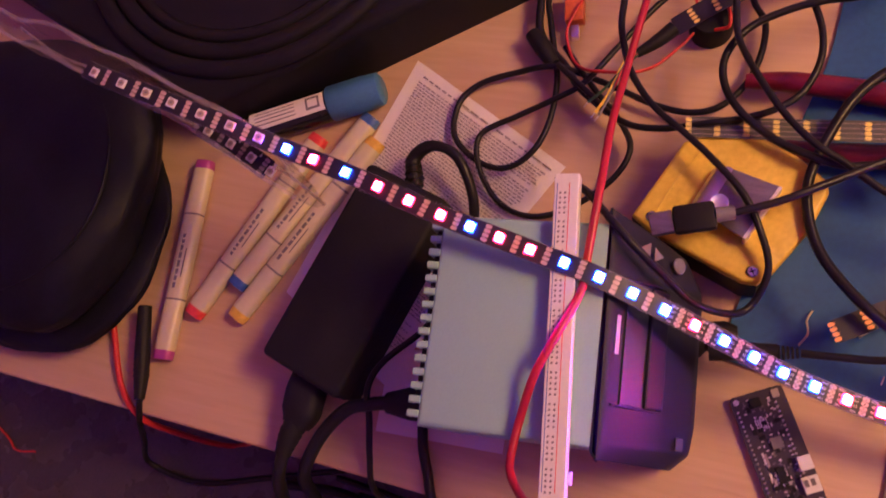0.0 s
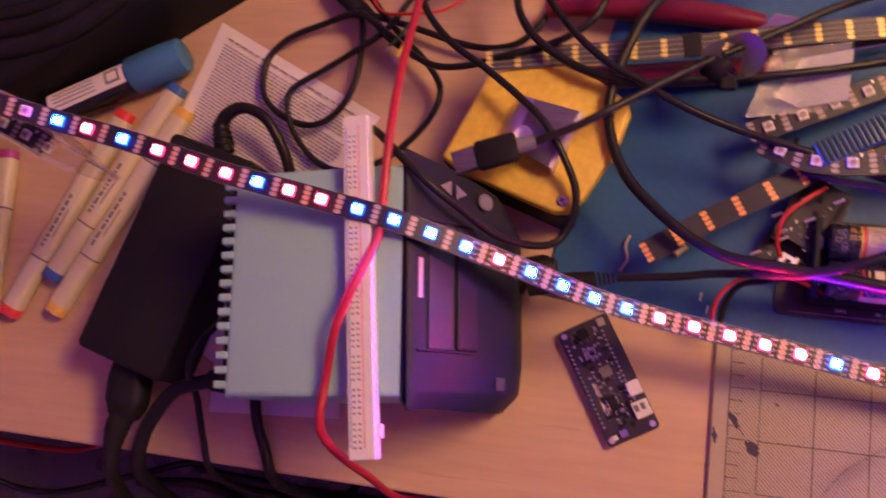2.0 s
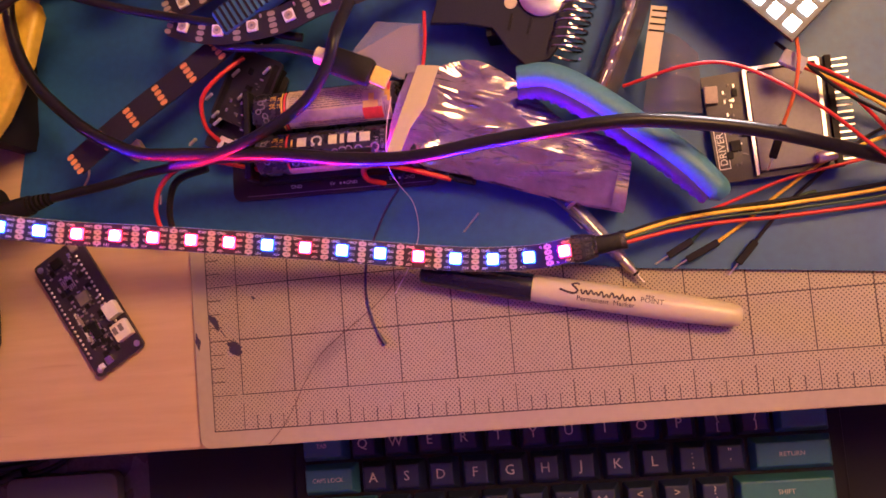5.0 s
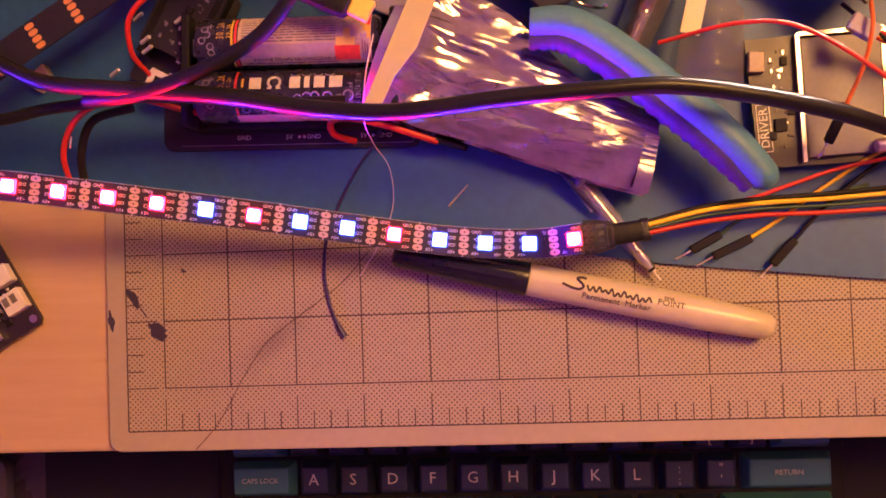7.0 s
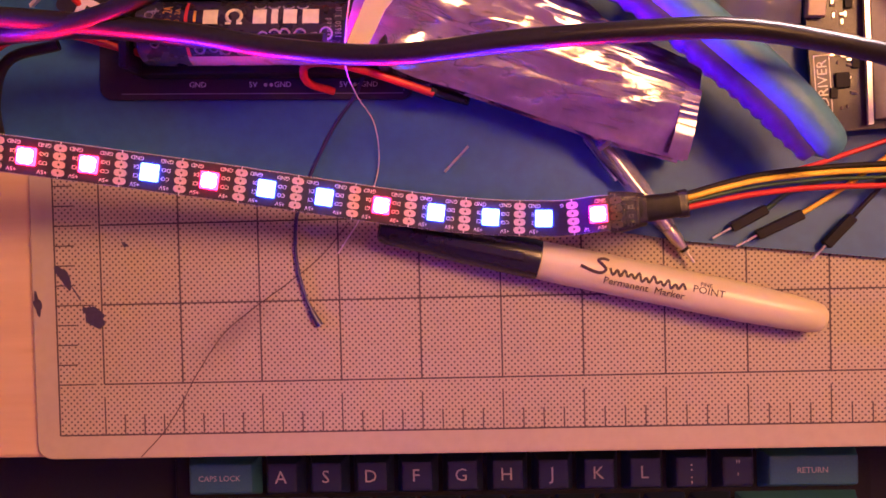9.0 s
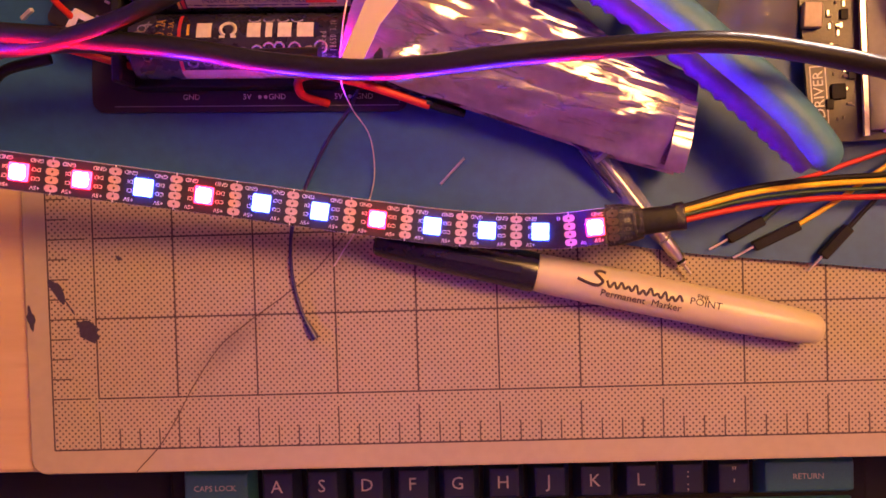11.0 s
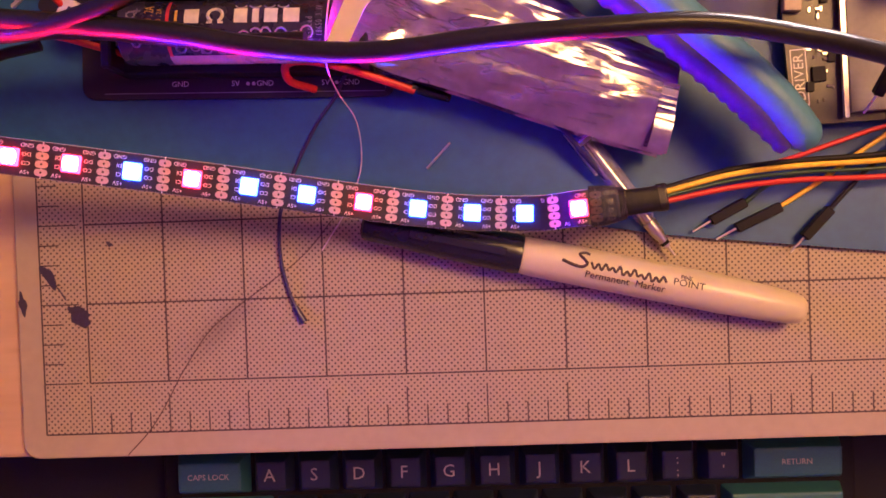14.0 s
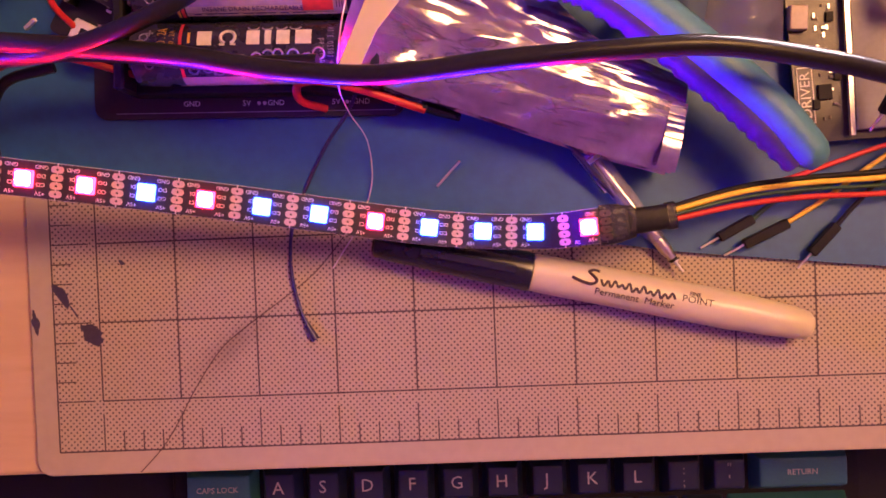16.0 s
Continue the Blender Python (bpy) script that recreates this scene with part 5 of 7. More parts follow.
        def girth_print(text, size, x, a_mid, mt, step=0.62, sx=0.6):
            """Letters set one by one round the girth of the cell, reading away from the front."""
            da = math.degrees(size * step / r)
            for k, ch in enumerate(text):
                if ch != " ":
                    a = a_mid + (k - (len(text) - 1) / 2) * da
                    words("print", ch, size, m @ pose(x, math.sin(radians(a)) * (r + 0.0001), math.cos(radians(a)) * (r + 0.0001), -a, 0, 0) @ pose(0, 0, 0, 0, 0, 90), mt, c, sx=sx)

        rng = random.Random(8 + n)
        if n == 1:
            wrap(0.0160, 0.0628, -66, 62, "label_pink", 0.00005, "label", "pale printed label panel")
            for q in range(9):
                end = 0.0590 - 0.0012 * q if q < 2 else 0.0505
                x = 0.0172
                while x < end:
                    l = rng.uniform(0.0025, 0.0080)
                    wrap(x, min(x + l, end), 42 - 6.2 * q, 39.6 - 6.2 * q, "text", 0.00010, "print_line")
                    x += l + 0.0007
            wrap(0.0160, 0.0500, -44, -16, "lilac_band", 0.00007, "label_band", "pale violet band of the label")
            words("print", "INSANE DRAIN RECHARGEABLE", 0.0021, m @ pose(0.0355, math.sin(radians(-50)) * (r + 0.0002), math.cos(radians(-50)) * (r + 0.0002), 50, 0, 0), "lilac_ink", c, "violet printed words", sx=0.98)
            for q in range(9):
                l = rng.uniform(0.002, 0.004)
                wrap(0.0180 + 0.0036 * q, 0.0180 + 0.0036 * q + l, -59, -62, "lilac_ink", 0.0001, "print_line")
            for q in range(8):
                wrap(0.0530 + 0.0012 * q, 0.0542 + 0.0012 * q, 62, 58 - 0.75 * q * q, "tip_red", 0.00009, "corner_flash", "red corner flash")
                wrap(0.0530 + 0.0012 * q, 0.0542 + 0.0012 * q, 58 - 0.75 * q * q, 50 - 1.2 * q * q, "tip_yellow", 0.00009, "corner_flash", "yellow corner flash")
            wrap(0.0532, 0.0556, -4, 16, "gold", 0.00012, "emblem", "gold emblem")
            wrap(0.0505, 0.0572, -22, -4, "gold", 0.00012, "emblem")
            wrap(0.0500, 0.0588, -56, -22, "tip_red", 0.00011, "emblem", "red field of the emblem")
            wrap(0.0590, 0.0622, -60, 2, "lilac_band", 0.00009, "side_panel")
            for q in range(3):
                wrap(0.0597 + 0.0008 * q, 0.0600 + 0.0008 * q, -50, -10 - 5 * q, "lilac_ink", 0.00012, "print_line")
        else:
            wrap(0.0145, 0.0600, -88, -56, "label_pink", 0.00005, "label", "pale printed label panel")
            for x, wd in ((0.0200, 0.0042), (0.0342, 0.0038), (0.0394, 0.0019), (0.0428, 0.0038), (0.0482, 0.0046)):
                wrap(x, x + wd, 4, 32, "legend", 0.00010, "name_bar", "plain cream bar for the maker's name")
            ring_print(0.0288, 19, 0.0021, 13, "legend", 0.00050, -65, 245)
            for x in (0.0272, 0.0304):
                wrap(x - 0.0008, x + 0.0008, 3, 7, "legend", 0.0001, "name_bar")
            for q in range(22):
                x, a = 0.0190 + 0.0355 * (q % 11) / 10 + rng.uniform(-0.0008, 0.0008), (-18 if q < 11 else -40) + rng.uniform(-6, 5)
                k = rng.uniform(0.8, 1.25)
                ring_print(x, a, 0.0014 * k, 9 * k, "pattern", 0.0003, rng.uniform(0, 300), rng.uniform(480, 700))
                if q % 3 == 0:
                    wrap(x + 0.0014, x + 0.0022, a - 14, a - 2, "pattern", 0.0001, "swirl_print")
            for q in range(4):
                ring_print(0.0360 + 0.004 * q, 40, 0.0015, 6, "pattern", 0.00025, 180, 360)
            girth_print("Advanced", 0.0026, 0.0556, -12, "pattern", 0.40)
            girth_print("IR+ 18650 3.1V", 0.0026, 0.0584, -4, "pattern", 0.36)
            wrap(0.0172, 0.0180, 8, 30, "tip_yellow", 0.0001, "name_bar")
            words("print", "-", 0.004, m @ pose(0.0618, math.sin(radians(25)) * (r + 0.0002), math.cos(radians(25)) * (r + 0.0002), -25, 0, 0), "pattern", c)
        wrap(0.0146, 0.0156, -70, 56, "tip_red", 0.00006, "band", "red band")
        if n == 1:
            wrap(0.0134, 0.0142, -70, 56, "tip_yellow", 0.00006, "band", "yellow band")
        girth_print("30.2A", 0.0038, 0.0098, 19, "tip_yellow", 0.36)
        girth_print("20.2A", 0.0022, 0.0127, 17, "tip_yellow", 0.52, 0.8)
        words("print", "+", 0.0045, m @ pose(0.0062, math.sin(radians(28)) * (r + 0.0002), math.cos(radians(28)) * (r + 0.0002), -28, 0, 0), "pattern", c)
        for q in range(5):
            ring_print(rng.uniform(0.0030, 0.0062), -30 + 13 * q, 0.0012, 7, "pattern", 0.00025, rng.uniform(0, 300), rng.uniform(480, 700))
    inv = b.matrix_world.inverted()
    loc = lambda pts: [inv @ Vector(p) for p in pts]
    tube("output_lead", loc([(0.0770, 0.0900, 0.0085), (0.0702, 0.0920, 0.014), (0.0702, 0.0962, 0.018), (0.0770, 0.0968, 0.019), (0.0890, 0.0938, 0.019), (0.1080, 0.0876, 0.0140)]), 0.0013, "red_wire", "red lead of the board", parent=b, seg=8)
    smooth(part("lead_sleeve", sweep(bmesh.new(), loc([(0.1070, 0.0888, 0.0142), (0.1120, 0.0873, 0.0125), (0.1185, 0.0852, 0.0110)]), [0.0016, 0.0018, 0.0013], 10), "gloss_black", b, "black shrink sleeve on the lead"))
    return b


def breakout_cluster():
    """Stacked small boards with pin headers and a shielded socket."""
    b = thing("breakout_board", "stacked black breakout boards bristling with header pins", "circuit board", (0.0140, 0.1310, 0.0055), 62)
    part("board", prism(bmesh.new(), round_rect(0.044, 0.027, 0.002), 0.004, 0.0056), "pcb", b)
    part("upper_board", prism(bmesh.new(), round_rect(0.034, 0.024, 0.002, cx=0.009), 0.0125, 0.0141), "pcb", b)
    for y in (-0.0095, 0.0095):
        part("pin_header", box(bmesh.new(), (0.006, y, 0.0095), (0.036, 0.0025, 0.0100)), "black", b)
    inv = b.matrix_world.inverted()
    pins = ((0.0247, 0.1554), (0.0126, 0.1456), (-0.0009, 0.1363), (0.0275, 0.1446), (0.0146, 0.1344), (0.0016, 0.1277), (0.0022, 0.1241), (-0.0101, 0.1161))
    for k, (x, y) in enumerate(pins):
        foot = inv @ Vector((x, y, 0.0210))
        head = inv @ Vector((x + 0.0055 + 0.0003 * math.sin(k * 2.3), y + 0.0020 + 0.0003 * math.cos(k * 1.9), 0.0245))
        place("pin", shared("long_pin", lambda: box(bmesh.new(), (0, 0, 0.0024), (0.0011, 0.0011, 0.0054)), "bright_pin"), b, along(foot, head))
    part("foot_block", box(bmesh.new(), (0, 0, 0.002), (0.040, 0.022, 0.004)), "black", b)
    part("usb_socket", box(bmesh.new(), (-0.0195, -0.0020, 0.0105), (0.0090, 0.0085, 0.0095), bevel=0.0004, seg=1), "bright_pin", b, "bright shielded socket")
    part("socket_mouth", box(bmesh.new(), (-0.0195, -0.0020, 0.0154), (0.0045, 0.0028, 0.0003)), "black", b)
    words("board_print", "OUT", 0.0030, pose(-0.0125, -0.0075, 0.0058, 0, 0, 100), "print_white", b)
    words("board_print", "A", 0.0034, pose(-0.0170, 0.0072, 0.0058, 0, 0, 20), "print_white", b)
    scatter_parts(b, random.Random(11), -0.018, 0.018, -0.006, 0.006, 0.0141, 22)
    inv = b.matrix_world.inverted()
    tube("red_lead", [inv @ Vector(p) for p in [(0.022, 0.150, 0.030), (0.012, 0.142, 0.034), (0.003, 0.133, 0.034), (0.001, 0.122, 0.028), (0.004, 0.116, 0.020)]], 0.0010, "red_wire", "red lead", parent=b, seg=8)
    return b


def crumple(bm, lower, upper, nx, ny, height, z_of, seed):
    """A creased film between a lower and an upper edge line."""
    lo, hi = spline([(x, y, 0) for x, y in lower], 12), spline([(x, y, 0) for x, y in upper], 12)
    pick = lambda l, f: l[min(len(l) - 1, int(f * (len(l) - 1)))].lerp(l[min(len(l) - 1, int(f * (len(l) - 1)) + 1)], f * (len(l) - 1) % 1)
    g = []
    for j in range(ny + 1):
        row = []
        for i in range(nx + 1):
            p = pick(lo, i / nx).lerp(pick(hi, i / nx), j / ny)
            a = noise.noise((p.x * 60 + seed, p.y * 140, seed))
            v = (p.x * 0.34 + p.y * 0.94, p.x * 0.94 - p.y * 0.34)
            u = i / nx
            facet = lambda q0, q1, k: noise.voronoi((q0, q1, seed + k))[0][0]
            c = 0.55 * abs(noise.noise((v[1] * 11, v[0] * 70 + seed, 1.7))) ** 0.8 + 0.4 * abs(noise.noise((p.x * 38, p.y * 38, seed)))
            c += 0.75 * facet(p.x * 85 + 2.0 * a, p.y * 95, 0.0) * max(0.15, 1.1 - 1.2 * u)
            c += 0.55 * facet(v[1] * 24, v[0] * 120 + 0.6 * a, 3.0) * min(1, 0.25 + 1.3 * u)
            c += 0.24 * facet(v[1] * 34, v[0] * 330 + 0.5 * a, 6.0) * min(1, 0.15 + 1.2 * u) + 0.10 * abs(noise.noise((v[1] * 16, v[0] * 520 + seed, 2.2)))
            edge = min(1, 6 * min(i / nx, 1 - i / nx))
            p.z = z_of(i / nx, j / ny) + height * (0.7 * a - 0.9 * c * 0.8) * (0.35 + 0.65 * edge)
            row.append(bm.verts.new(p))
        g.append(row)
    for a, b in zip(g, g[1:]):
        for i in range(nx):
            bm.faces.new((a[i], a[i + 1], b[i + 1], b[i]))
    return bm


def foil_bags():
    b = thing("foil_bag", "crumpled silvery antistatic bag beside the batteries", "foil bag")
    low = [(0.0840, 0.1000), (0.0990, 0.0930), (0.1200, 0.0862), (0.1410, 0.0782), (0.1600, 0.0712), (0.1805, 0.0648)]
    top = [(0.0965, 0.1320), (0.1120, 0.1370), (0.1240, 0.1378), (0.1380, 0.1290), (0.1580, 0.1080), (0.1690, 0.1010), (0.1868, 0.0925)]
    height = lambda f, g: 0.0195 + 0.0140 * max(0, 1 - 3 * f) ** 2 + 0.005 * math.sin(math.pi * g) * (1 - f * 0.5)
    bm = crumple(bmesh.new(), low, top, 260, 150, 0.0023, height, 3.1)
    smooth(part("film", bm, "foil", b), 35)
    lower = crumple(bmesh.new(), low, top, 30, 20, 0.002, lambda f, g: height(f, g) * 0.55 + 0.001, 9.0)
    part("back_film", lower, "foil", b)
    seam = bmesh.new()
    near, far = (Vector((0.1752, 0.0665, 0)), Vector((0.1808, 0.0648, 0))), (Vector((0.1812, 0.0862, 0)), Vector((0.1858, 0.0848, 0)))
    strip = []
    for j in range(121):
        f = j / 120
        fold = 0.00022 * abs(math.sin(f * 17 + 2 * math.sin(f * 9))) if 0.30 < f < 0.93 else 0.0
        strip.append([seam.verts.new(near[0].lerp(far[0], f).lerp(near[1].lerp(far[1], f), k / 5) + Vector((0, 0, 0.0226 + fold * (0.4 + 0.6 * k / 5) + 0.0012 * math.sin(f * 5.2)))) for k in range(6)])
    for a, c in zip(strip, strip[1:]):
        for k in range(5):
            seam.faces.new((a[k], a[k + 1], c[k + 1], c[k]))
    smooth(part("sealed_edge", seam, "foil", b, "crimped sealed edge"), 60)
    prism_bm = prism(bmesh.new(), [(0.0850, 0.0955), (0.0912, 0.0955), (0.0965, 0.1060), (0.1040, 0.1150), (0.1110, 0.1310), (0.1020, 0.1325), (0.0935, 0.1140)], 0.0400, 0.0403)
    part("torn_strip", prism_bm, "cream", b, "pale torn top strip")
    c = thing("foil_bag", "narrow folded shiny foil packet standing behind the blue handle", "foil bag")
    bm = crumple(bmesh.new(), [(0.1695, 0.1175), (0.1795, 0.1390), (0.1875, 0.1580), (0.196, 0.190)], [(0.1825, 0.1140), (0.1930, 0.1345), (0.2015, 0.1545), (0.212, 0.187)], 50, 14, 0.004, lambda f, g: 0.020 + 0.014 * math.sin(math.pi * g), 6.0)
    smooth(part("film", bm, "foil", c), 35)
    d = thing("foil_bag", "dusky translucent folded pouch between handle and driver board", "foil bag")
    bm = crumple(bmesh.new(), [(0.1930, 0.1060), (0.2050, 0.1050), (0.2180, 0.1040)], [(0.2010, 0.1420), (0.2100, 0.1360), (0.2190, 0.1300)], 40, 40, 0.004, lambda f, g: 0.012 + 0.008 * math.sin(math.pi * f), 2.0)
    smooth(part("film", bm, "violet_film", d), 35)
    part("card_strip", box(bmesh.new(), (0.1995, 0.1325, 0.028), (0.0065, 0.030, 0.0006), -14), "cream", d, "pale striped card strip")
    for k in range(4):
        part("card_stripe", box(bmesh.new(), (0.2009 + 0.0008 * k, 0.1368 + 0.0027 * k, 0.0285), (0.0064, 0.0007, 0.0002), -14), "black", d)


def wire_strippers():
    """Wire strippers with curved blue grips, dark blade plates, a pivot washer and a coil spring."""
    t = thing("wire_strippers", "wire strippers with curved blue rubber grip and coil spring", "wire strippers")
    axis = [(0.1420, 0.1225, 0.0300), (0.1534, 0.1216, 0.0300), (0.1646, 0.1158, 0.0300), (0.1784, 0.1048, 0.0300), (0.1903, 0.0942, 0.0300), (0.2000, 0.0855, 0.0300), (0.2085, 0.0768, 0.0300), (0.2163, 0.0673, 0.0300), (0.2185, 0.0640, 0.0295)]
    smooth(part("grip", flat_tube(bmesh.new(), axis, [0.0050, 0.0062, 0.0063, 0.0063, 0.0063, 0.0063, 0.0062, 0.0054, 0.0026], [0.006, 0.0068, 0.0068, 0.0068, 0.0068, 0.0068, 0.0066, 0.0055, 0.0026], 0.0016), "blue_grip", t, "smooth blue rubber grip"), 60)
    smooth(part("grip_pad", flat_tube(bmesh.new(), axis[:-1], [0.0036, 0.0042, 0.0044, 0.0044, 0.0044, 0.0043, 0.0042, 0.0030], [0.003, 0.0050, 0.0050, 0.0050, 0.0050, 0.0050, 0.0048, 0.003], -0.0036, -0.0012, 0.13), "blue_grip_dark", t, "ribbed dark blue underside pad"), 60)
    plate = [(0.1060, 0.1560), (0.1120, 0.1720), (0.128, 0.186), (0.150, 0.190), (0.1680, 0.178), (0.1695, 0.160), (0.1640, 0.1420), (0.1560, 0.1330), (0.1465, 0.1310), (0.1400, 0.1380), (0.1330, 0.1500), (0.1200, 0.1540)]
    part("blade_plate", prism(bmesh.new(), plate, 0.0200, 0.0225, bevel=0.0005), "navy", t, "dark steel blade plate")
    smooth(part("pivot_washer", lathe(bmesh.new(), [(0.0110, 0.0225), (0.0110, 0.0240), (0.0100, 0.0246), (0.0062, 0.0248)], m=pose(0.1565, 0.1625, 0), seg=32), "tin", t, "large bright pivot washer"), 30)
    smooth(part("pivot_bolt", lathe(bmesh.new(), [(0.0045, 0.0246), (0.0045, 0.0275), (0.0030, 0.0290), (0.0008, 0.0293)], m=pose(0.1565, 0.1625, 0), seg=6), "steel", t, "hexagonal pivot bolt"))
    part("hole_plug", lathe(bmesh.new(), [(0.0028, 0.0225), (0.0028, 0.0228)], m=pose(0.1420, 0.1600, 0), seg=18), "cream", t)
    for q in ((0.1490, 0.1485), (0.1410, 0.1515)):
        part("slot", box(bmesh.new(), (*q, 0.0227), (0.0012, 0.0075, 0.0004), -18), "black", t)
    coil = [(0.1750 - 0.013 * (k / 132) + 0.0078 * math.cos(k * 0.43) * 0.9, 0.1660 - 0.033 * (k / 132) + 0.0078 * math.cos(k * 0.43) * -0.3, 0.022 + 0.0070 * math.sin(k * 0.43)) for k in range(133)]
    smooth(part("coil_spring", sweep(bmesh.new(), coil, 0.0006, 6, raw=True), "steel", t, "bare steel coil spring"))
    part("rest_block", box(bmesh.new(), (0.1450, 0.1600, 0.0127), (0.030, 0.025, 0.0145)), "black", t)
    return t


def driver_board():
    """Board with a silver-framed display module, printed name and edge pins."""
    b = thing("driver_board", "dark driver board carrying a metal-framed display and pins", "circuit board", (-0.002, 0, 0))
    out = [(0.2205, 0.1190), (0.2235, 0.0728), (0.2740, 0.0745), (0.2735, 0.1215)]
    part("board", prism(bmesh.new(), out, 0.0100, 0.0116), "pcb_purple", b)
    part("standoff", prism(bmesh.new(), [(0.226, 0.112), (0.228, 0.079), (0.270, 0.080), (0.270, 0.114)], 0.0050, 0.0100), "black", b)
    part("display", prism(bmesh.new(), [(0.2390, 0.1180), (0.2400, 0.0760), (0.2660, 0.0770), (0.2665, 0.1190)], 0.0118, 0.0140, bevel=0.0003), "grey", b, "dull grey display glass")
    for x0, y0, x1, y1 in ((0.2378, 0.1195, 0.2388, 0.0745), (0.2672, 0.1205, 0.2668, 0.0790), (0.2378, 0.1195, 0.2672, 0.1205)):
        a, e = Vector((x0, y0, 0.0138)), Vector((x1, y1, 0.0138))
        part("frame_strip", box(bmesh.new(), (0, 0, (e - a).length / 2), (0.0014, 0.0014, (e - a).length), m=along(a, e)), "tin", b, "bright metal frame strip")
    part("usb_socket", box(bmesh.new(), (0.2237, 0.1105, 0.0130), (0.0055, 0.0075, 0.0028), -3, bevel=0.0004), "pad_dull", b, "metal socket")
    part("name_panel", box(bmesh.new(), (0.2260, 0.0872, 0.0117), (0.0048, 0.0172, 0.00012), 3), "print_white", b)
    part("name_field", box(bmesh.new(), (0.2260, 0.0872, 0.01178), (0.0041, 0.0165, 0.00006), 3), "pcb_purple", b)
    words("board_print", "DRIVER", 0.0043, pose(0.2260, 0.0872, 0.01190, 0, 0, 93), "print_white", b, "printed word")
    words("board_print", "S", 0.0046, pose(0.2251, 0.1003, 0.01175, 0, 0, 93), "print_white", b)
    part("chip", box(bmesh.new(), (0.2315, 0.0880, 0.0122), (0.0042, 0.0046, 0.0012), 3, bevel=0.0002, seg=1), "black", b)
    scatter_parts(b, random.Random(6), 0.2285, 0.2360, 0.077, 0.115, 0.0116, 34)
    for k in range(16):
        part("edge_pin", box(bmesh.new(), (0.2760, 0.0775 + 0.0028 * k, 0.0125), (0.0062, 0.0007, 0.0007)), "tin", b)
    part("pin_strip", box(bmesh.new(), (0.2715, 0.0985, 0.0125), (0.0024, 0.046, 0.0024)), "black", b)
    smooth(part("capacitor", lathe(bmesh.new(), [(0.0022, 0), (0.0025, 0.0004), (0.0025, 0.0070), (0.0022, 0.0075)], m=along((0.2620, 0.0785, 0.0165), (0.2700, 0.0795, 0.0165)), seg=18), "tin", b))
    return b


def light_panel():
    """Square panel of bright lights, corner towards the front, propped on the mat."""
    p = thing("light_panel", "square panel of bright glowing lights propped behind the boards", "led panel", (0.2512, 0.1225, 0.036), 41)
    n, pitch = 8, 0.0082
    s = n * pitch
    part("panel_board", box(bmesh.new(), (s / 2 + 0.001, s / 2 + 0.001, -0.001), (s + 0.002, s + 0.002, 0.0016), bevel=0.0003, seg=1), "pcb", p)
    part("prop", box(bmesh.new(), (s / 2, s / 2, -0.0170), (0.030, 0.030, 0.0300)), "black", p)
    st = (Vector((0, 0, 0)), Vector((1, 0, 0)), Vector((0, 1, 0)), Vector((0, 0, 1)))
    for i in range(n):
        for j in range(n):
            led_package(p, (Vector((0.001 + (i + 0.5) * pitch, 0.001 + (j + 0.5) * pitch, -0.0002)), *st[1:]), "W")
    return p


dev_board()
battery_board()
breakout_cluster()
foil_bags()
wire_strippers()
driver_board()
light_panel()


# ---- cables ----
def usb_lead(name, label, tip, body, collar, run, metal, r, wide=0.0115, tip_wide=0.0076):
    """A lead with metal tip, moulded body and collar."""
    c = thing(name, label, "usb cable")
    m = along(tip[0], tip[1])
    d = (Vector(tip[1]) - Vector(tip[0])).length
    part("metal_tip", box(bmesh.new(), (0, 0, d / 2), (tip_wide, tip_wide * 0.37, d), bevel=0.0005, m=m, seg=1), metal, c, "metal plug tip")
    m = along(tip[1], body)
    d = (Vector(body) - Vector(tip[1])).length
    smooth(part("moulding", box(bmesh.new(), (0, 0, d / 2), (wide, 0.0070, d), bevel=0.0018, m=m), "black", c, "moulded black plug body"))
    part("collar", lathe(bmesh.new(), [(0.0040, 0), (0.0036, (Vector(collar) - Vector(body)).length)], m=along(body, collar), seg=16), "cream" if metal == "yellow_tip" else "grey", c, "pale collar")
    tube("lead", [collar] + run, r, "cable", "", parent=c)
    return c


M["yellow_tip"] = mat("gilded_tip", (0.90, 0.68, 0.14), 0.35, metal=0.3, var=0.08)


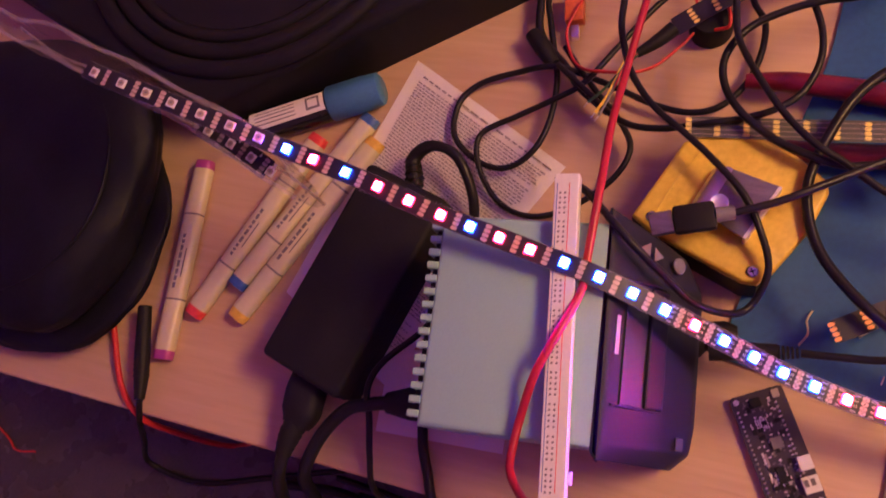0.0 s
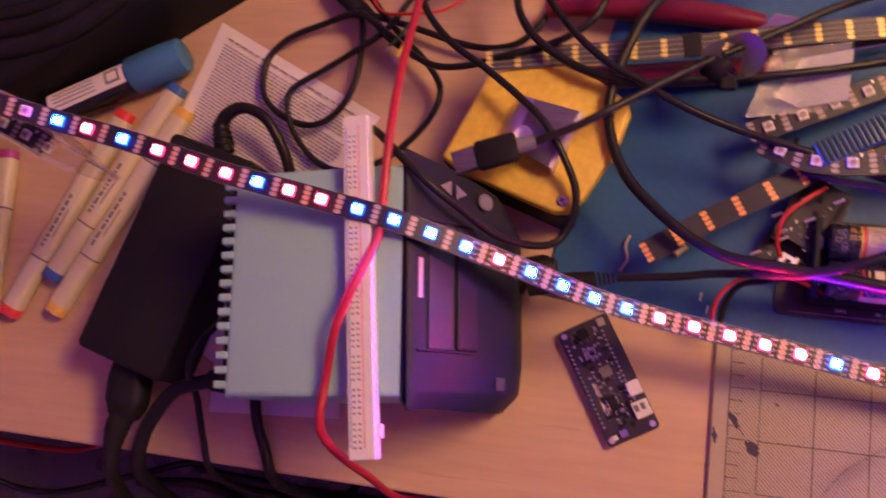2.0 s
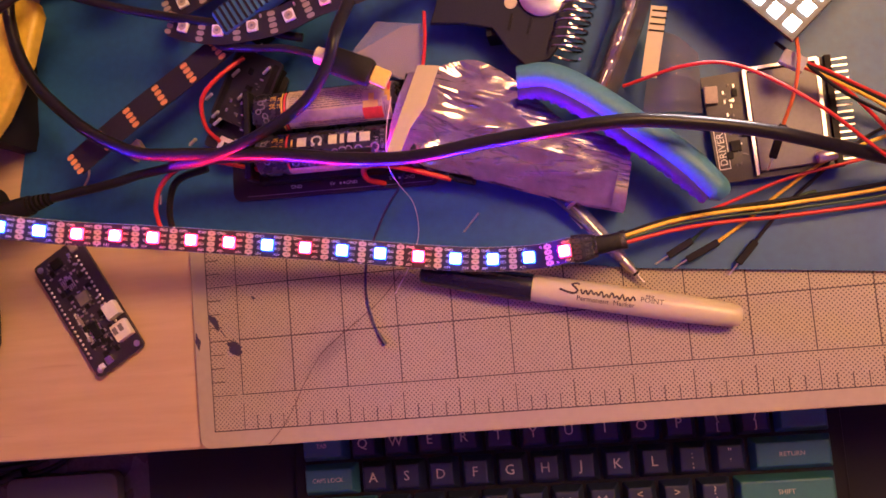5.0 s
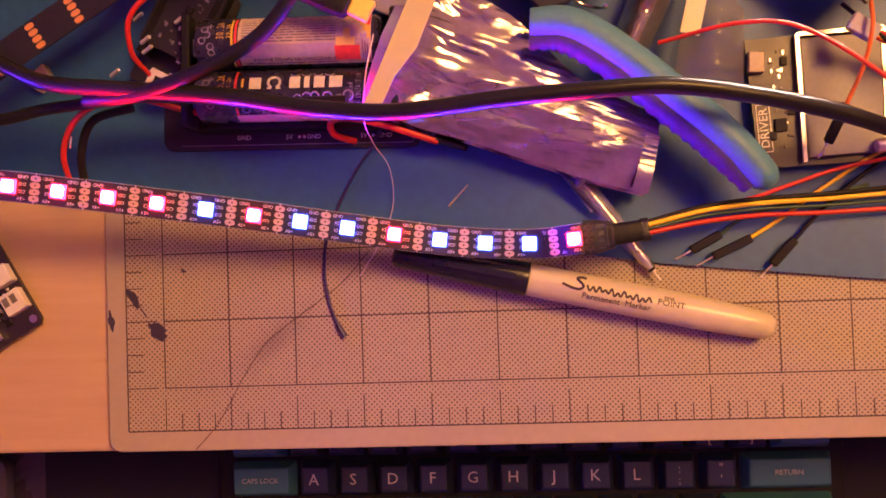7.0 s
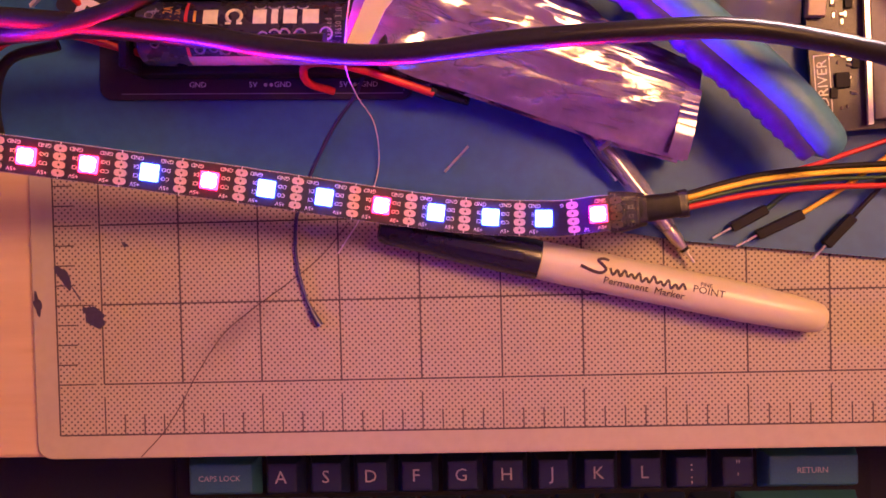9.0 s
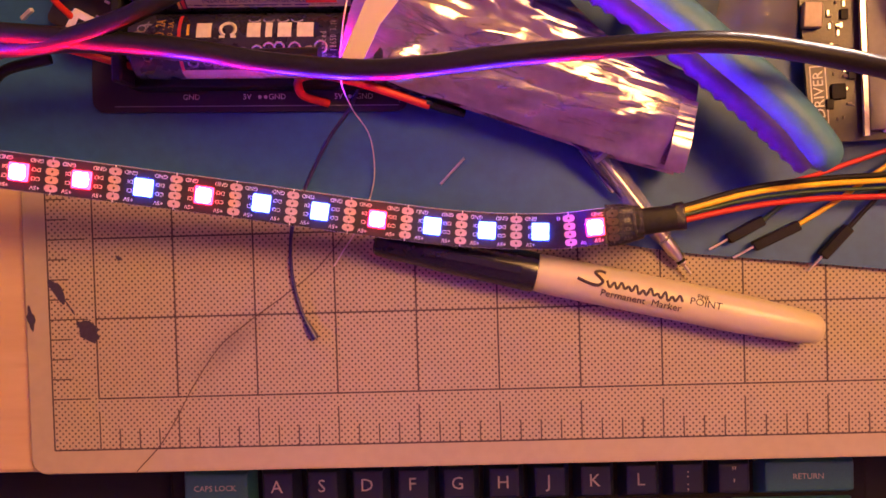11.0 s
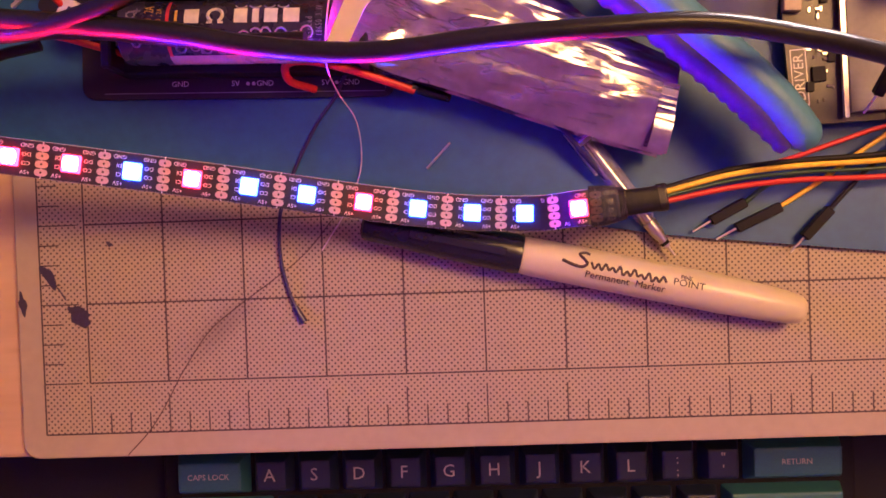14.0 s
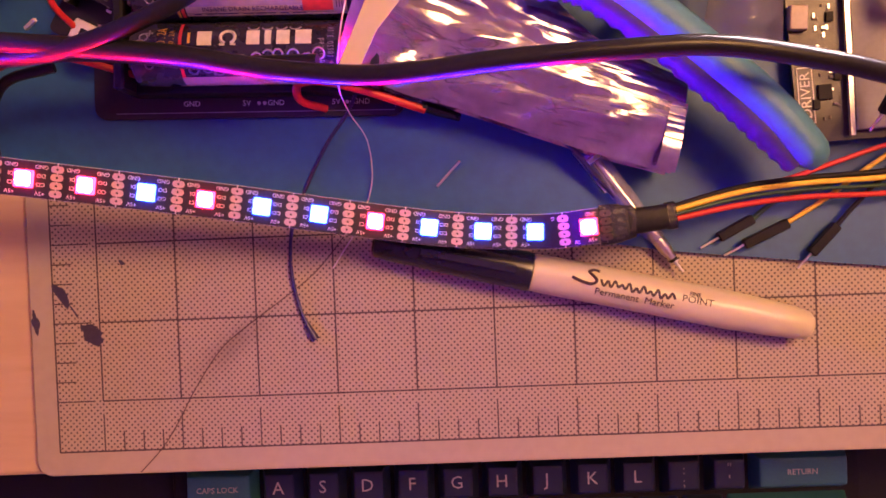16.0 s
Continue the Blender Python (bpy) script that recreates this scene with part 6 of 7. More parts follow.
def cables():
    tube("thick_cable", [(0.16, 0.34, 0.010), (0.06, 0.295, 0.026), (0.015, 0.276, 0.040), (-0.0135, 0.2691, 0.0450), (-0.0334, 0.2637, 0.0450), (-0.0535, 0.2511, 0.0450), (-0.0690, 0.2337, 0.0450), (-0.0793, 0.2093, 0.0440), (-0.0842, 0.1900, 0.0420), (-0.0842, 0.1766, 0.0410), (-0.0799, 0.1604, 0.0410), (-0.0725, 0.1468, 0.0410), (-0.0618, 0.1350, 0.0415), (-0.0480, 0.1229, 0.0430), (-0.0345, 0.1144, 0.0430), (-0.0200, 0.1085, 0.0440), (0.0040, 0.1052, 0.0460),
                          (0.0420, 0.1005, 0.0470), (0.0680, 0.0955, 0.0470), (0.0970, 0.0925, 0.0480), (0.1300, 0.0942, 0.0520), (0.1590, 0.0953, 0.0530), (0.1860, 0.0955, 0.0520), (0.2130, 0.0917, 0.0480), (0.2360, 0.0870, 0.0430), (0.2540, 0.0820, 0.0380), (0.30, 0.07, 0.02), (0.36, 0.055, 0.009), (0.45, 0.04, 0.009)], 0.0028, "cable", "thick black cable arching over the batteries and tools", n=6, seg=12)
    tube("looped_cable", [(0.080, 0.190, 0.020), (0.0715, 0.1500, 0.050), (0.0665, 0.1340, 0.052), (0.0540, 0.1190, 0.051), (0.0330, 0.1085, 0.050), (0.0100, 0.1030, 0.046), (-0.0100, 0.1030, 0.040)], 0.0026, "cable", "black cable looping down over the battery board")
    b = thing("power_lead", "black barrel power lead ending near the station plug", "cable")
    tube("lead", [(-0.0740, 0.0970, 0.031), (-0.0440, 0.1000, 0.032), (-0.0280, 0.1025, 0.033), (0.0010, 0.1045, 0.034), (0.0200, 0.1040, 0.034), (0.05, 0.1000, 0.036), (0.08, 0.0985, 0.040)], 0.0021, "cable", "", parent=b)
    smooth(part("barrel_plug", sweep(bmesh.new(), [(-0.1180, 0.0885, 0.0290), (-0.1000, 0.0925, 0.0300), (-0.0850, 0.0950, 0.0310)], [0.0046, 0.0050, 0.0046], 14), "black_soft", b, "moulded barrel plug"))
    for k in range(5):
        part("relief_ring", lathe(bmesh.new(), [(0.0040 - 0.0003 * k, 0), (0.0040 - 0.0003 * k, 0.0011)], m=along((-0.0850 + 0.0022 * k, 0.0951 + 0.0004 * k, 0.031), (-0.08 + 0.0022 * k, 0.0962 + 0.0004 * k, 0.031)), seg=14), "black_soft", b)
    tube("red_lead", [(-0.0268, 0.0770, 0.020), (-0.0262, 0.0880, 0.026), (-0.0200, 0.0980, 0.030), (-0.0090, 0.1040, 0.032), (0.0040, 0.1050, 0.030), (0.0170, 0.1020, 0.024), (0.026, 0.1000, 0.016)], 0.0011, "red_wire", "thin red lead beside the glowing strip", seg=8)
    tube("grey_lead", [(-0.0225, 0.0765, 0.018), (-0.0215, 0.0880, 0.022), (-0.0150, 0.0990, 0.026), (0.0000, 0.1030, 0.026)], 0.0016, "cable", "short black lead next to the red one", seg=8)
    usb_lead("usb_lead", "black usb lead with bare metal plug over the yellow stand", ((-0.1575, 0.1435, 0.0585), (-0.1463, 0.1478, 0.0590)), (-0.1262, 0.1542, 0.0600), (-0.1173, 0.1570, 0.0595), [(-0.0986, 0.1662, 0.0580), (-0.0854, 0.1744, 0.0570), (-0.0690, 0.1860, 0.0530), (-0.0420, 0.2040, 0.0480), (-0.005, 0.2250, 0.0420), (0.030, 0.2450, 0.0350), (0.08, 0.27, 0.012)], "dark_steel", 0.0021, 0.0150, 0.0120)
    usb_lead("usb_lead", "black usb lead with gilded plug above the battery board", ((0.0895, 0.1270, 0.0420), (0.0830, 0.1305, 0.0430)), (0.0665, 0.1385, 0.0440), (0.0600, 0.1415, 0.0440), [(0.0450, 0.1470, 0.0430), (0.0250, 0.1510, 0.0390), (0.012, 0.1560, 0.0330), (0.006, 0.1660, 0.0200), (0.010, 0.180, 0.012)], "yellow_tip", 0.0016)
    # the tangle on the bare desk
    tube("loop_cable", [(-0.262, 0.420, 0.006), (-0.2560, 0.330, 0.008), (-0.2537, 0.2943, 0.0110), (-0.2489, 0.2784, 0.0110), (-0.2413, 0.2552, 0.0110), (-0.2361, 0.2375, 0.0110), (-0.2353, 0.2119, 0.0110), (-0.2416, 0.1908, 0.0110), (-0.2560, 0.1786, 0.0100), (-0.2754, 0.1809, 0.0080), (-0.2950, 0.1955, 0.0070), (-0.2975, 0.2180, 0.0070), (-0.2860, 0.2335, 0.0070), (-0.2634, 0.2433, 0.0080),
                          (-0.2393, 0.2463, 0.0160), (-0.2194, 0.2446, 0.0110), (-0.1968, 0.2382, 0.0100), (-0.1747, 0.2309, 0.0100), (-0.1541, 0.2285, 0.0100), (-0.1377, 0.2342, 0.0100), (-0.1254, 0.2502, 0.0100), (-0.1202, 0.2703, 0.0100), (-0.1212, 0.2899, 0.0100), (-0.1301, 0.3042, 0.0100), (-0.142, 0.34, 0.006), (-0.15, 0.42, 0.006)], 0.0020, "cable", "black cable looping over the leaflet and desk", n=6)
    tube("loop_cable", [(-0.110, 0.420, 0.006), (-0.150, 0.340, 0.010), (-0.1830, 0.2960, 0.014), (-0.2017, 0.2635, 0.0170), (-0.2177, 0.2374, 0.0170), (-0.2343, 0.2252, 0.0150), (-0.2560, 0.2123, 0.0120), (-0.2756, 0.1994, 0.0110), (-0.2765, 0.1852, 0.0110), (-0.2681, 0.1686, 0.0080), (-0.2523, 0.1548, 0.0060), (-0.2323, 0.1519, 0.0060), (-0.2128, 0.1599, 0.0070), (-0.1952, 0.1748, 0.0090), (-0.1848, 0.1908, 0.0110), (-0.1843, 0.2054, 0.0120), (-0.1966, 0.2211, 0.0140), (-0.2066, 0.2299, 0.0150), (-0.222, 0.246, 0.0130), (-0.236, 0.262, 0.012)], 0.0019, "cable", "second black cable loop on the leaflet", n=6)
    tube("loop_cable", [(-0.225, 0.420, 0.006), (-0.214, 0.350, 0.018), (-0.2010, 0.3000, 0.0420), (-0.1984, 0.2758, 0.0480), (-0.1957, 0.2568, 0.0500), (-0.1853, 0.2318, 0.0500), (-0.1690, 0.2130, 0.0500), (-0.1501, 0.1997, 0.0510), (-0.1315, 0.1848, 0.0530), (-0.1155, 0.1702, 0.0530), (-0.1040, 0.1530, 0.0500), (-0.0965, 0.1330, 0.0430), (-0.1050, 0.1110, 0.0400), (-0.1270, 0.1060, 0.0640), (-0.1470, 0.1160, 0.0850), (-0.1607, 0.1246, 0.0940), (-0.1765, 0.1376, 0.0950), (-0.1882, 0.1478, 0.0900), (-0.2080, 0.1640, 0.0520), (-0.2200, 0.1740, 0.0200)], 0.0020, "cable", "black cable running across the yellow stand and station", n=6)
    tube("loop_cable", [(-0.040, 0.330, 0.020), (-0.070, 0.2960, 0.0400), (-0.0906, 0.2874, 0.0450), (-0.1062, 0.2815, 0.0450), (-0.1242, 0.2707, 0.0450), (-0.1342, 0.2582, 0.0450), (-0.1378, 0.2440, 0.0450), (-0.1331, 0.2286, 0.0450), (-0.1208, 0.2145, 0.0460), (-0.1036, 0.2036, 0.0460), (-0.0876, 0.1975, 0.0470), (-0.0689, 0.1947, 0.0450), (-0.0502, 0.1985, 0.0430), (-0.0220, 0.2010, 0.0400), (0.0190, 0.2080, 0.0360), (0.07, 0.222, 0.026), (0.13, 0.238, 0.016), (0.22, 0.26, 0.012)], 0.0022, "cable", "black cable bending round the yellow stand", n=6)
    tube("loop_cable", [(-0.120, 0.340, 0.020), (-0.1080, 0.3100, 0.0320), (-0.0981, 0.2896, 0.0400), (-0.0906, 0.2718, 0.0400), (-0.0889, 0.2539, 0.0400), (-0.0947, 0.2354, 0.0400), (-0.1065, 0.2239, 0.0400), (-0.1210, 0.2168, 0.0400), (-0.1399, 0.2110, 0.0410), (-0.1600, 0.2085, 0.0330), (-0.1815, 0.2098, 0.0260), (-0.1980, 0.2180, 0.0210), (-0.2180, 0.2330, 0.0200), (-0.236, 0.246, 0.0200)], 0.0020, "cable", "black cable curving past the strip end", n=6)
    tube("loop_cable", [(-0.170, 0.420, 0.006), (-0.155, 0.340, 0.020), (-0.1420, 0.3000, 0.0420), (-0.1372, 0.2808, 0.0500), (-0.1323, 0.2581, 0.0520), (-0.1189, 0.2369, 0.0520), (-0.1023, 0.2169, 0.0520), (-0.0851, 0.2021, 0.0520), (-0.0697, 0.1945, 0.0500), (-0.0490, 0.1827, 0.0480), (-0.0200, 0.1730, 0.0420), (0.0180, 0.1630, 0.0380), (0.05, 0.155, 0.030)], 0.0020, "cable", "black cable crossing the blue mat", n=6)
    f = thing("ferrite_cable", "black cable end with moulded ferrite block", "cable")
    smooth(part("ferrite", sweep(bmesh.new(), [(-0.2590, 0.2690, 0.012), (-0.2500, 0.2600, 0.012), (-0.2400, 0.2490, 0.012)], [0.0050, 0.0060, 0.0045], 12), "black_soft", f, "moulded block"))
    tube("lead", [(-0.262, 0.420, 0.006), (-0.262, 0.330, 0.010), (-0.2580, 0.2900, 0.012), (-0.2525, 0.2680, 0.012), (-0.2330, 0.2490, 0.012), (-0.2200, 0.2340, 0.0155), (-0.2000, 0.2210, 0.014)], 0.0026, "cable", "", parent=f)
    # thick red silicone wire over the station
    tube("red_cable", [(-0.170, 0.430, 0.006), (-0.180, 0.340, 0.012), (-0.1840, 0.2900, 0.0520), (-0.1838, 0.2650, 0.0620), (-0.1855, 0.2240, 0.0660), (-0.1845, 0.1880, 0.0800), (-0.1805, 0.1500, 0.0960), (-0.1790, 0.1120, 0.0975), (-0.1780, 0.0950, 0.1010), (-0.1840, 0.0720, 0.1060), (-0.1900, 0.0520, 0.1055), (-0.1935, 0.0320, 0.0990), (-0.1940, 0.0120, 0.0985), (-0.1925, 0.0030, 0.0920), (-0.1900, -0.0060, 0.0700), (-0.1870, -0.0160, 0.0350), (-0.1840, -0.0250, 0.0080), (-0.1795, -0.0285, -0.0080), (-0.1745, -0.0280, -0.0220), (-0.1690, -0.0200, -0.0310), (-0.160, 0.000, -0.036)], 0.0021, "red", "thick red silicone wire lying over the soldering station", n=6)
    # taped wire joint on the desk
    j = thing("strip_connector", "strip end with shrink sleeve and four cut wires", "led strip")
    tape(ribbon([(-0.1690, 0.2700, 0.034), (-0.1500, 0.2850, 0.036), (-0.1250, 0.3010, 0.036), (-0.09, 0.322, 0.03), (-0.03, 0.36, 0.02), (0.03, 0.40, 0.01)], 0.003), 0.0115, 0.0006, "pcb", j)
    for q in ribbon([(-0.1600, 0.2770, 0.0355), (-0.1500, 0.2852, 0.0363), (-0.1250, 0.3012, 0.0363)], 0.0140):
        solder_pads(j, q, "gold")
    smooth(part("sleeve", sweep(bmesh.new(), [(-0.1870, 0.2500, 0.036), (-0.1770, 0.2590, 0.036), (-0.1690, 0.2680, 0.036)], [0.0026, 0.0040, 0.0046], 12), "black_soft", j, "grey-black shrink sleeve"))
    for k, mt in enumerate(("yellow_wire", "grey", "red_wire", "green_wire")):
        tip = ((-0.2035, 0.2110), (-0.2010, 0.2095), (-0.1985, 0.2200), (-0.2090, 0.2170))[k]
        tube("cut_wire", [(-0.1865, 0.2510 - 0.0008 * k, 0.037), (-0.1930 + 0.0008 * k, 0.2430, 0.0375), (tip[0] * 0.5 - 0.0965, tip[1] * 0.5 + 0.1170, 0.0375), (*tip, 0.036)], 0.0009, mt, ("yellow", "grey", "red", "green")[k] + " cut wire", parent=j, seg=8)
        part("bare_end", sweep(bmesh.new(), [(*tip, 0.036), (tip[0] - 0.0018, tip[1] - 0.0032, 0.0355)], 0.0005, 6), "tin", j)
    c = thing("orange_connector", "orange plastic plug with metal contact and thin red lead", "connector")
    smooth(part("plug_body", box(bmesh.new(), (-0.2360, 0.2900, 0.010), (0.012, 0.022, 0.009), 12, bevel=0.0012), "orange", c))
    part("contact", box(bmesh.new(), (-0.2325, 0.2735, 0.009), (0.005, 0.009, 0.005), 12, bevel=0.0006), "tin", c, "metal contact")
    tube("lead", [(-0.220, 0.420, 0.005), (-0.223, 0.350, 0.008), (-0.226, 0.310, 0.012), (-0.2320, 0.2880, 0.017), (-0.2360, 0.2690, 0.016), (-0.2250, 0.2490, 0.0155), (-0.2050, 0.2420, 0.0250), (-0.1830, 0.2480, 0.0200), (-0.1690, 0.2640, 0.0150), (-0.158, 0.286, 0.012), (-0.166, 0.310, 0.010), (-0.178, 0.36, 0.006), (-0.19, 0.42, 0.005)], 0.0010, "red_wire", "thin red lead", parent=c, seg=8)
    s = thing("small_speaker", "small round black buzzer with a red lead on the desk", "buzzer", (-0.1520, 0.2880, 0), 0)
    smooth(part("drum", lathe(bmesh.new(), [(0.013, 0), (0.013, 0.014), (0.011, 0.017), (0.004, 0.017)], seg=28), "black", s), 40)
    tube("lead", [(0.004, -0.009, 0.017), (0.012, -0.008, 0.022), (0.009, 0.004, 0.024), (0.002, 0.013, 0.018)], 0.0011, "red_wire", "", parent=s, seg=8)


cables()


# ---- tools and bags behind ----
def pliers():
    p = thing("pliers", "pliers with red dipped handles lying on the mat edge", "pliers")
    smooth(part("handle", sweep(bmesh.new(), [(-0.1260, 0.2500, 0.014), (-0.1000, 0.2520, 0.014), (-0.0570, 0.2505, 0.013), (-0.0300, 0.2470, 0.013), (-0.0090, 0.2435, 0.013)], [0.0045, 0.0062, 0.0072, 0.0070, 0.0050], 14), "red_grip", p, "red dipped handle"), 60)
    smooth(part("handle", sweep(bmesh.new(), [(-0.1150, 0.2130, 0.014), (-0.0900, 0.2110, 0.014), (-0.0390, 0.2150, 0.013), (-0.0130, 0.2180, 0.013), (0.0000, 0.2220, 0.013)], [0.0045, 0.0062, 0.0072, 0.0068, 0.0050], 14), "red_grip", p, "red dipped handle"), 60)
    part("jaw", prism(bmesh.new(), [(-0.012, 0.2400), (-0.002, 0.2190), (0.020, 0.2240), (0.052, 0.2310), (0.053, 0.2350), (0.020, 0.2430), (-0.004, 0.2480)], 0.008, 0.017, bevel=0.001), "steel", p, "dull steel jaws")
    return p


def tie_and_bags():
    v = thing("cable_tie", "black hook-and-loop cable tie with grey inside", "cable tie")
    bm = bmesh.new()
    g = []
    for k in range(25):
        a = radians(-70 + 330 * k / 24)
        g.append([bm.verts.new((-0.0265 + 0.0105 * math.cos(a) + 0.0052 * q, 0.2085 + 0.0100 * math.sin(a), 0.046 + 0.005 * q + 0.004 * math.sin(a))) for q in (-1, 1)])
    for a, b in zip(g, g[1:]):
        bm.faces.new((a[0], a[1], b[1], b[0]))
    bmesh.ops.solidify(bm, geom=bm.faces[:], thickness=0.0012)
    smooth(part("band", bm, "band", v))
    part("buckle", box(bmesh.new(), (-0.0275, 0.1965, 0.044), (0.008, 0.007, 0.004), bevel=0.001), "black", v)
    m = thing("mesh_sleeve", "black cable sleeve curled inside the tie", "sleeve")
    smooth(part("sleeve", sweep(bmesh.new(), [(-0.037, 0.208, 0.040), (-0.033, 0.2045, 0.043), (-0.0275, 0.2080, 0.045)], [0.006, 0.0072, 0.006], 14), "black_soft", m))
    z = thing("zip_bag", "clear zip bag holding pale paper beside the strips", "plastic bag")
    crum = crumple(bmesh.new(), [(-0.018, 0.1820), (0.006, 0.1870), (0.030, 0.1920)], [(-0.006, 0.2180), (0.012, 0.2230), (0.032, 0.227)], 30, 24, 0.002, lambda f, g: 0.036 - 0.008 * f, 5.0)
    smooth(part("film", crum, "clear", z))
    part("paper_insert", prism(bmesh.new(), [(-0.004, 0.1960), (0.008, 0.1900), (0.030, 0.195), (0.032, 0.222), (0.008, 0.2160)], 0.0300, 0.0305), "dull_paper", z, "pale folded paper inside")
    w = thing("zip_bag", "clear bag lying flat above the battery board", "plastic bag")
    crum = crumple(bmesh.new(), [(0.0700, 0.1480), (0.0850, 0.1360), (0.1000, 0.1290)], [(0.0820, 0.1600), (0.0930, 0.1580), (0.1040, 0.1560)], 20, 16, 0.002, lambda f, g: 0.024, 8.0)
    smooth(part("film", crum, "clear", w))
    part("paper_insert", prism(bmesh.new(), [(0.0690, 0.1470), (0.0990, 0.1290), (0.1035, 0.1570), (0.0930, 0.1570)], 0.0205, 0.0210), "grey", w, "dull paper insert")
    part("edge_tape", sweep(bmesh.new(), [(0.1000, 0.1290, 0.025), (0.1035, 0.1450, 0.027), (0.1045, 0.1600, 0.027)], 0.0008, 6), "red_wire", w, "red zip edge")
    k = thing("ribbed_connector", "teal ribbed plastic connector among the strips", "connector", (0.0280, 0.1690, 0.0380), 28)
    smooth(part("body", box(bmesh.new(), (0.006, 0, 0), (0.040, 0.0120, 0.0080), bevel=0.001), "blue_cap", k))
    for q in range(14):
        part("rib", box(bmesh.new(), (-0.012 + 0.0027 * q, 0, 0.0042), (0.0012, 0.0116, 0.0010)), "navy", k)
    part("stem", box(bmesh.new(), (0.006, 0, -0.0170), (0.030, 0.008, 0.028)), "black", k)


def clear_pouch():
    """Stiff clear pouch standing on edge, gaping, with the strip end inside."""
    p = thing("clear_pouch", "stiff clear plastic pouch gaping round the unlit strip end", "plastic bag")
    back = spline([(-0.5600, 0.1930, 0.148), (-0.5300, 0.1850, 0.150), (-0.5133, 0.1800, 0.151), (-0.4868, 0.1785, 0.152), (-0.4584, 0.1696, 0.151), (-0.4305, 0.1639, 0.146), (-0.4017, 0.1547, 0.140), (-0.3690, 0.1464, 0.1335), (-0.3520, 0.1400, 0.126), (-0.3340, 0.1240, 0.118)], 10)
    front = spline([(-0.5600, 0.1900, 0.146), (-0.5273, 0.1730, 0.143), (-0.4977, 0.1670, 0.142), (-0.4748, 0.1590, 0.142), (-0.4559, 0.1547, 0.140), (-0.4263, 0.1463, 0.1346), (-0.3995, 0.1390, 0.1294), (-0.3537, 0.1211, 0.1205), (-0.3300, 0.1130, 0.116)], 10)
    n = 60
    pick = lambda l, f: l[min(len(l) - 1, round(f * (len(l) - 1)))].copy()
    fold = [(pick(back, i / n).lerp(pick(front, i / n), 0.62)) + Vector((-0.004, 0.004, -0.042)) for i in range(n + 1)]
    for rim, sign, nm in ((back, 1, "back_wall"), (front, -1, "front_wall")):
        bm = bmesh.new()
        g = []
        for i in range(n + 1):
            top = pick(rim, i / n) + Vector((0, 0, 0.0009)) * noise.noise((i * 0.35, sign, 0.3))
            col = []
            for j in range(11):
                h = j / 10
                q = top.lerp(fold[i], h) + Vector((0.0005, sign * 0.0030, 0)) * math.sin(math.pi * h)
                q += Vector((0.2, 1, 0.6)) * 0.0022 * noise.noise((i * 0.13, h * 5, sign * 3.0)) * math.sin(math.pi * min(1, h * 1.4 + 0.1))
                col.append(bm.verts.new(q))
            g.append(col)
        for u, v in zip(g, g[1:]):
            for j in range(10):
                bm.faces.new((u[j], u[j + 1], v[j + 1], v[j]))
        smooth(part(nm, bm, "smoky_film", p), 60)
        hem = bmesh.new()
        rows = []
        for i in range(n + 1):
            lip = pick(rim, i / n) + Vector((0, 0, 0.0009)) * noise.noise((i * 0.35, sign, 0.3)) + Vector((0, 0, 0.0003))
            wide = 0.0024 + 0.0020 * max(0, noise.noise((i * 0.22, sign * 2.0, 7.0)))
            rows.append([hem.verts.new(lip + Vector((-0.2, -1, 0)) * wide * w + Vector((0, 0, 0.0006)) * (1 - w * w)) for w in (-0.5, -0.25, 0, 0.25, 0.5)])
        for u, v in zip(rows, rows[1:]):
            for j in range(4):
                hem.faces.new((u[j], u[j + 1], v[j + 1], v[j]))
        smooth(part("rim_hem", hem, "grey_clear", p, "thick translucent folded rim"), 60)
    part("bottom_fold", sweep(bmesh.new(), fold[::6], 0.0010, 6), "grey_clear", p)
    foot = fold[30]
    part("stand_foot", sweep(bmesh.new(), [foot, foot + Vector((0, 0.001, -0.05)), Vector((foot.x, foot.y, 0))], 0.0012, 6), "grey_clear", p)
    return p




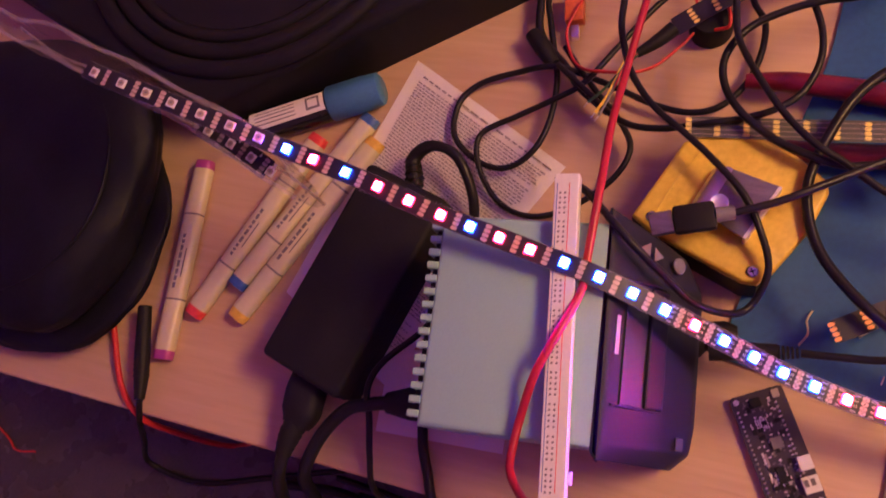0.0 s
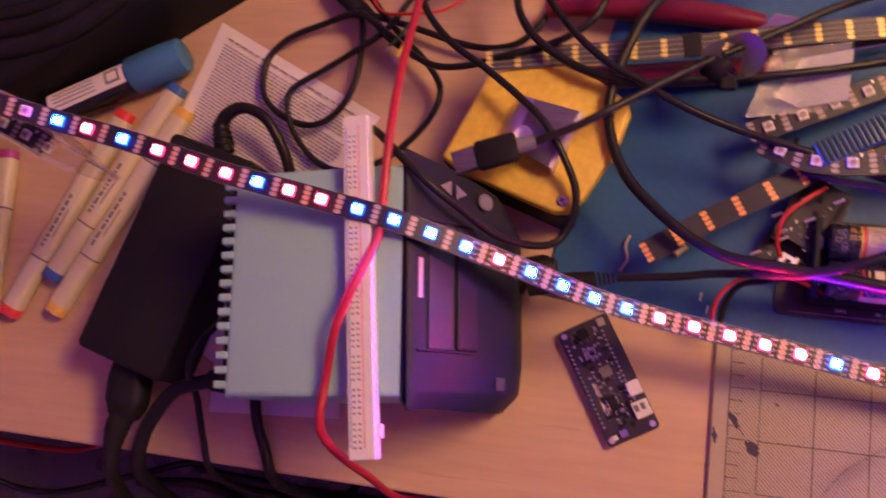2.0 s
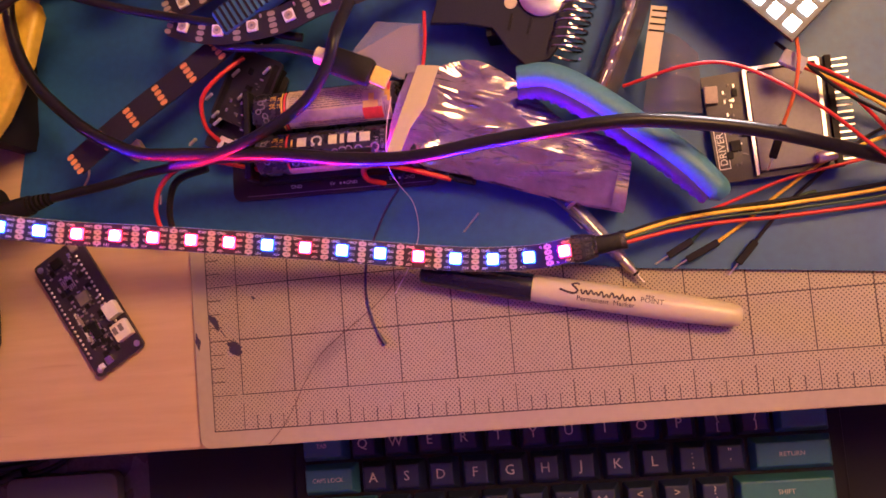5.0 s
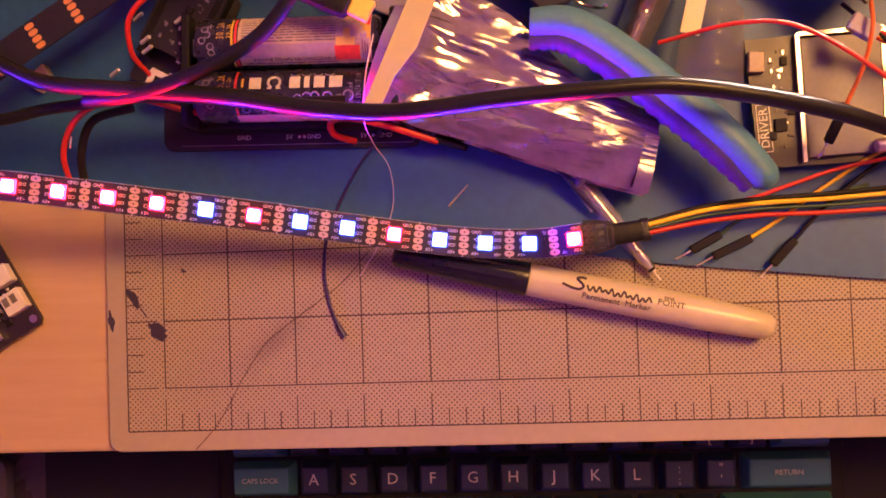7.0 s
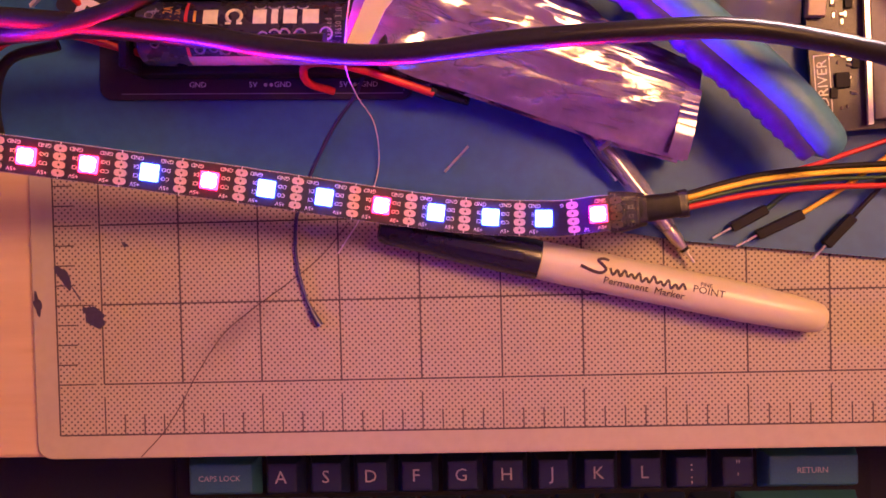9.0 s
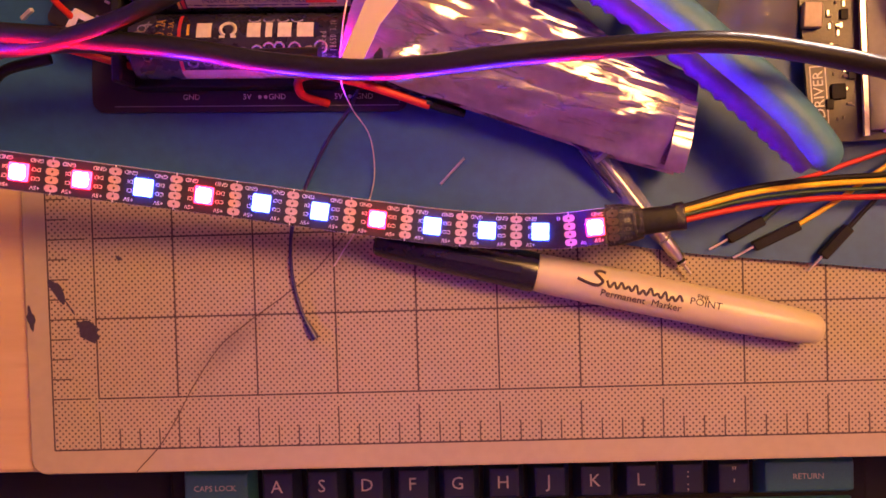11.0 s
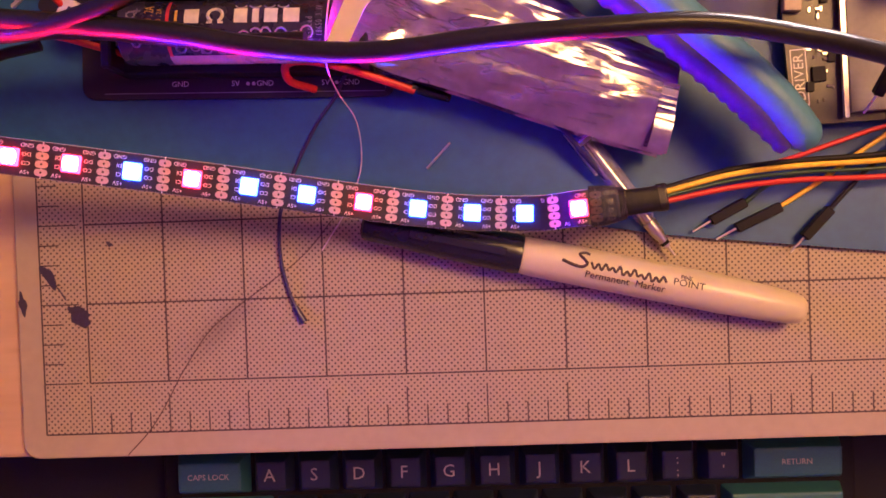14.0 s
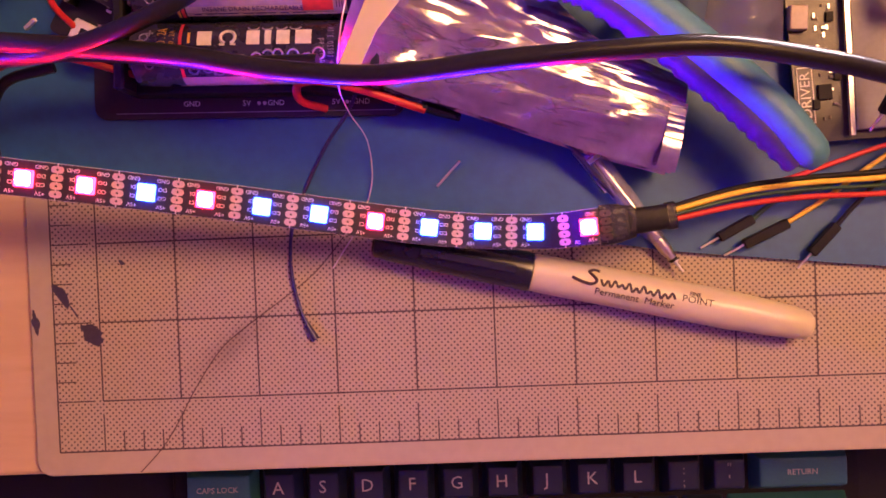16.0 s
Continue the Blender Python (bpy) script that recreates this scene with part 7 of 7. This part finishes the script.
def art_marker(name, label, a, e, tip):
    """White twin-ended art marker with a coloured end, a joint ring and printed bars."""
    a, e = Vector((*a, 0)), Vector((*e, 0))
    p = thing(name, label, "marker pen", (a.x, a.y, 0), math.degrees(math.atan2(e.y - a.y, e.x - a.x)), group="art markers")
    ln, w, h = (e - a).length, 0.0138, 0.0105

    def seg(x0, x1, k0, k1, mt, nm, lb=""):
        bm = bmesh.new()
        rings = []
        n = 20
        for x, k in ((x0, k0), (x0 + 0.0012, k0 + 0.03), ((x0 + x1) / 2, (k0 + k1) / 2 + 0.02), (x1 - 0.0012, k1 + 0.03), (x1, k1)):
            ring = []
            for i in range(n):
                t = 2 * math.pi * i / n
                c, s = math.cos(t), math.sin(t)
                ring.append(bm.verts.new((x, math.copysign(abs(c) ** 0.7, c) * w / 2 * k, 0.0056 + math.copysign(abs(s) ** 0.7, s) * h / 2 * k)))
            rings.append(ring)
        for u, v in zip(rings, rings[1:]):
            for i in range(n):
                bm.faces.new((u[i], u[(i + 1) % n], v[(i + 1) % n], v[i]))
        bm.faces.new(rings[0][::-1])
        bm.faces.new(rings[-1])
        bmesh.ops.recalc_face_normals(bm, faces=bm.faces[:])
        return smooth(part(nm, bm, mt, p, lb), 50)

    seg(0.0, 0.0060, 0.90, 0.97, tip, "end_plug", "coloured end plug")
    seg(0.0060, 0.0400, 0.97, 0.97, "cream", "cap")
    seg(0.0400, 0.0412, 0.93, 0.93, "text", "joint_ring")
    seg(0.0412, ln - 0.040, 0.97, 0.97, "cream", "barrel")
    seg(ln - 0.040, ln - 0.0388, 0.93, 0.93, "text", "joint_ring")
    seg(ln - 0.0388, ln - 0.006, 0.97, 0.95, "cream", "cap")
    seg(ln - 0.006, ln, 0.95, 0.90, tip, "end_plug", "coloured end plug")
    rng = random.Random(int(ln * 1e5))
    x = 0.048
    while x < 0.085:
        l = rng.uniform(0.0015, 0.005)
        part("print_bar", box(bmesh.new(), (x + l / 2, 0.0005, 0.01090), (l, 0.0022, 0.0001)), "text", p)
        x += l + 0.0012
    part("print_bar", box(bmesh.new(), (0.066, -0.0032, 0.01082), (0.020, 0.0008, 0.0001)), "text", p)
    return p


def left_things():
    art_marker("art_marker", "white art marker with purple ends on the desk", (-0.4587, 0.0138), (-0.4720, 0.1530), "tip_purple")
    art_marker("art_marker", "white art marker with red ends on the desk", (-0.4458, 0.0469), (-0.3895, 0.1830), "tip_red")
    art_marker("art_marker", "white art marker with blue ends on the desk", (-0.4201, 0.0719), (-0.3555, 0.2015), "tip_blue")
    art_marker("art_marker", "white art marker with yellow ends on the desk", (-0.4132, 0.0511), (-0.3477, 0.1856), "tip_yellow")
    g = thing("glue_bottle", "dark bottle with white label and blue cap on its side", "bottle")
    a, e = Vector((-0.4440, 0.1760, 0.0125)), Vector((-0.3830, 0.2050, 0.0125))
    m = along(a, e)
    ln = (e - a).length
    smooth(part("bottle", lathe(bmesh.new(), [(0.009, 0), (0.0108, 0.001), (0.0112, 0.006), (0.0112, ln - 0.004), (0.0095, ln)], m=m, seg=28), "gloss_black", g), 40)
    way = (e - a).normalized()
    across = Vector((0, 0, 1)).cross(way)

    def strip(u0, u1, a0, a1, r, mt, nm, lb=""):
        """A patch that follows the upper side of the bottle; angles from straight up."""
        bm = bmesh.new()
        cols = [[bm.verts.new(a + way * u + r * (across * math.sin(radians(t)) + Vector((0, 0, math.cos(radians(t)))))) for t in (a0 + (a1 - a0) * i / 8 for i in range(9))] for u in (u0, u1)]
        for i in range(8):
            bm.faces.new((cols[0][i], cols[1][i], cols[1][i + 1], cols[0][i + 1])[::-1])
        return smooth(part(nm, bm, mt, g, lb))

    strip(0.010, ln - 0.003, -38, 30, 0.01128, "paper", "label", "white printed label strip")
    strip(ln - 0.016, ln - 0.006, -24, -16, 0.01136, "text", "label_bar")
    strip(ln - 0.016, ln - 0.006, 12, 20, 0.01136, "text", "label_bar")
    strip(ln - 0.016, ln - 0.0145, -24, 20, 0.01136, "text", "label_bar")
    strip(ln - 0.0075, ln - 0.006, -24, 20, 0.01136, "text", "label_bar")
    for k in range(4):
        strip(0.014, ln - 0.024, -26 + 13 * k, -22 + 13 * k, 0.01136, "grey", "print_line")
    c = along(e - (e - a).normalized() * 0.002, e + (e - a))
    smooth(part("cap", lathe(bmesh.new(), [(0.0115, 0), (0.0122, 0.001), (0.0120, 0.024), (0.0110, 0.036), (0.0085, 0.038)], m=c, seg=28), "blue_cap", g, "chunky blue cap"), 40)
    t = thing("test_lead", "black test probe lead hanging over the desk edge", "test lead")
    smooth(part("probe", sweep(bmesh.new(), [(-0.4800, 0.0450, 0.012), (-0.4725, 0.0200, 0.012), (-0.4665, 0.0000, 0.012), (-0.4625, -0.0150, 0.012)], [0.0045, 0.0052, 0.0050, 0.0035], 12), "black_soft", t, "black probe grip"))
    for k in range(5):
        part("grip_ring", lathe(bmesh.new(), [(0.0054, 0), (0.0054, 0.0010)], m=along((-0.4712 + 0.0011 * k, 0.0150 - 0.0036 * k, 0.012), (-0.4702 + 0.0011 * k, 0.0115 - 0.0036 * k, 0.012)), seg=12), "black_soft", t)
    tube("lead", [(-0.4625, -0.0150, 0.012), (-0.4700, -0.0300, -0.006), (-0.4930, -0.0470, -0.050), (-0.5100, -0.0670, -0.090), (-0.4700, -0.0720, -0.1020), (-0.4110, -0.0530, -0.1025), (-0.3590, -0.0350, -0.1025), (-0.3100, -0.0250, -0.1025), (-0.26, -0.015, -0.1025)], 0.0022, "cable", "", parent=t)
    tube("test_lead", [(-0.512, 0.045, 0.008), (-0.5030, 0.0230, 0.005), (-0.4860, -0.0090, 0.004), (-0.4700, -0.0260, -0.002), (-0.4640, -0.0330, -0.030), (-0.4560, -0.0400, -0.101), (-0.430, -0.03, -0.1025)], 0.0021, "red_wire", "red test lead hanging over the desk edge", "test lead")
    s = thing("station_lead", "thick black mains lead of the soldering station", "cable")
    smooth(part("mains_plug", sweep(bmesh.new(), [(-0.2380, 0.0310, 0.030), (-0.2600, 0.0275, 0.029), (-0.2720, 0.0252, 0.0285), (-0.2870, 0.0223, 0.028)], [0.0105, 0.0105, 0.0098, 0.0060], 14), "black_soft", s, "moulded mains plug"))
    tube("lead", [(-0.2870, 0.0223, 0.028), (-0.2958, 0.0196, 0.028), (-0.3096, 0.0139, 0.027), (-0.3210, 0.0012, 0.023), (-0.3295, -0.0147, 0.018), (-0.3370, -0.0330, 0.004), (-0.3410, -0.0480, -0.030), (-0.345, -0.07, -0.080), (-0.346, -0.11, -0.1005)], 0.0042, "cable", "", parent=s)
    tube("thin_cable", [(-0.2560, 0.1000, 0.006), (-0.2740, 0.0820, 0.010), (-0.2828, 0.0649, 0.018), (-0.2940, 0.0441, 0.0330), (-0.2985, 0.0274, 0.0345), (-0.2985, 0.0107, 0.020), (-0.2965, -0.0100, 0.010), (-0.2925, -0.0290, 0.000), (-0.290, -0.040, -0.04), (-0.288, -0.05, -0.1025), (-0.26, -0.06, -0.1028)], 0.0020, "cable", "thin black cable dropping behind the station")
    tube("thin_cable", [(-0.262, 0.0600, 0.006), (-0.2700, 0.0280, 0.008), (-0.2670, 0.0060, 0.008), (-0.2600, -0.0120, 0.005), (-0.2540, -0.0270, 0.001), (-0.250, -0.036, -0.03), (-0.244, -0.042, -0.1015), (-0.232, -0.015, -0.1015), (-0.22, 0.03, -0.1015)], 0.0032, "cable", "black cable hanging over the desk edge")
    tube("thin_cable", [(-0.40, -0.055, -0.1015), (-0.35, -0.050, -0.1015), (-0.30, -0.060, -0.1015), (-0.24, -0.056, -0.1015), (-0.19, -0.043, -0.1015)], 0.0034, "cable", "black cable lying along the tray")
    tagged(part("note_sheet", box(bmesh.new(), (-0.2620, 0.0330, 0.0006), (0.080, 0.052, 0.0006), 4), "paper"), "white paper slip under the soldering station", "paper")
    tg = thing("paper_tag", "small cream paper tag tucked under the strip piece", "tag")
    part("fold", prism(bmesh.new(), [(-0.0500, 0.1195), (-0.0450, 0.1150), (-0.0400, 0.1200), (-0.0430, 0.1255)], 0.0045, 0.0095, bevel=0.0004), "cream", tg)
    part("print_bar", box(bmesh.new(), (-0.0448, 0.1195, 0.0096), (0.0040, 0.0007, 0.0001), 40), "text", tg)
    for x, y in ((-0.0325, 0.0945), (-0.0290, 0.0880)):
        tagged(part("pin", sweep(bmesh.new(), [(x, y - 0.0022, 0.0095), (x + 0.0008, y + 0.0022, 0.0098)], 0.0004, 6), "bright_pin"), "loose bright header pin on the blue mat", "pin", "loose pins")
    tube("bent_wire", [(-0.0740, 0.1050, 0.006), (-0.0705, 0.1120, 0.006), (-0.0720, 0.1190, 0.006), (-0.0700, 0.1250, 0.006)], 0.0006, "cream", "short bent pale wire on the mat", "wire", seg=6)


pliers()
tie_and_bags()
clear_pouch()
left_things()

# unseen fixture, added to give the warm area light a body
lamp = thing("unseen_pendant", "unseen round pendant added to carry the warm desk light", "pendant lamp", (0.66, 0.44, 1.09))
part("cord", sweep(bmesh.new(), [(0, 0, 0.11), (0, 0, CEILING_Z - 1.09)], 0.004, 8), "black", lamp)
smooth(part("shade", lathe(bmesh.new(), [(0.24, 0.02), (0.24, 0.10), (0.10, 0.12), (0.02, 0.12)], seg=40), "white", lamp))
smooth(part("diffuser", lathe(bmesh.new(), [(0.02, 0.010), (0.225, 0.018), (0.225, 0.030)], seg=40), "added_lamp_glow", lamp, "glowing warm diffuser of the added pendant"))
